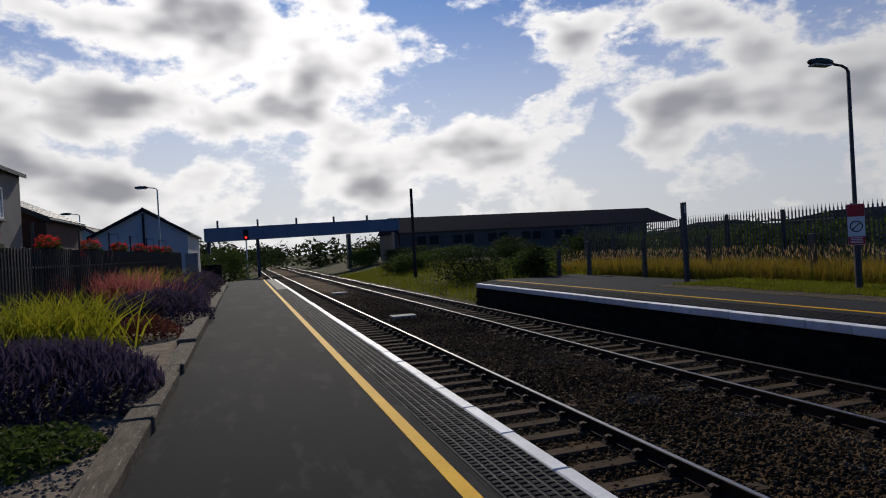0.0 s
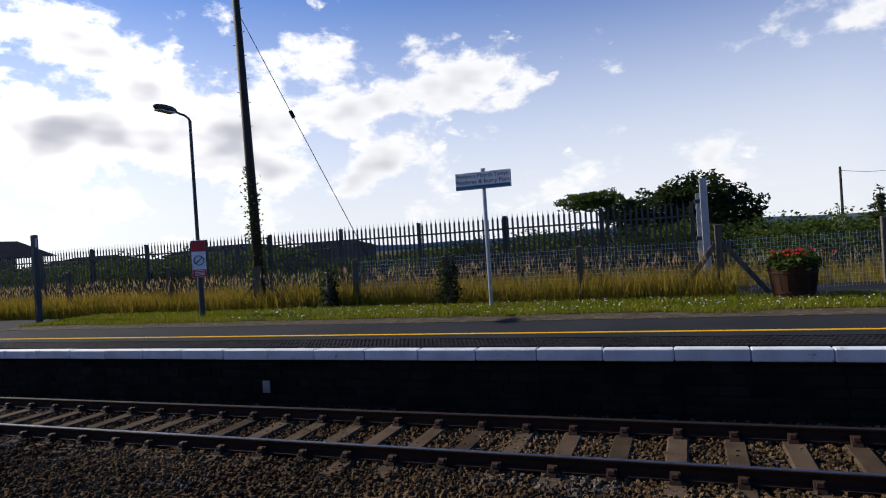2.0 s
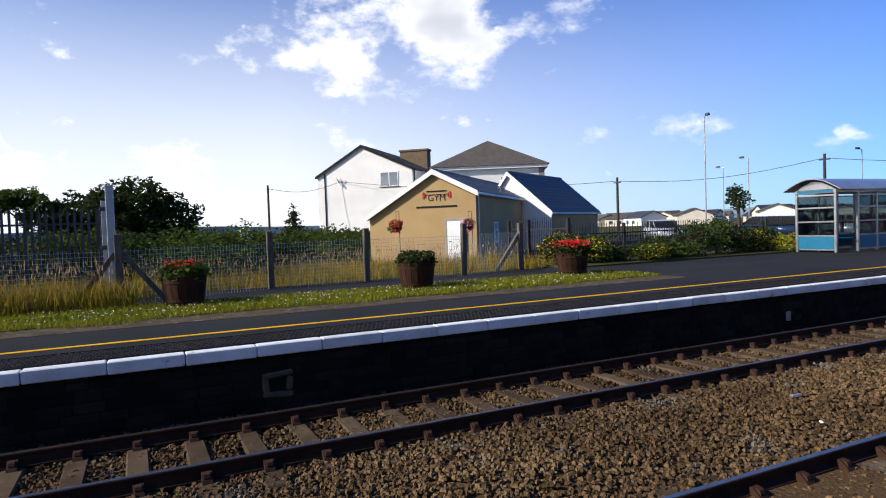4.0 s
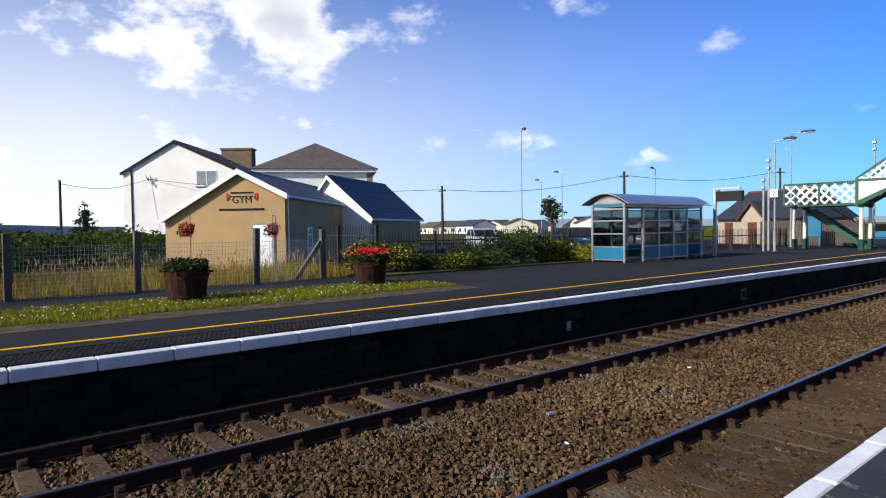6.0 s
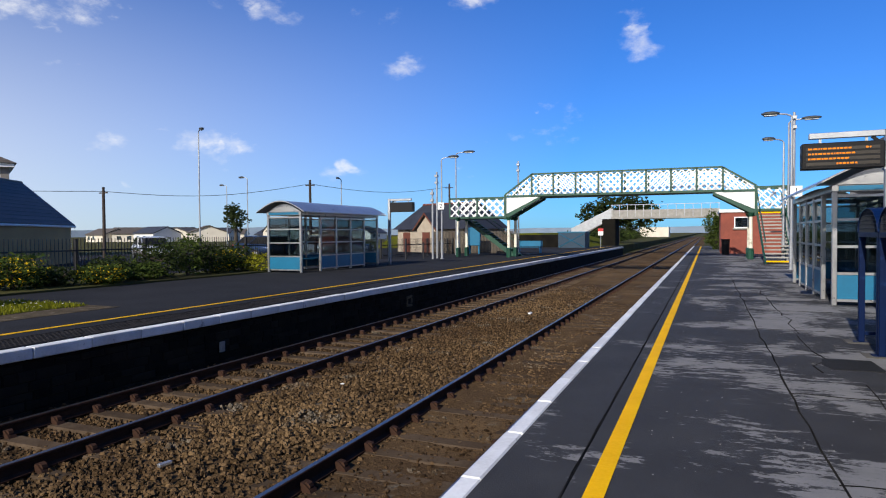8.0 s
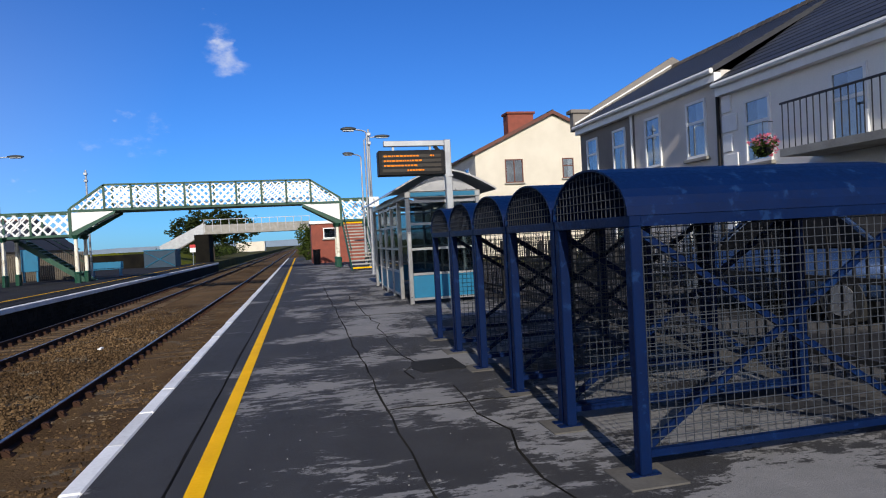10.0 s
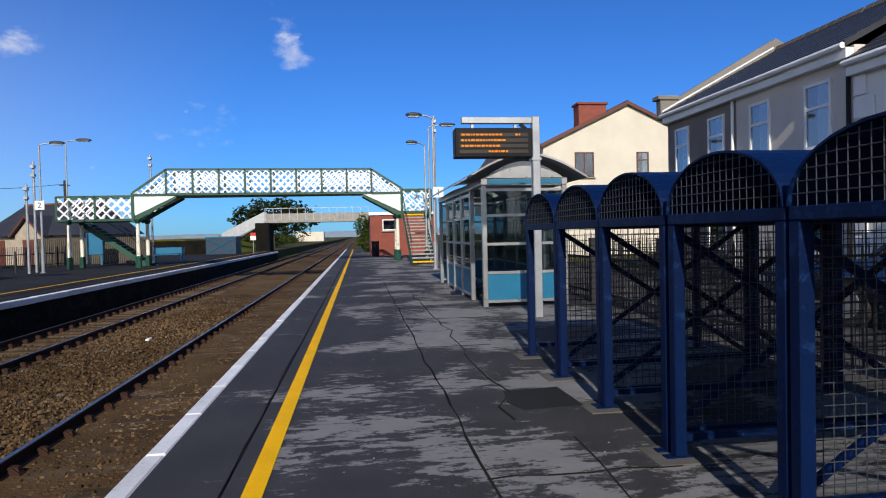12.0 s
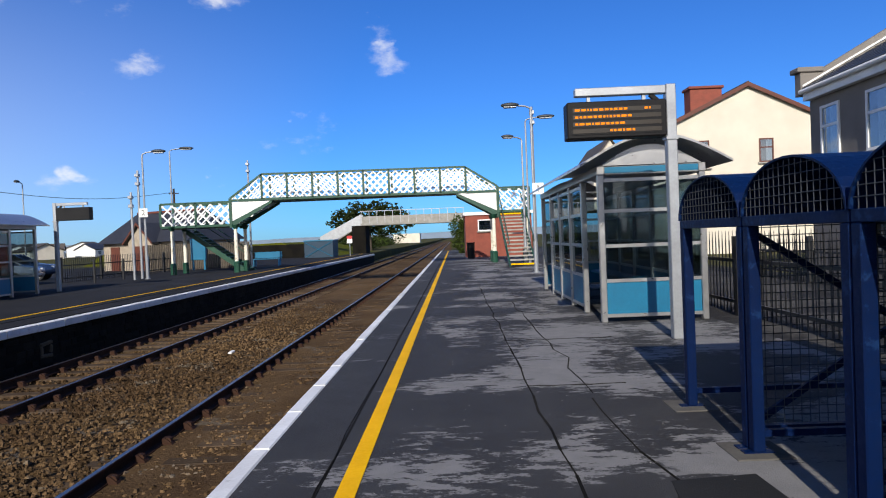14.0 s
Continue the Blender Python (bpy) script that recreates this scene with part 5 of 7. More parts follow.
# ---- buildings ----
def window(name, parent, w, h, m, frame=WHITE, panes=2, depth=0.09):
    """Frame, panes and sill set on a wall; the pose's y points out of the wall, z up, origin at the sill's middle."""
    wd = part(name, box(B(), -w / 2 + 0.01, -0.1, 0.01, w / 2 - 0.01, 0.006, h - 0.01), BLACK, parent, "window with dark interior")
    wd.matrix_basis = m
    fr = B()
    for x0, x1, z0, z1 in ((-w / 2, w / 2, 0, 0.07), (-w / 2, w / 2, h - 0.07, h), (-w / 2, -w / 2 + 0.07, 0.07, h - 0.07), (w / 2 - 0.07, w / 2, 0.07, h - 0.07)):
        box(fr, x0, 0.001, z0, x1, 0.05, z1)
    if panes == 2:
        box(fr, -w / 2 + 0.07, 0.001, h * 0.62 - 0.035, w / 2 - 0.07, 0.045, h * 0.62 + 0.035)
    if panes == 3:
        box(fr, -0.035, 0.001, 0.07, 0.035, 0.045, h - 0.07)
    part("window_frame", fr, frame, wd, "window frame")
    part("pane", box(B(), -w / 2 + 0.07, 0.014, 0.07, w / 2 - 0.07, 0.02, h - 0.07), WINDOW, wd, "glass pane")
    if panes == 2:
        part("curtain", box(B(), -w / 2 + 0.07, 0.0075, 0.07, w / 2 - 0.07 - 0.4 * w, 0.011, h - 0.07), WHITE, wd, "pale net curtain")
    part("window_sill", box(B(), -w / 2 - 0.08, 0.0, -0.09, w / 2 + 0.08, 0.12, -0.005, 0.01), CONCRETE, wd)
    return wd


def gabled(parent, W_, L_, e0, e1, apex_x, apex, wall, roof, trim=WHITE, z0=-0.3, over=0.18, name="wall"):
    """Walls with gables at y 0 and y L, roof slabs, barge boards and gutters. x across, e0/e1 the eaves' heights."""
    ln = [(0, z0), (W_, z0), (W_, e1), (apex_x, apex), (0, e0)]
    w = part(name, prism(B(), ln, "y", 0, L_), wall, parent)
    th = 0.1
    for (xa, za), (xb, zb), s in (((0, e0), (apex_x, apex), -1), ((W_, e1), (apex_x, apex), 1)):
        d = Vector((xb - xa, zb - za)).normalized()
        ex, ez = xa - d.x * over, za - d.y * over
        poly = [(ex, ez + 0.01), (xb, zb + 0.01), (xb, zb + 0.01 + th), (ex, ez + 0.01 + th)]
        r = part("roof", prism(B(), poly, "y", -over, L_ + over), roof, parent, "pitched roof slope")
        # courses of slates as raised strips
        n = max(4, int(Vector((xb - ex, zb - ez)).length / 0.3))
        for i in range(n):
            bm = B()
            p, q = i / n, (i + 1) / n
            pa, pb = (ex + (xb - ex) * p, ez + (zb - ez) * p), (ex + (xb - ex) * q, ez + (zb - ez) * q)
            prism(bm, [(pa[0], pa[1] + th + 0.035), (pb[0], pb[1] + th + 0.018), (pb[0], pb[1] + th + 0.012), (pa[0], pa[1] + th + 0.012)], "y", -over + 0.02, L_ + over - 0.02)
            part("slate_course", bm, roof, r)
        for y in (-over - 0.03, L_ + over):
            part("barge_board", prism(B(), [(ex, ez - 0.1), (xb, zb - 0.1), (xb, zb + 0.13), (ex, ez + 0.13)], "y", y, y + 0.03), trim, parent, "barge board")
        part("gutter", bar(B(), (ex, -over, ez + 0.02), (ex, L_ + over, ez + 0.02), 0.06, 8), trim, parent)
    part("ridge", bar(B(), (apex_x, -over, apex + th), (apex_x, L_ + over, apex + th), 0.08, 6), roof, parent)
    return w


def gym():
    g = thing("gym_building", "tan rendered single-storey gym with slate roof", "building", pose(26.4, -7.06, 0, 0, 0, 225.4))
    gabled(g, 5.05, 14.0, 1.98, 2.9, 3.16, 3.86, TANWALL, SLATE)
    d = part("door", box(B(), 3.72, -0.05, -0.2, 4.5, -0.002, 1.7, 0.006), WHITE, g, "white panelled door")
    for z0, z1 in ((-0.05, 0.7), (0.85, 1.55)):
        part("door_panel", box(B(), 3.83, -0.065, z0, 4.39, -0.051, z1, 0.008), WHITE, d)
    part("door_handle", bar(B(), (3.82, -0.09, 0.8), (3.92, -0.09, 0.8), 0.018, 6), BLACK, d)
    fr = B()
    for x0, x1, z0, z1 in ((3.62, 3.715, -0.2, 1.8), (4.505, 4.6, -0.2, 1.8), (3.716, 4.504, 1.705, 1.8)):
        box(fr, x0, -0.06, z0, x1, -0.001, z1)
    part("door_frame", fr, CONCRETE, g)
    # sign: red weights with lettering
    s = thing("gym_sign", "red and black painted gym sign on the gable", "sign", pose(26.4, -7.06, 0, 0, 0, 225.4))
    for x0, x1, h in ((2.62, 2.7, 0.3), (2.71, 2.77, 0.2), (3.86, 3.94, 0.3), (3.79, 3.85, 0.2)):
        part("weight_disc", box(B(), x0, -0.03, 2.85 - h / 2, x1, -0.005, 2.85 + h / 2, 0.02), RED, s, "red weight disc")
    part("weight_bar", box(B(), 2.78, -0.02, 2.86, 3.78, -0.006, 2.885), BLACK, s)
    lettering("GYM", 0.4, pose(3.28, -0.012, 2.72, 90, 0, 0), BLACK, s, "black letters")
    part("text_bar", box(B(), 2.8, -0.02, 2.99, 3.76, -0.006, 3.05), BLACK, s, "small painted text line")
    part("text_bar", box(B(), 2.3, -0.02, 2.3, 4.2, -0.006, 2.38), BLACK, s, "painted text line under the sign")
    window("window", g, 0.7, 1.0, pose(5.05, 3.4, 0.6, 0, 0, -90))
    part("drainpipe", bar(B(), (5.09, 0.3, -0.3), (5.09, 0.3, 2.8), 0.035, 8), WHITE, g)


gym()


def gym_annexe():
    a = thing("annexe_building", "low white-gabled annexe with grey slate roof", "building", pose(31.86, -16.25, 0, 0, 0, 212))
    gabled(a, 4.2, 8.0, 2.3, 2.1, 1.6, 4.4, WHITEWALL, SLATE)
    # added tan slab paints the shade on the white side wall
    part("dark_side", box(B(), 4.2, 0.02, -0.3, 4.23, 7.9, 1.95), TANWALL, a)


gym_annexe()


def white_house():
    h = thing("white_house", "two-storey white rendered house with grey roof and chimney", "house", pose(59.2, -13.4, 0, 0, 0, 229))
    gabled(h, 9.6, 20, 6.65, 7.0, 4.6, 9.3, WHITEWALL, BROWNROOF, BLACK)
    c = part("chimney", box(B(), 5.2, 9.5, 6.5, 8.3, 10.8, 9.75, 0.02), BROWNSTONE, h, "broad stone chimney stack")
    part("chimney_cap", box(B(), 5.1, 9.4, 9.75, 8.4, 10.9, 9.95, 0.02), BROWNSTONE, c)
    window("window", h, 1.8, 1.35, pose(7.3, 0, 5.45, 0, 0, 180), WHITE, 3)
    part("drainpipe", bar(B(), (0.75, -0.06, -0.3), (0.75, -0.06, 6.9), 0.055, 8), BLACK, h)
    part("drainpipe", bar(B(), (9.66, 0.4, -0.3), (9.66, 0.4, 6.9), 0.055, 8), BLACK, h)
    br = part("wire_bracket", bar(B(), (2.3, -0.3, 6.1), (2.3, 0.0, 6.1), 0.03, 6), BLACK, h)
    for x, z in ((2.1, 6.4), (2.5, 6.35), (2.2, 6.0), (2.45, 5.8)):
        part("insulator", bar(B(), (x, -0.28, z - 0.12), (x, -0.28, z + 0.12), 0.05, 8), WHITE, br)
        part("bracket_arm", bar(B(), (2.3, -0.28, 6.1), (x, -0.28, z), 0.025, 5), BLACK, br)


white_house()


def hip_house():
    h = thing("hip_roofed_house", "white two-storey house with hipped slate roof", "house", pose(51.9, -22.35, 0, 0, 0, 240))
    W_, L_, e, a = 10.1, 9.0, 6.9, 9.7
    part("wall", box(B(), 0, 0, -0.3, W_, L_, e), WHITEWALL, h)
    bm = B()
    o = 0.5
    v = [bm.verts.new(p) for p in ((-o, -o, e), (W_ + o, -o, e), (W_ + o, L_ + o, e), (-o, L_ + o, e), (W_ * 0.5, L_ * 0.42, a), (W_ * 0.5, L_ * 0.6, a))]
    for f in ((0, 1, 4), (1, 2, 5, 4), (2, 3, 5), (3, 0, 4, 5), (3, 2, 1, 0)):
        bm.faces.new([v[i] for i in f])
    part("roof", bm, BROWNROOF, h, "hipped roof")
    part("eaves_band", box(B(), -0.35, -0.35, e - 0.3, W_ + 0.35, L_ + 0.35, e - 0.01), WHITE, h)
    part("corner_quoin", box(B(), W_ - 0.5, -0.03, 3.0, W_ + 0.03, 0.5, e - 0.3), GREYWALL, h)
    for x in (1.2, 6.6):
        window("window", h, 1.0, 1.3, pose(x, 0, 4.6, 0, 0, 180), WHITE)
    for y in (1.2, 3.4, 5.6):
        window("window", h, 1.0, 1.2, pose(W_, y, 4.7, 0, 0, -90), WHITE)


hip_house()


def hut():
    h = thing("station_hut", "low pale stone building with brown tiled roof", "building", pose(16.6, -46.2, 0, 0, 0, -22))
    part("wall", box(B(), 0, -5, -0.3, 7.8, 0, 1.95), STONE, h)
    bm = B()
    v = [bm.verts.new(p) for p in ((-0.3, 0.35, 1.85), (8.1, 0.35, 1.85), (8.1, -5.3, 1.85), (-0.3, -5.3, 1.85), (0.6, -2.5, 4.0), (7.2, -2.5, 4.0))]
    for f in ((0, 1, 5, 4), (1, 2, 5), (2, 3, 4, 5), (3, 0, 4), (3, 2, 1, 0)):
        bm.faces.new([v[i] for i in f])
    part("roof", bm, SLATE, h, "dark tiled roof")
    part("ridge", bar(B(), (0.6, -2.5, 4.02), (7.2, -2.5, 4.02), 0.09, 6), REDBRICK, h, "red ridge tiles")
    p = part("porch_gable", prism(B(), [(2.6, -0.3), (4.8, -0.3), (4.8, 1.9), (3.7, 3.0), (2.6, 1.9)], "y", -1.5, 0.5), STONE, h, "projecting gabled porch")
    for s in (-1, 1):
        part("porch_roof", prism(B(), [(3.7, 3.05), (3.7 + s * 1.35, 1.72), (3.7 + s * 1.35, 1.85), (3.7, 3.2)], "y", -1.5, 0.75), SLATE, p, "small slate porch roof")
        part("porch_trim", prism(B(), [(3.7, 3.02), (3.7 + s * 1.35, 1.69), (3.7 + s * 1.35, 1.84), (3.7, 3.2)], "y", 0.752, 0.79), BROWNDOOR, p, "brown barge trim")
    for x in (0.9, 3.3, 6.2):
        y = 0.5 if x == 3.3 else 0.0
        part("door", box(B(), x, y, -0.25, x + 0.85, y + 0.05, 1.6), BROWNDOOR, h, "brown door")


hut()


def cream_house():
    h = thing("gabled_house", "cream rendered house with brown gable trim and red chimney", "house", pose(-11.9, -40.0, 0, 0, 0, 180))
    gabled(h, 10.6, 11, 6.55, 6.55, 5.3, 9.05, CREAMWALL, BROWNROOF, BROWNDOOR)
    c = part("chimney", box(B(), 3.2, 2.6, 6.0, 5.05, 3.6, 9.5, 0.02), REDBRICK, h, "red brick chimney stack")
    part("chimney_cap", box(B(), 3.1, 2.5, 9.5, 5.15, 3.7, 9.65, 0.02), REDBRICK, c)
    window("window", h, 1.2, 1.5, pose(2.55, 0, 4.6, 0, 0, 180), BROWNDOOR, 3)
    window("window", h, 0.78, 1.3, pose(6.25, 0, 4.8, 0, 0, 180), BROWNDOOR, 2)
    for y in (2.0, 5.0, 8.0):
        window("window", h, 1.1, 1.6, pose(0, y, 4.2, 0, 0, 90), WHITE, 2)
    # two steep dormer gables behind
    for y in (13.5, 17.5):
        d = part("rear_gable", prism(B(), [(-0.2, 3.0), (2.4, 3.0), (2.4, 6.6), (1.1, 8.3), (-0.2, 6.6)], "y", y, y + 4), CREAMWALL, h, "steep gable behind")
        for s in (-1, 1):
            part("gable_roof", prism(B(), [(1.1, 8.35), (1.1 + s * 1.6, 6.2), (1.1 + s * 1.6, 6.35), (1.1, 8.5)], "y", y - 0.2, y + 4), BROWNROOF, d)


cream_house()


def terrace():
    X = -11.3
    secs = [(-23.5, -19.6, GREYWALL, 5.15, "grey rendered terraced house"), (-19.6, -15.4, PALEWALL, 5.15, "pale rendered terraced house"), (-15.4, -8.0, WHITEWALL, 4.75, "white terraced house with corner quoins"), (-8.0, 14.0, PALEWALL, 4.9, "pale terraced house")]
    for i, (y0, y1, mat, e, lab) in enumerate(secs):
        h = thing("terraced_house", lab + " with slate roof and sash windows", "house", pose(X, y0, 0))
        L_ = y1 - y0
        part("wall", box(B(), -8, 0, -0.3, 0, L_, e), mat, h)
        ridge = 7.3
        for s, xa, xb in ((1, 0.22, -4.0), (-1, -8.2, -4.0)):
            part("roof", prism(B(), [(xa, e - 0.05), (xb, ridge), (xb, ridge + 0.12), (xa, e + 0.07)], "y", 0, L_), SLATE, h, "slate roof slope")
            for k in range(14):
                bm = B()
                p, q = k / 14, (k + 1) / 14
                pa, pb = (xa + (xb - xa) * p, e + 0.07 + (ridge - e + 0.05) * p), (xa + (xb - xa) * q, e + 0.07 + (ridge - e + 0.05) * q)
                prism(bm, [(pa[0], pa[1] + 0.03), (pb[0], pb[1] + 0.012), (pb[0], pb[1] + 0.004), (pa[0], pa[1] + 0.004)], "y", 0.01, L_ - 0.01)
                part("slate_course", bm, SLATE, h)
        part("gutter", bar(B(), (0.27, 0.0, e - 0.02), (0.27, L_, e - 0.02), 0.07, 8), WHITE, h, "white gutter")
        part("fascia", box(B(), 0.005, 0, e - 0.28, 0.2, L_, e - 0.06), WHITE, h)
        for k in range(int(L_ / 0.35)):
            part("ridge_tile", prism(B(), [(-4.1, ridge + 0.1), (-3.9, ridge + 0.1), (-4.0, ridge + 0.26)], "y", k * 0.35 + 0.02, k * 0.35 + 0.33), BROWNROOF, h) if i < 3 else None
        n = max(2, int(L_ / 2.1))
        for k in range(n):
            y = L_ * (k + 0.5) / n
            window("window", h, 0.85, 1.5, pose(0, y, e - 2.05, 0, 0, -90), WHITE, 2)
            window("window", h, 0.95, 1.5, pose(0, y, 0.7, 0, 0, -90), WHITE, 2) if k % 2 else None
        part("drainpipe", bar(B(), (0.06, L_ - 0.1, -0.3), (0.06, L_ - 0.1, e - 0.1), 0.045, 8), WHITE if i == 0 else BLACK, h)
        if i == 0:
            part("gable_parapet", prism(B(), [(0.25, e - 0.1), (0.25, e + 0.55), (-0.3, e + 0.6), (-4.0, ridge + 0.55), (-8.2, e + 0.5), (-8.2, e - 0.1)], "y", -0.3, -0.002), GREYWALL, h, "raised weathered gable parapet")
            part("flashing", prism(B(), [(0.2, e + 0.13), (0.2, e + 0.19), (-3.9, ridge + 0.25), (-3.9, ridge + 0.19)], "y", 0.001, 0.03), WHITE, h, "white flashing along the parapet")
            part("parapet_cap", box(B(), -0.4, -0.4, e + 0.56, 0.35, 0.06, e + 0.7, 0.02), GREYWALL, h)
        if i == 2:
            for k in range(9):
                part("quoin", box(B(), 0.002, 0.02, 0.2 + k * 0.48, 0.05, 0.55 if k % 2 else 0.35, 0.62 + k * 0.48, 0.01), WHITE, h)
            part("balcony_slab", box(B(), 0.0, 3.0, 2.6, 1.0, 6.4, 2.75), CONCRETE, h)
            for k in range(22):
                part("baluster", bar(B(), (0.95, 3.05 + k * 0.155, 2.75), (0.95, 3.05 + k * 0.155, 3.65), 0.012, 5), BLACKIRON, h)
            part("balcony_rail", bar(B(), (0.95, 3.0, 3.65), (0.95, 6.4, 3.65), 0.025, 6), BLACKIRON, h)


terrace()


def brick_block():
    b = thing("brick_store", "small red brick block with a white window beside the steps", "building", pose(-1.5, -46.5, 0))
    part("wall", box(B(), -4.5, -5, -0.2, -0.15, 0, 2.75), REDBRICK, b)
    part("roof", box(B(), -4.6, -5.1, 2.75, -0.05, 0.1, 2.95), WHITE, b, "flat white-edged roof")
    window("window", b, 0.95, 0.75, pose(-1.45, 0, 1.7, 0, 0, 0), WHITE, 1)


brick_block()


def road_bridge():
    r = thing("road_bridge", "pale concrete and steel footbridge with sloping ramp beyond the station", "bridge", pose(1.4, 0, 0.3))
    Y = -75
    part("deck", box(B(), -3.5, Y - 3, 2.75, 8.0, Y, 3.0), CONCRETE, r)
    part("parapet", box(B(), -3.5, Y - 0.12, 3.0, 8.0, Y, 3.75), CONCRETE, r, "pale solid parapet")
    for i in range(14):
        x = -3.4 + i * 0.87
        part("parapet_post", box(B(), x - 0.03, Y + 0.001, 2.95, x + 0.03, Y + 0.06, 4.35), GALV, r)
    part("parapet_rail", box(B(), -3.5, Y - 0.05, 4.3, 8.0, Y + 0.02, 4.36), GALV, r)
    for x0, x1 in ((-4.5, -2.9), (7.5, 9.0)):
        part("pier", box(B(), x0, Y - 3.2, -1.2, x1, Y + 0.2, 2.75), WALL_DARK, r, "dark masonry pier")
    for y in (Y - 0.1, Y - 1.8):
        part("ramp_side", prism(B(), [(8.0, 2.75), (8.0, 4.0), (12.6, 1.7), (12.6, 0.4)], "y", y, y + 0.08), GALV, r, "sloping steel balustrade")
    part("ramp", prism(B(), [(8.0, 2.75), (8.0, 2.9), (12.8, 0.3), (12.8, 0.0)], "y", Y - 1.75, Y - 0.1), CONCRETE, r)
    bank = tagged(part("embankment", prism(B(), [(9.0, -0.4), (36, -0.4), (33, 1.2), (16, 1.5)], "y", -90, -66), GRASS), "grass embankment beyond the far platform", "embankment", kind="structure")
    tagged(part("wall_far", box(B(), 11.0, -65.9, -0.3, 26, -65.5, 1.3), WALL_DARK), "dark retaining wall at the far platform end", "wall", kind="structure")


road_bridge()


# ---- lamps, poles and wires ----
for m, h, a, g in ((pose(13.3, -33.9, 0, 0, 0, 190), 5.7, 1.0, "far platform lamps"), (pose(15.2, -41.0, 0, 0, 0, 185), 6.9, 1.3, "far platform lamps"), (pose(-3.76, -27.4, 0, 0, 0, 0), 5.75, 1.0, "near platform lamps"), (pose(-4.1, -33.6, 0, 0, 0, 10), 5.6, 0.9, "near platform lamps"), (pose(-4.4, -34.5, 0, 0, 0, 175), 6.6, 1.3, "near platform lamps")):
    lamp_post(m, h, a, "grey metal platform lamp post with a flat lantern", g)
for m, h, a in ((pose(30.0, -32.5, -0.1, 0, 0, 150), 8.3, 0.9), (pose(36.5, -45, -0.1, 0, 0, 0), 6.5, 0.9), (pose(30, -50, -0.1, 0, 0, 90), 6.5, 0.8), (pose(45, -52, -0.1, 0, 0, 0), 6.6, 0.9), (pose(-6.0, 44.0, -0.1, 0, 0, 170), 5.8, 1.2), (pose(-13.5, 60.0, -0.1, 0, 0, 180), 5.6, 1.3)):
    lamp_post(m, h, a, "tall slim grey street lamp post", "street lamps")


def platform_number(x, y, z, text, face, label):
    s = thing("platform_number_sign", label, "sign", pose(x, y, z, 0, 0, face))
    part("plate", box(B(), -0.2, -0.03, 0, 0.2, -0.01, 0.4, 0.004), WHITE, s)
    lettering(text, 0.34, pose(0, -0.034, 0.19, 90, 0, 0), BLACK, s, "black numeral")
    part("clamp", box(B(), -0.06, -0.01, 0.1, 0.06, 0.06, 0.3), GALV, s)


platform_number(13.28, -33.75, 2.85, "2", 180, "white platform number sign on a lamp post")
platform_number(-3.9, -27.25, 2.75, "1", 180, "white platform number sign on a lamp post")


def cctv_mast(x, y, h):
    t = thing("camera_mast", "slim grey mast with cameras on top", "mast", pose(x, y, 0))
    part("pole", bar(B(), (0, 0, 0), (0, 0, h), 0.06, 10, 0.05), GALV, t)
    for z in (h - 0.3, h - 0.7):
        part("camera_box", box(B(), -0.09, -0.06, z, 0.09, 0.14, z + 0.14, 0.01), GALV, t)


cctv_mast(10.9, -41.5, 6.3)
cctv_mast(-4.15, -30.2, 6.4)
cctv_mast(13.9, -34.6, 5.1)
cctv_mast(13.75, -33.6, 4.0)


def poles_and_wires():
    tops = []
    for x, y, h in ((57.9, -8.4, 5.8), (38.2, -32.0, 4.9), (27.6, -41.6, 5.7), (22.6, -58.0, 6.4)):
        t = thing("telegraph_pole", "distant dark wooden telegraph pole", "telegraph pole", pose(x, y, -0.1), "distant poles")
        part("pole", bar(B(), (0, 0, 0), (0, 0, h + 0.1), 0.12, 8, 0.09), DARKWOOD, t)
        part("crossarm", box(B(), -0.4, -0.04, h - 0.35, 0.4, 0.04, h - 0.27), DARKWOOD, t)
        tops.append(Vector((x, y, h - 0.3)))
    tops.insert(1, Vector((57.6, -15.1, 6.1)))
    for a, b in zip(tops, tops[1:]):
        line = [a.lerp(b, k / 12) - Vector((0, 0, 0.6 * math.sin(math.pi * k / 12))) for k in range(13)]
        ring = [(0.018, 0.0, 0.0), (0.0, 0.0, 0.018), (-0.018, 0.0, 0.0), (0.0, 0.0, -0.018)]
        wv = [tuple(p + Vector(r)) for p in line for r in ring]
        wf = [(4 * k + i, 4 * k + (i + 1) % 4, 4 * k + 4 + (i + 1) % 4, 4 * k + 4 + i) for k in range(12) for i in range(4)]
        tagged(part("overhead_wire", (wv, [], wf), BLACK), "thin dark sagging overhead wire", "wire")
    mast = thing("timber_mast", "tall dark timber post in the trackside bushes", "post", pose(10.15, 47.8, -0.5))
    part("pole", bar(B(), (0, 0, 0), (0, 0, 6.3), 0.13, 8, 0.1), DARKWOOD, mast)


poles_and_wires()


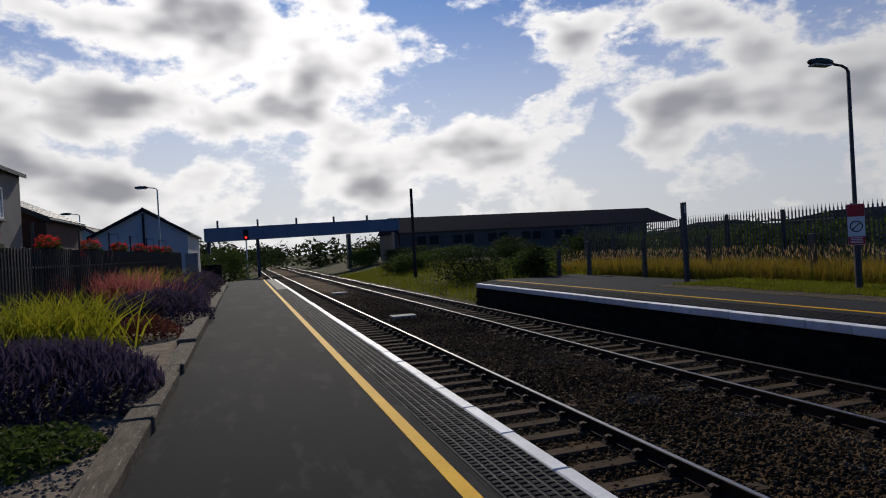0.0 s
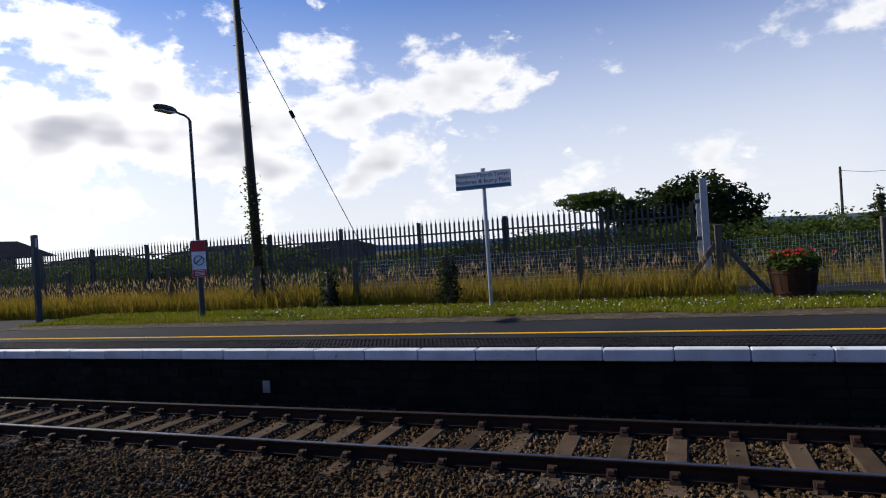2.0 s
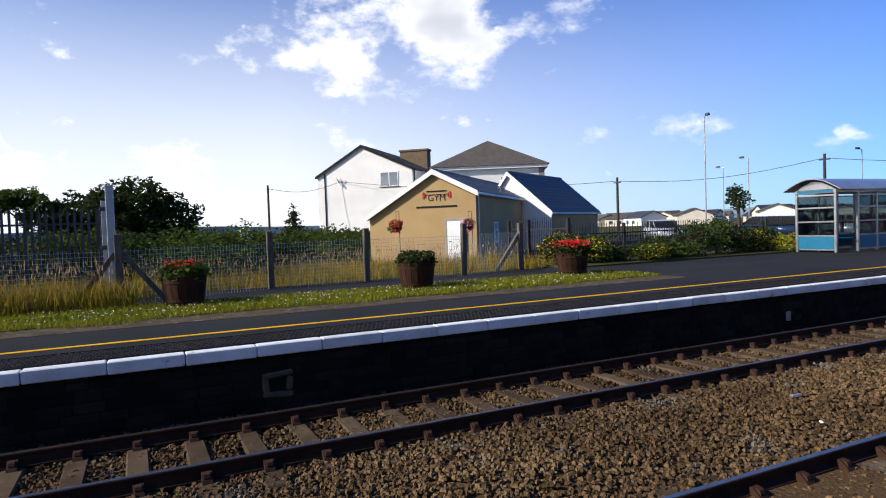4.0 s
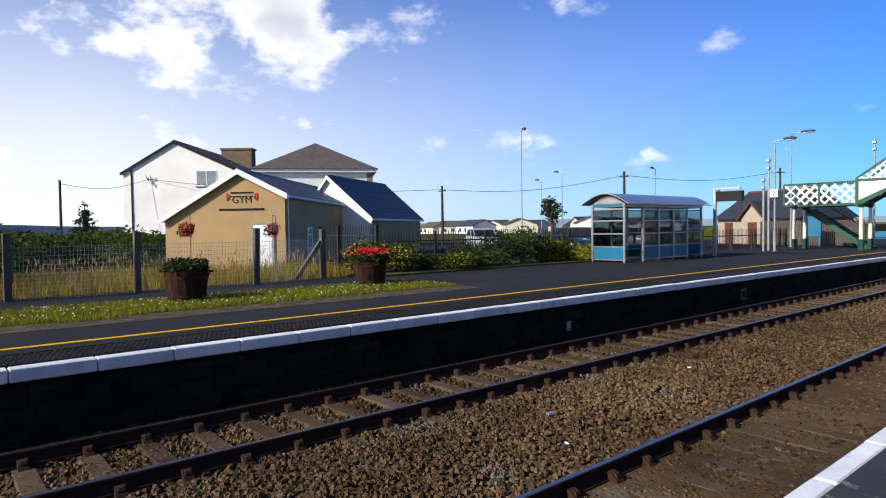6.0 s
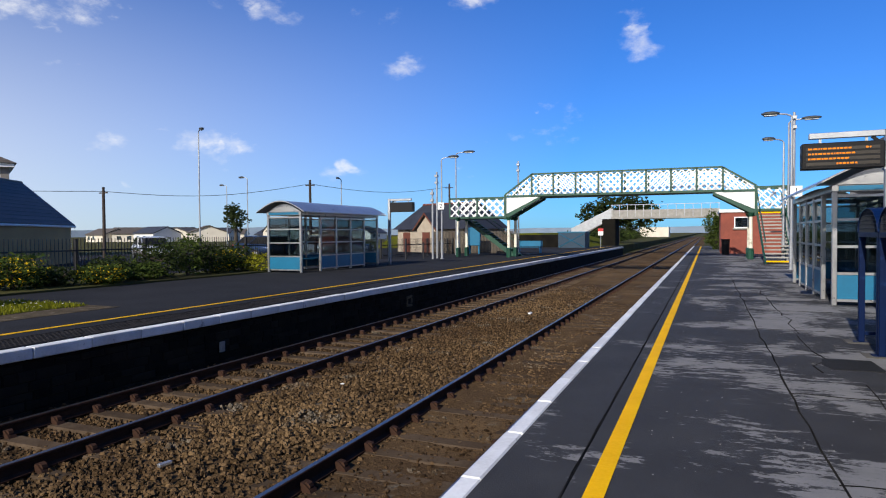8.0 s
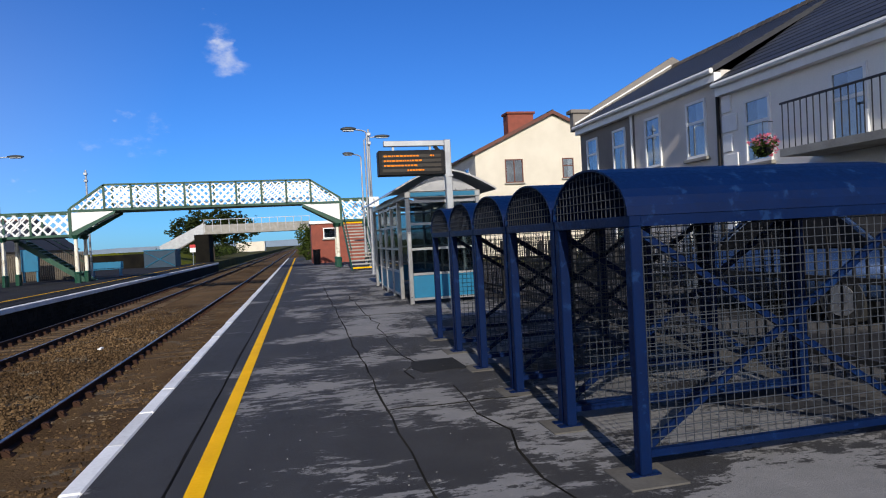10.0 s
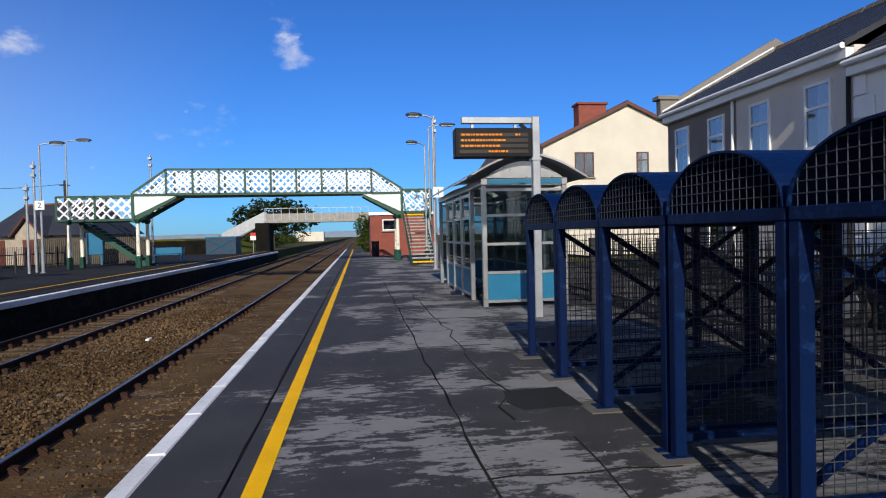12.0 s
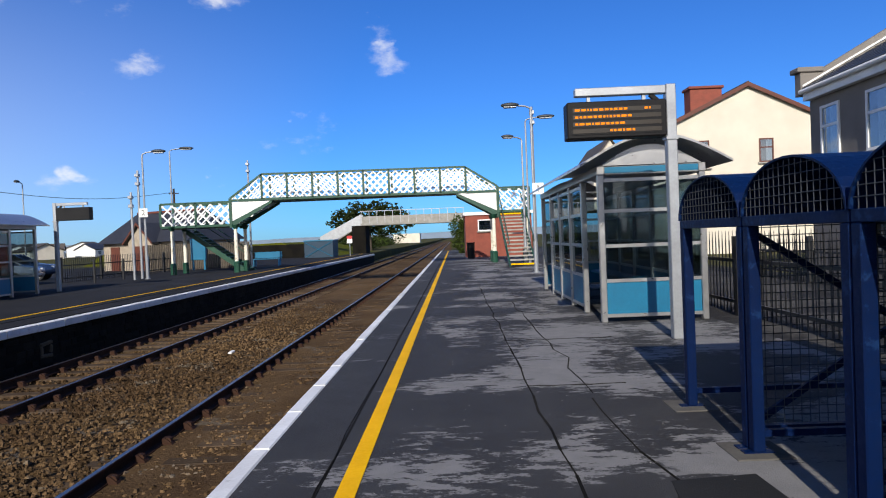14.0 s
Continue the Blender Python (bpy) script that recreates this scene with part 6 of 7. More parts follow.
# ---- far end beyond the platforms ----
def conveyor_bridge():
    c = thing("covered_bridge", "long grey enclosed bridge crossing the tracks on posts", "bridge", pose(0, 90, 0))
    part("body", prism(B(), [(-6, 3.75), (19.5, 4.2), (19.5, 5.85), (-6, 5.5)], "y", 0, 2.4), BRIDGEGREY, c, "grey plated box girder")
    for i in range(13):
        x = -6 + i * 2.1
        part("rib", box(B(), x - 0.05, -0.06, 3.8 + (x + 6) * 0.0176, x + 0.05, -0.001, 5.45 + (x + 6) * 0.0137), BRIDGEGREY, c)
    for x in (-4.4, 0.6, 5.6, 10.6, 15.2):
        part("stub_post", box(B(), x - 0.12, 0.9, 5.45, x + 0.12, 1.2, 6.5), PALISADE, c, "short dark vent post")
    for x in (-5.6, 0.5, 12.5, 19):
        part("pier", box(B(), x - 0.2, 0.4, -1.2, x + 0.2, 2.0, 4.0), PALISADE, c)


conveyor_bridge()


def long_shed():
    s = thing("long_shed", "long dark industrial shed with low grey roof", "shed", pose(0, 90, 0))
    part("wall", box(B(), 19.6, 0.4, -0.5, 60, 14, 3.9), SHEDWALL, s, "dark brick and glass wall")
    bm = B()
    v = [bm.verts.new(p) for p in ((19.3, 0, 3.8), (66.0, 0, 3.8), (66.0, 14.4, 3.8), (19.3, 14.4, 3.8), (19.3, 5.5, 6.2), (64.0, 5.5, 6.3), (64.0, 9, 6.3), (19.3, 9, 6.2))]
    for f in ((0, 1, 5, 4), (1, 2, 6, 5), (2, 3, 7, 6), (3, 0, 4, 7), (4, 5, 6, 7), (3, 2, 1, 0)):
        bm.faces.new([v[i] for i in f])
    part("roof", bm, SHEDROOF, s, "dark sheet roof")
    for i in range(22):
        x = 20.3 + i * 1.8
        part("window_bay", box(B(), x, 0.32, 2.0, x + 1.3, 0.4, 3.2), BLACK if i % 3 else SHEDWALL, s)


long_shed()


def far_sheds():
    for x, y, w, l, h in ((36, 50, 9, 5, 2.6), (42, 40, 10, 6, 2.9), (48, 33, 9, 5, 2.7)):
        t = thing("industrial_shed", "low dark industrial shed beyond the fence", "shed", pose(x, y, -0.2), "sheds beyond the fence")
        gabled(t, w, l, h - 0.6, h - 0.6, w / 2, h, SHEDWALL, SHEDROOF, PALISADE)


far_sheds()


def signal_post():
    t = thing("railway_signal", "railway signal post with red light beside the track", "signal", pose(-1.0, 84, -1.0))
    part("post", bar(B(), (0, 0, 0), (0, 0, 5.6), 0.09, 8), GALV, t)
    hd = part("signal_head", box(B(), -0.3, -0.2, 4.6, 0.3, 0.1, 5.9, 0.03), BLACK, t, "black signal head")
    part("red_lamp", bar(B(), (0, -0.26, 4.95), (0, -0.205, 4.95), 0.14, 12), glowing("signal_red", (1.0, 0.03, 0.02), 3.0), hd, "glowing red aspect")


signal_post()


# ---- flower bed along the near platform ----
def flower_bed():
    tagged(part("ground_bed", box(B(), -6.3, 5.6, -0.5, -2.58, 46.5, 0.06), GRAVEL), "pale gravel flower bed beside the platform", "flower bed", kind="structure")
    rng = random.Random(14)
    vs, fs = [], []
    for _ in range(5200):
        x, y, s = rng.uniform(-4.3, -2.6), 6.0 + 7.5 * rng.random() ** 1.3, rng.uniform(0.012, 0.028)
        n0 = len(vs)
        a = rng.uniform(0, math.tau)
        for u, v, w in ((-1, -0.8, -0.4), (1, -0.7, -0.4), (0.8, 0.9, -0.4), (-0.8, 0.8, -0.4), (0, 0.1, 0.7)):
            vs.append((x + s * (u * math.cos(a) - v * math.sin(a)), y + s * (u * math.sin(a) + v * math.cos(a)), 0.065 + s * w * 0.7))
        fs += [(n0, n0 + 1, n0 + 4), (n0 + 1, n0 + 2, n0 + 4), (n0 + 2, n0 + 3, n0 + 4), (n0 + 3, n0, n0 + 4)]
    tagged(part("gravel_stones", (vs, [], fs), GRAVEL), "loose pale gravel stones in the bed", "gravel", kind="stuff")
    edge = thing("bed_edging", "weathered timber sleepers edging the flower bed", "edging")
    y = 5.6
    k = 0
    lens = (2.6, 2.3, 0.5, 1.9, 0.6, 2.4, 2.6, 2.5, 2.6, 2.4, 2.6, 2.5, 2.6, 2.4, 2.6, 2.5, 2.6)
    while y < 45 and k < len(lens):
        ln = lens[k]
        w = 0.25 if k % 3 else 0.29
        h = 0.13 + (0.05 if k in (6, 7) else 0.0) + rng.uniform(-0.01, 0.02)
        bm = box(B(), -2.36 - w, y, -0.1, -2.36 + rng.uniform(-0.02, 0.03), y + ln - 0.02, h, 0.018)
        part("timber", bm, TIMBER, edge, "grey weathered timber")
        y += ln
        k += 1


flower_bed()


def mound(name, label, x, y, rx, ry, h, mat, n, size, seed, bloom=None, blooms=0, spiky=False, category="plant"):
    """A low plant: leaves over a dome, or a spray of arching blades, with bloom spikes."""
    t = thing(name, label, category, pose(x, y, 0.05))
    rng = random.Random(seed)
    if spiky:
        spots = [(rng.gauss(0, rx * 0.45), rng.gauss(0, ry * 0.45), 0) for _ in range(n)]
        part("blades", blades(rng, spots, h, size, 0.5), mat, t)
    else:
        pts = []
        for _ in range(n):
            a, r = rng.uniform(0, math.tau), math.sqrt(rng.random())
            k = 1 + 0.25 * noise.noise(Vector((math.cos(a) * 2 + seed, math.sin(a) * 2, r)))
            z = h * math.sqrt(max(0, 1 - r * r)) * k * rng.uniform(0.35, 1.0)
            pts.append((rx * r * math.cos(a) * k, ry * r * math.sin(a) * k, max(0.02, z)))
        part("foliage", leaves(rng, pts, size), mat, t)
    if bloom:
        sp = []
        for _ in range(blooms):
            a, r = rng.uniform(0, math.tau), math.sqrt(rng.random())
            z = h * math.sqrt(max(0, 1 - r * r)) * rng.uniform(0.75, 0.98)
            sp.append((rx * r * math.cos(a), ry * r * math.sin(a), z))
        part("blooms", blades(rng, sp, 0.2, 0.024, 0.35, 2), bloom, t, "flower spikes")
    return t


mound("lavender_bush", "large purple lavender bush on the gravel bed", -3.75, 11.9, 1.35, 1.3, 0.62, LEAFPURPLE, 5200, 0.035, 1, LAVENDER, 1500)
mound("groundcover", "low green groundcover plant on the gravel", -3.5, 9.9, 0.85, 0.7, 0.26, LEAF, 3200, 0.035, 2)
mound("groundcover", "pale green leafy plant on the gravel", -3.55, 7.75, 0.55, 0.7, 0.42, LEAF, 2000, 0.035, 3, WHITEPETAL, 60)
mound("lime_grass", "bright yellow-green spiky grass clump", -4.85, 16.6, 1.3, 1.3, 1.0, LEAFLIME, 900, 0.035, 4, spiky=True)
mound("groundcover", "mossy green low plant under the spiky grass", -4.3, 14.8, 1.2, 0.6, 0.3, LEAF, 2200, 0.04, 5)
mound("red_shrub", "dark reddish rounded shrub in the bed", -3.4, 17.6, 0.75, 0.8, 0.5, leafy("leaf_russet", (0.09, 0.025, 0.02), (0.15, 0.045, 0.03)), 2600, 0.035, 6)
mound("lavender_bush", "purple lavender bush beside the platform edge", -3.6, 21.0, 1.3, 1.6, 0.75, LEAFPURPLE, 4200, 0.04, 7, LAVENDER, 900)
mound("red_grass", "red and pink spiky ornamental grass", -4.8, 23.6, 1.3, 1.2, 1.25, leafy("leaf_crimson", (0.3, 0.06, 0.06), (0.5, 0.2, 0.16)), 900, 0.04, 8, spiky=True)
mound("lime_grass", "yellow-green spiky grass behind the red plants", -4.9, 27.0, 1.2, 1.2, 1.25, LEAFLIME, 800, 0.04, 9, spiky=True)
for i in range(5):
    mound("lavender_bush", "dark purple lavender hedge along the platform", -3.6 - 0.2 * (i % 2), 25.0 + i * 3.6, 1.1, 2.0, 0.85, LEAFPURPLE, 3200, 0.045, 20 + i, LAVENDER, 600)


def bed_fence():
    f = palisade("iron_railing", "dark iron railings with hanging baskets beside the bed", (-6.2, 6.0), (-4.6, 40.5), 1.95, 0.15, BLACKIRON, 0.03, False, 0.0)
    fb = thing("board_fence", "dark stained close-boarded wooden fence", "fence", pose(-7.0, 17.0, -0.1, 0, 0, 0))
    first = part("board", box(B(), -0.012, 0, 0, 0.012, 0.168, 2.15, 0.004), DARKWOOD, fb)
    for i in range(1, 150):
        s = i / 150
        again(first, 0.0 + 2.2 * s, i * 0.172, random.uniform(-0.01, 0.01), fb)
    for z in (0.3, 1.8):
        part("rail", bar(B(), (-0.05, 0, z), (2.15, 25.6, z), (0.02, 0.04), square=True), DARKWOOD, fb)


bed_fence()


def hanging_basket(x, y, z, seed, petals=REDPETAL, bracket=True, label="hanging basket of red geraniums on the railings"):
    t = thing("hanging_basket", label, "flower basket", pose(x, y, z), "hanging flower baskets")
    bm = bmesh.new()
    bmesh.ops.create_uvsphere(bm, u_segments=14, v_segments=8, radius=0.2)
    bmesh.ops.delete(bm, geom=[v for v in bm.verts if v.co.z > 0.03], context="VERTS")
    part("basket", bm, BLACK, t, "black basket")
    rng = random.Random(seed)
    part("foliage", leaves(rng, clumps(rng, 380, [(0, 0, 0.08, 0.26, 0.26, 0.16), (0.1, 0.1, -0.05, 0.2, 0.2, 0.16)]), 0.04), LEAF, t)
    part("flowers", leaves(rng, clumps(rng, 260, [(0, 0, 0.14, 0.28, 0.28, 0.15), (-0.12, 0.0, -0.05, 0.2, 0.2, 0.18)]), 0.04), petals, t, "bright flowers")
    part("bracket", bar(bar(B(), (0, 0, 0.02), (0, 0, 0.55), 0.008, 5), (0, 0, 0.55), (-0.25, 0, 0.55), 0.012, 5), BLACKIRON, t)


for i, (x, y) in enumerate(((-6.1, 14.5), (-5.95, 17.6), (-5.8, 21.0), (-5.6, 24.4), (-5.45, 27.8), (-5.3, 31), (-5.15, 34.2), (-5.0, 37.2))):
    hanging_basket(x, y, 2.0, 40 + i)
    pp = part("basket_post", bar(B(), (0, 0, 0), (0, 0, 2.6), 0.03, 8), BLACKIRON)
    pp.location = (x - 0.28, y, 0)
    tagged(pp, "slim black post carrying a flower basket", "post", "basket posts")
for i, (x, y, z, pt) in enumerate(((20.2, -5.9, 1.5, REDPETAL), (20.3, -8.9, 1.45, PINKPETAL), (21.5, -0.8, 1.35, WHITEPETAL))):
    hanging_basket(x, y, z, 70 + i, pt, label="hanging basket of flowers on a slim post by the gym")
    pp = part("basket_post", bar(B(), (0, 0, 0), (0, 0, z + 0.65), 0.013, 8), BLACKIRON)
    pp.location = (x - 0.28, y, -0.12)
    tagged(pp, "slim dark post carrying a flower basket", "post", "basket posts")
hanging_basket(-10.6, -13.2, 2.9, 81, PINKPETAL, label="hanging basket of pink flowers on the terrace")


def cabinets():
    for x, y, w, h, mat, lab in ((-4.2, 42.2, 0.65, 1.85, CONCRETE, "pale grey equipment cabinet at the bed's end"), (-3.4, 46.8, 1.2, 1.1, WALL_DARK, "dark low cabinet near the platform ramp")):
        c = thing("equipment_cabinet", lab, "cabinet", pose(x, y, 0.03))
        part("body", box(B(), -w / 2, -0.3, 0, w / 2, 0.3, h, 0.01), mat, c)
        part("lid", box(B(), -w / 2 - 0.03, -0.33, h, w / 2 + 0.03, 0.33, h + 0.05, 0.01), mat, c)
        part("door", box(B(), -w / 2 + 0.03, -0.312, 0.08, w / 2 - 0.03, -0.301, h - 0.06), mat, c)


cabinets()


def left_houses():
    h = thing("white_gabled_house", "white gabled building with dark roof behind the bed", "house", pose(-10.6, 49.0, 0))
    # white render greyed: the shade on the gable is in its colour
    gabled(h, 5.7, 12, 3.3, 3.4, 3.1, 4.95, material("grey_white_render", (0.42, 0.43, 0.44), (0.34, 0.35, 0.36), 0.9, scale=0.7), BROWNROOF, BLACK)
    part("downpipe", bar(B(), (3.1, -0.06, 0), (3.1, -0.06, 4.7), 0.07, 8), BLACK, h)
    b = thing("brown_house", "small brown-roofed house behind the fence", "house", pose(-14.6, 56, 0))
    gabled(b, 4.5, 8, 2.9, 2.9, 2.2, 4.3, CREAMWALL, BROWNROOF, BROWNDOOR)
    g = thing("grey_house", "grey rendered house with white window", "house", pose(-13.6, 27.5, 0))
    part("wall", box(B(), 0, 0, -0.3, 3.85, 5.6, 5.2), GREYWALL, g)
    part("roof", prism(B(), [(-0.3, 6.4), (4.05, 5.15), (4.05, 5.3), (-0.3, 6.55)], "y", -0.2, 5.8), SLATE, g)
    window("window", g, 1.0, 1.15, pose(3.2, 0, 3.4, 0, 0, 180), WHITE, 3)
    window("window", g, 1.0, 1.15, pose(3.85, 3.0, 3.4, 0, 0, -90), WHITE, 3)
    e = thing("brick_house", "brick house with shade-darkened walls beyond the grey one", "house", pose(-12.6, 34.2, 0))
    # red brick made darker, with the wall's shade put into the colour
    gabled(e, 3.4, 6, 3.6, 3.6, 0.6, 4.9, material("dark_brick", (0.09, 0.04, 0.03), (0.06, 0.028, 0.022), 0.9), SLATE, PALISADE)


left_houses()


# ---- car park side ----
def car(m, paint, label):
    c = thing("car", label, "car", m, "parked cars")
    side = [(-2.0, 0.32), (2.0, 0.32), (2.08, 0.55), (2.0, 0.78), (1.0, 0.92), (-1.75, 0.96), (-2.05, 0.8)]
    bm = prism(B(), side, "y", -0.85, 0.85)
    bmesh.ops.bevel(bm, geom=list(bm.edges), offset=0.06, segments=2, affect="EDGES")
    body = part("body", bm, paint, c, "painted body", True)
    cab = [(-1.8, 0.93), (1.05, 0.9), (0.3, 1.38), (-1.2, 1.42)]
    bm = prism(B(), cab, "y", -0.72, 0.72)
    bmesh.ops.bevel(bm, geom=list(bm.edges), offset=0.05, segments=2, affect="EDGES")
    part("glasshouse", bm, BLACK, c, "dark windows")
    part("roof", prism(B(), [(-1.25, 1.41), (0.32, 1.37), (0.25, 1.43), (-1.15, 1.47)], "y", -0.7, 0.7), paint, c)
    for s in (-1, 1):
        for x0, x1 in ((0.3, 1.05), (-0.45, -0.4), (-1.2, -1.8)):
            part("pillar", bar(B(), (x0, s * 0.725, 1.4), (x1, s * 0.76, 0.93), (0.03, 0.02), square=True), paint, c)
        for x in (-1.3, 1.3):
            w = part("wheel", bar(B(), (x, s * 0.68, 0.31), (x, s * 0.87, 0.31), 0.31, 20), RUBBER, c, "black tyre")
            part("rim", bar(B(), (x, s * 0.85, 0.31), (x, s * 0.885, 0.31), 0.2, 14), ALU, w)
        part("headlight", box(B(), 1.9, s * 0.6 - 0.15, 0.6, 2.06, s * 0.6 + 0.15, 0.75, 0.02), WHITE, c)
        part("tail_light", box(B(), -2.07, s * 0.65 - 0.12, 0.6, -1.95, s * 0.65 + 0.12, 0.85, 0.02), RED, c)
    part("number_plate", box(B(), 2.05, -0.25, 0.42, 2.1, 0.25, 0.52), WHITE, c)


car(pose(31.5, -30.0, -0.05, 0, 0, 150), CARPAINT, "silver hatchback parked behind the railings")
car(pose(24.0, -33.0, -0.05, 0, 0, 200), CARBLUE, "dark blue car parked behind the shelter")
car(pose(20.5, -33.6, -0.05, 0, 0, 195), CARPAINT, "silver car parked beyond the shelter")
car(pose(22.5, -38.0, -0.05, 0, 0, 200), CARBLUE, "dark blue car parked by the station hut")
car(pose(27.5, -36.0, -0.05, 0, 0, 190), CARBLUE, "dark car parked in the car park")
car(pose(-9.8, -1.5, -0.06, 0, 0, 90), CARBLUE, "dark blue car parked in the street")
car(pose(-8.2, -9.6, -0.004, 0, 0, -84), CARBLUE, "dark blue car parked behind the cycle shelters")
car(pose(-9.8, 21.5, -0.06, 0, 0, 90), CARPAINT, "silver car parked behind the fence")


def far_railings():
    palisade("iron_railing", "black iron railings beside the gym", (17.3, -11.4), (21.6, -11.6), 1.75, 0.13, BLACKIRON, 0.03)
    palisade("iron_railing", "black iron railings along the car park", (18.2, -12.0), (18.2, -32.0), 1.5, 0.13, BLACKIRON, 0.028, False)
    palisade("iron_railing", "black iron railings near the footbridge", (17.0, -33.5), (16.0, -42.5), 1.3, 0.14, BLACKIRON, 0.028, False)
    palisade("iron_railing", "black iron railings behind the cycle shelters", (-5.3, 4.5), (-5.3, -25.5), 1.35, 0.13, BLACKIRON, 0.028, True)
    palisade("iron_railing", "black iron railings outside the terrace", (-9.3, -3.5), (-9.3, -24), 1.2, 0.15, BLACKIRON, 0.03, True)
    palisade("timber_screen", "pale timber screen fence behind the footbridge", (18.5, -44.5), (12.2, -44.9), 1.75, 0.11, POSTWOOD, 0.1, False)


far_railings()


def far_beds():
    rng = random.Random(77)
    tagged(part("ground_bed", box(B(), 15.0, -21.0, -0.3, 17.4, -9.7, 0.05), EARTH), "planted bed with a low kerb by the railings", "flower bed", kind="structure")
    for i in range(11):
        y = -10.3 - i * 1.0
        h = rng.uniform(0.5, 1.15) + (0.4 if i in (6, 7) else 0) - (0.35 if i in (3, 4, 5) else 0)
        lobes = [(rng.uniform(-0.3, 0.3), rng.uniform(-0.3, 0.3), h * 0.55, rng.uniform(0.5, 0.75), rng.uniform(0.5, 0.8), h * 0.5) for _ in range(3)]
        yellow = i in (0, 1, 3, 9)
        b = bush("flowering_shrub", "green shrub with yellow flowers in the bed" if yellow else "leafy green shrub in the bed", 16.0 + rng.uniform(-0.5, 0.6), y, lobes, LEAF if i % 2 else LEAFDARK, 1300, 0.06, z=0.03, seed=200 + i)
        if yellow:
            part("flowers", leaves(rng, clumps(rng, 330, lobes), 0.045), YELPETAL, b, "yellow flowers")
    bush("flowering_shrub", "bright yellow-green low shrub by the shelter", 15.5, -20.3, [(0, 0, 0.3, 0.55, 0.5, 0.35)], LEAFLIME, 900, 0.05, z=0.03, seed=230)


far_beds()


def platform_items():
    b = thing("platform_bench", "teal metal bench under the far footbridge", "bench", pose(11.2, -45.5, 0))
    part("seat", box(B(), -0.9, -0.25, 0.42, 0.9, 0.25, 0.47, 0.01), TEAL, b)
    part("backrest", box(B(), -0.9, -0.3, 0.5, 0.9, -0.25, 0.9, 0.01), TEAL, b)
    for x in (-0.8, 0.8):
        part("leg", box(B(), x - 0.03, -0.25, 0, x + 0.03, 0.25, 0.42), TEAL, b)
    n = thing("teal_kiosk", "teal timetable kiosk beneath the footbridge landing", "kiosk", pose(14.6, -43.0, 0))
    part("panel", box(B(), -0.45, -0.1, 0.6, 0.45, 0.1, 1.9, 0.02), TEAL, n)
    for x in (-0.35, 0.35):
        part("leg", box(B(), x - 0.05, -0.05, 0, x + 0.05, 0.05, 0.6), TEAL, n)
    s = thing("cycle_store", "low blue mesh cycle store on the far platform", "cycle store", pose(11.3, -61.5, 0))
    part("frame", box(B(), -1.3, -2.5, 0, 1.3, 0, 1.5, 0.02), material("teal_blue_sheet", (0.006, 0.035, 0.07), (0.004, 0.025, 0.05), 0.6), s)
    part("top_rail", box(B(), -1.35, -2.55, 1.5, 1.35, 0.05, 1.6), TEAL, s)
    for a, c in (((-1.2, 0.1), (1.2, 1.4)), ((-1.2, 1.4), (1.2, 0.1))):
        part("brace", bar(B(), (a[0], 0.03, a[1]), (c[0], 0.03, c[1]), 0.03, 5), TEAL, s)
    for i, (x, y) in enumerate(((14.8, -32.2), (14.8, -34.6), (15.0, -37.5), (15.6, -29.6))):
        p = part("bollard", bar(B(), (0, 0, 0), (0, 0, 1.0), 0.05, 10), BLACKIRON)
        p.location = (x, y, -0.01)
        tagged(p, "slim black bollard on the platform", "bollard", "bollards")
    ob = thing("litter_bin", "black litter bin by the near steps", "bin", pose(-1.9, -44.2, 0))
    part("body", bar(B(), (0, 0, 0), (0, 0, 0.95), 0.22, 16, 0.25), BLACK, ob)
    part("rim", bar(B(), (0, 0, 0.95), (0, 0, 1.0), 0.27, 16), BLACK, ob)
    for x, y in ((0.3 - 2.9, -60), (8.9, -64)):
        sg = thing("warning_sign", "small red and white sign on a post at the platform end", "sign", pose(x, y, 0))
        part("post", bar(B(), (0, 0, 0), (0, 0, 1.9), 0.035, 8), GALV, sg)
        part("plate", box(B(), -0.25, 0.04, 1.2, 0.25, 0.06, 1.9), WHITE, sg)
        part("header", box(B(), -0.25, 0.061, 1.6, 0.25, 0.066, 1.9), RED, sg)
    rng = random.Random(9)
    for x, y, z, s, mat, lab in ((4.06, -18.7, -0.98, 0.09, WHITE, "scrap of white litter on the ballast"), (4.4, -5.2, -0.97, 0.07, ALU, "crushed pale blue can on the ballast"), (4.6, -9.0, -0.98, 0.035, WHITE, "small white stone on the ballast"), (3.6, -4.5, -0.98, 0.03, WHITE, "small white stone on the ballast")):
        o = part("litter", box(B(), -s, -s * 0.5, 0, s, s * 0.5, s * 0.6, s * 0.15), mat)
        o.matrix_basis = pose(x, y, z, 8, 5, rng.uniform(0, 180))
        tagged(o, lab, "litter")
    for y in (27.1, 43.3):
        o = part("cable_cover", box(B(), -0.45, -0.35, -0.12, 0.45, 0.35, 0.0, 0.015), CONCRETE)
        o.location = (4.05, y, -0.92)
        tagged(o, "flat pale concrete slab between the tracks", "slab", "track slabs")


platform_items()


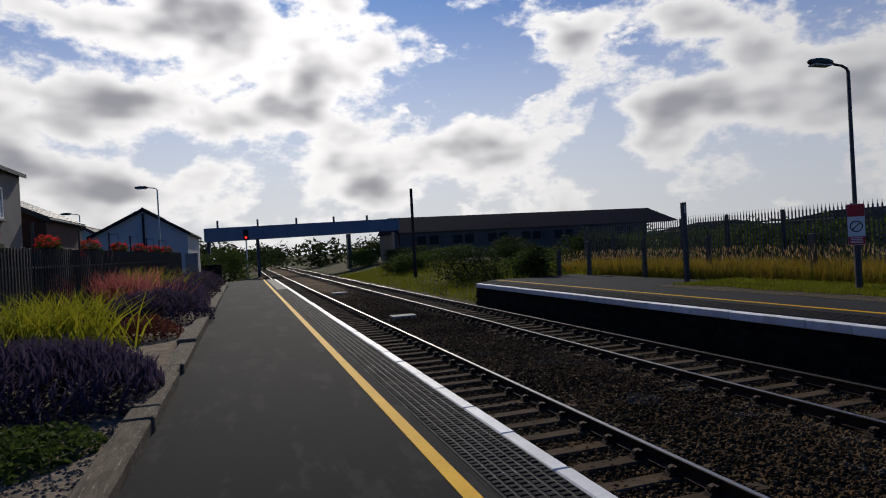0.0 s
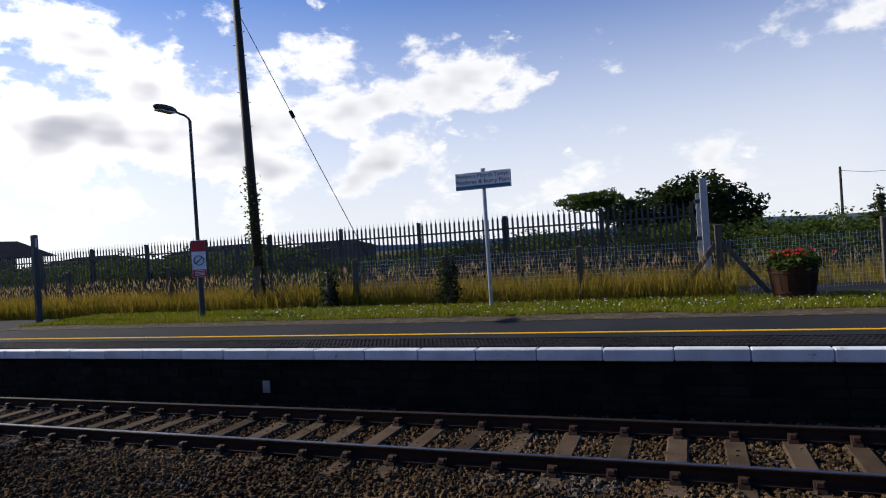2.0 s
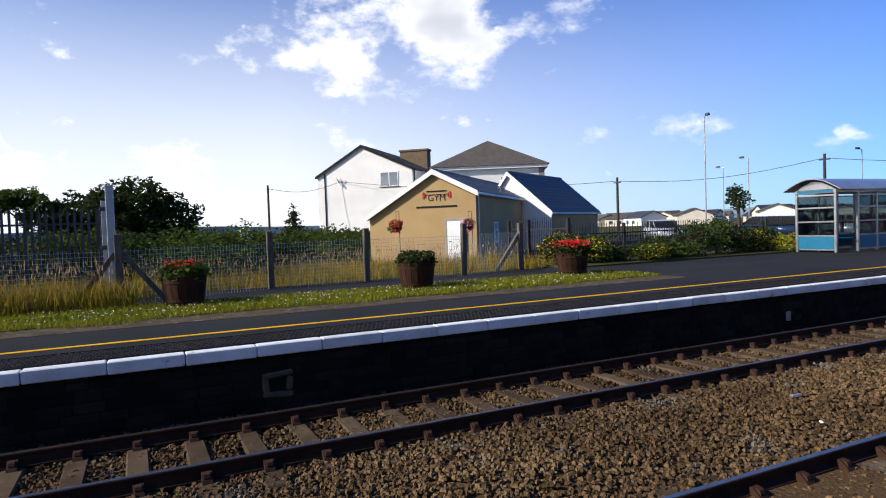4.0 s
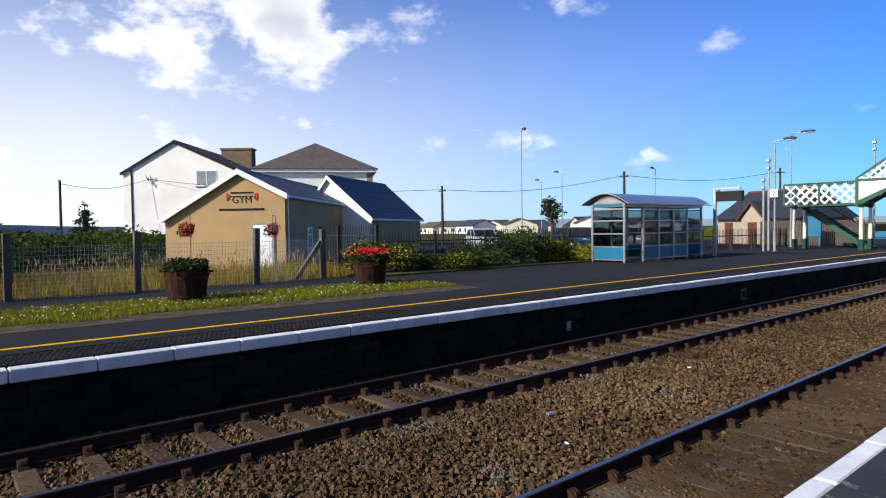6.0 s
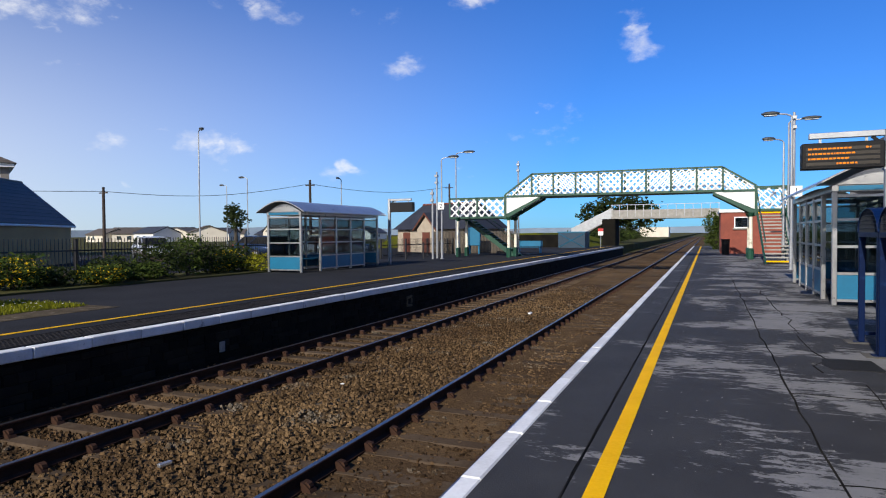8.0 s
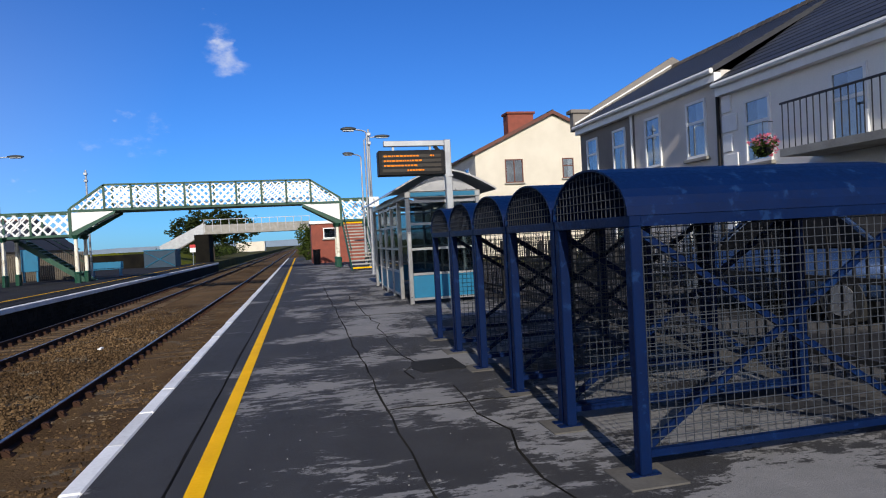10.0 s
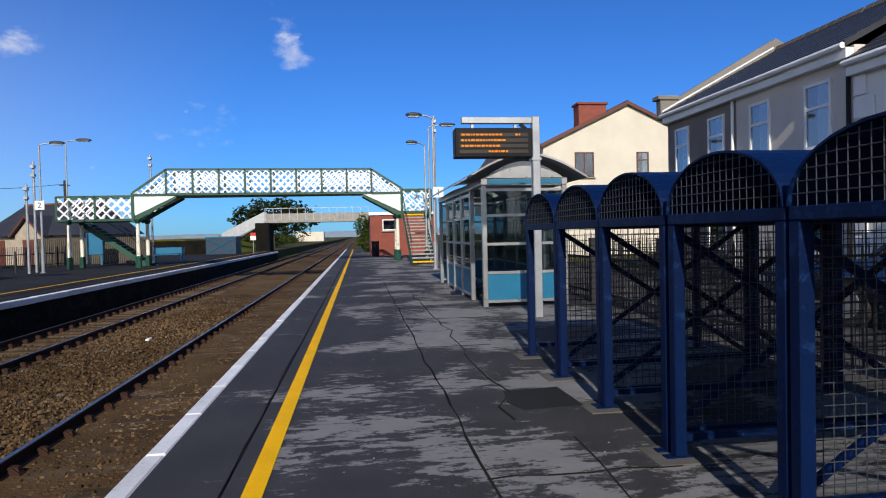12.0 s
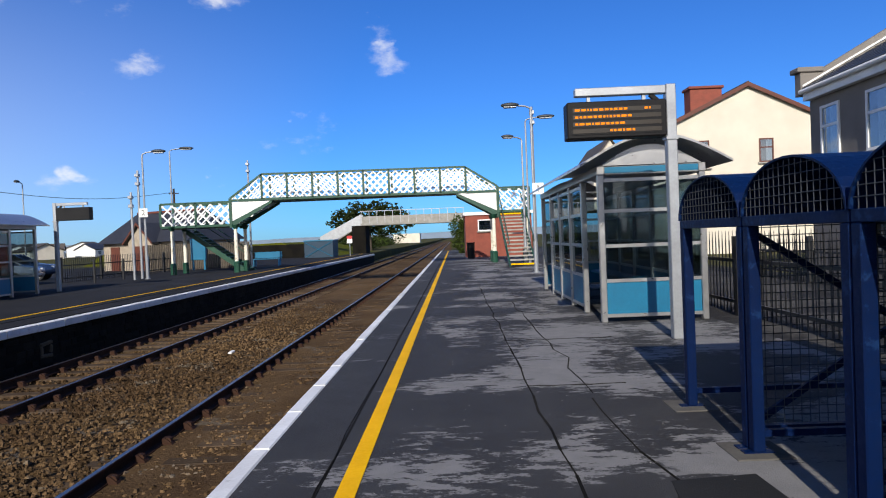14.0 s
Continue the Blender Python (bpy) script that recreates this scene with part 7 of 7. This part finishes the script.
# ---- distance ----
def distance():
    rng = random.Random(55)
    for i in range(34):
        a = radians(rng.uniform(118, 158))
        d = rng.uniform(170, 260)
        x, y = d * math.sin(a), d * math.cos(a)
        h = thing("distant_house", "small distant house with dark pitched roof", "house", pose(x, y, -0.5, 0, 0, rng.uniform(0, 180)), "distant houses")
        w, l, e = rng.uniform(6, 9), rng.uniform(7, 11), rng.uniform(2.0, 3.2)
        part("wall", prism(B(), [(-w / 2, 0), (w / 2, 0), (w / 2, e), (0, e + 1.6), (-w / 2, e)], "y", 0, l), CREAMWALL if i % 3 else WHITEWALL, h)
        for s in (-1, 1):
            part("roof", prism(B(), [(0, e + 1.62), (s * (w / 2 + 0.3), e - 0.1), (s * (w / 2 + 0.3), e + 0.1), (0, e + 1.85)], "y", -0.3, l + 0.3), BROWNROOF if i % 2 else SLATE, h)
        for y0 in (1.2, 3.8):
            part("window", box(B(), w / 2 + 0.001, y0, 1.0, w / 2 + 0.05, y0 + 1.1, 2.0), WINDOW, h)
    for i in range(26):
        a = radians(rng.uniform(-12, 30))
        d = rng.uniform(110, 210)
        bush("distant_trees", "dark distant tree clump past the covered bridge", d * math.sin(a) + 8, d * math.cos(a), [(rng.uniform(-4, 4), rng.uniform(-3, 3), 2.0, rng.uniform(3, 5), rng.uniform(3, 5), rng.uniform(2, 3.6)) for _ in range(3)], LEAFDARK, 1100, 0.4, z=-0.6, seed=300 + i, stems=False)
    for i in range(22):
        y = -95 - i * 5.5
        for s in (-1, 1):
            x = 4 + s * (9 + rng.uniform(0, 6) + i * 0.25)
            bush("lineside_bush", "green bushes beside the line beyond the bridge", x, y, [(rng.uniform(-1, 1), rng.uniform(-2, 2), 1.2, 2, 2.4, rng.uniform(1.0, 2.0)) for _ in range(2)], LEAF if i % 2 else LEAFDARK, 800, 0.2, z=-0.5, seed=400 + i * 2 + s, stems=False)
    tree("broad_tree", "broad dark tree behind the far footbridge", 11.5, -98.0, 4.0, [(0, 0, 5.2, 3.6, 2.5, 2.4), (3, 0, 4.2, 2.8, 2, 2.2), (-3, 0, 4.4, 2.8, 2, 2.2)], LEAFDARK, 5200, 0.28, (0, 0), -0.4, 7)
    bush("ivy_hedge", "bright green rounded hedge beside the near platform", -1.6, -58.5, [(0, 0, 1.2, 0.9, 1.5, 1.2), (0.2, 0, 2.3, 0.8, 1.2, 0.9)], LEAF, 3000, 0.1, z=-0.02, seed=8)
    bush("ivy_hedge", "green bush near the covered bridge", -3.2, 66, [(0, 0, 1.5, 1.8, 1.5, 1.8), (1.2, 0, 1.0, 1.4, 1.2, 1.2)], LEAF, 2600, 0.14, z=-0.6, seed=12)
    tree("small_tree", "small dark garden tree in the distance", 33.5, -40.0, 2.6, [(0, 0, 3.0, 0.8, 0.8, 0.9), (0.3, 0.2, 3.6, 0.5, 0.5, 0.5)], LEAFDARK, 900, 0.13, (0, 0), -0.1, 13)
    # hills as an upright sheet; the distance haze is painted in as pale blue
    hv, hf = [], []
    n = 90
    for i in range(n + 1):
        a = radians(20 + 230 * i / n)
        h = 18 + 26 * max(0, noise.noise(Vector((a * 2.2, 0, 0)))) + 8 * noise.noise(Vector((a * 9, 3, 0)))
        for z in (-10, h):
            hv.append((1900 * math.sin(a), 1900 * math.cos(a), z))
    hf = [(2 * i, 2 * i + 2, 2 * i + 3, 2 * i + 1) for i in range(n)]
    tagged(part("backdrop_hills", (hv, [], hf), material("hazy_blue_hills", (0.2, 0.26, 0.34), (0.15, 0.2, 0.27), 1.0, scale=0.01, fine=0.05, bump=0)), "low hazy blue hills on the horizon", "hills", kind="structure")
    hs = part("distant_terrace", box(B(), -5, 0, -0.5, 5, 8, 4), CREAMWALL)
    hs.location = (17.0, -250, -0.6)
    tagged(hs, "pale distant house beyond the bridge", "house")


distance()
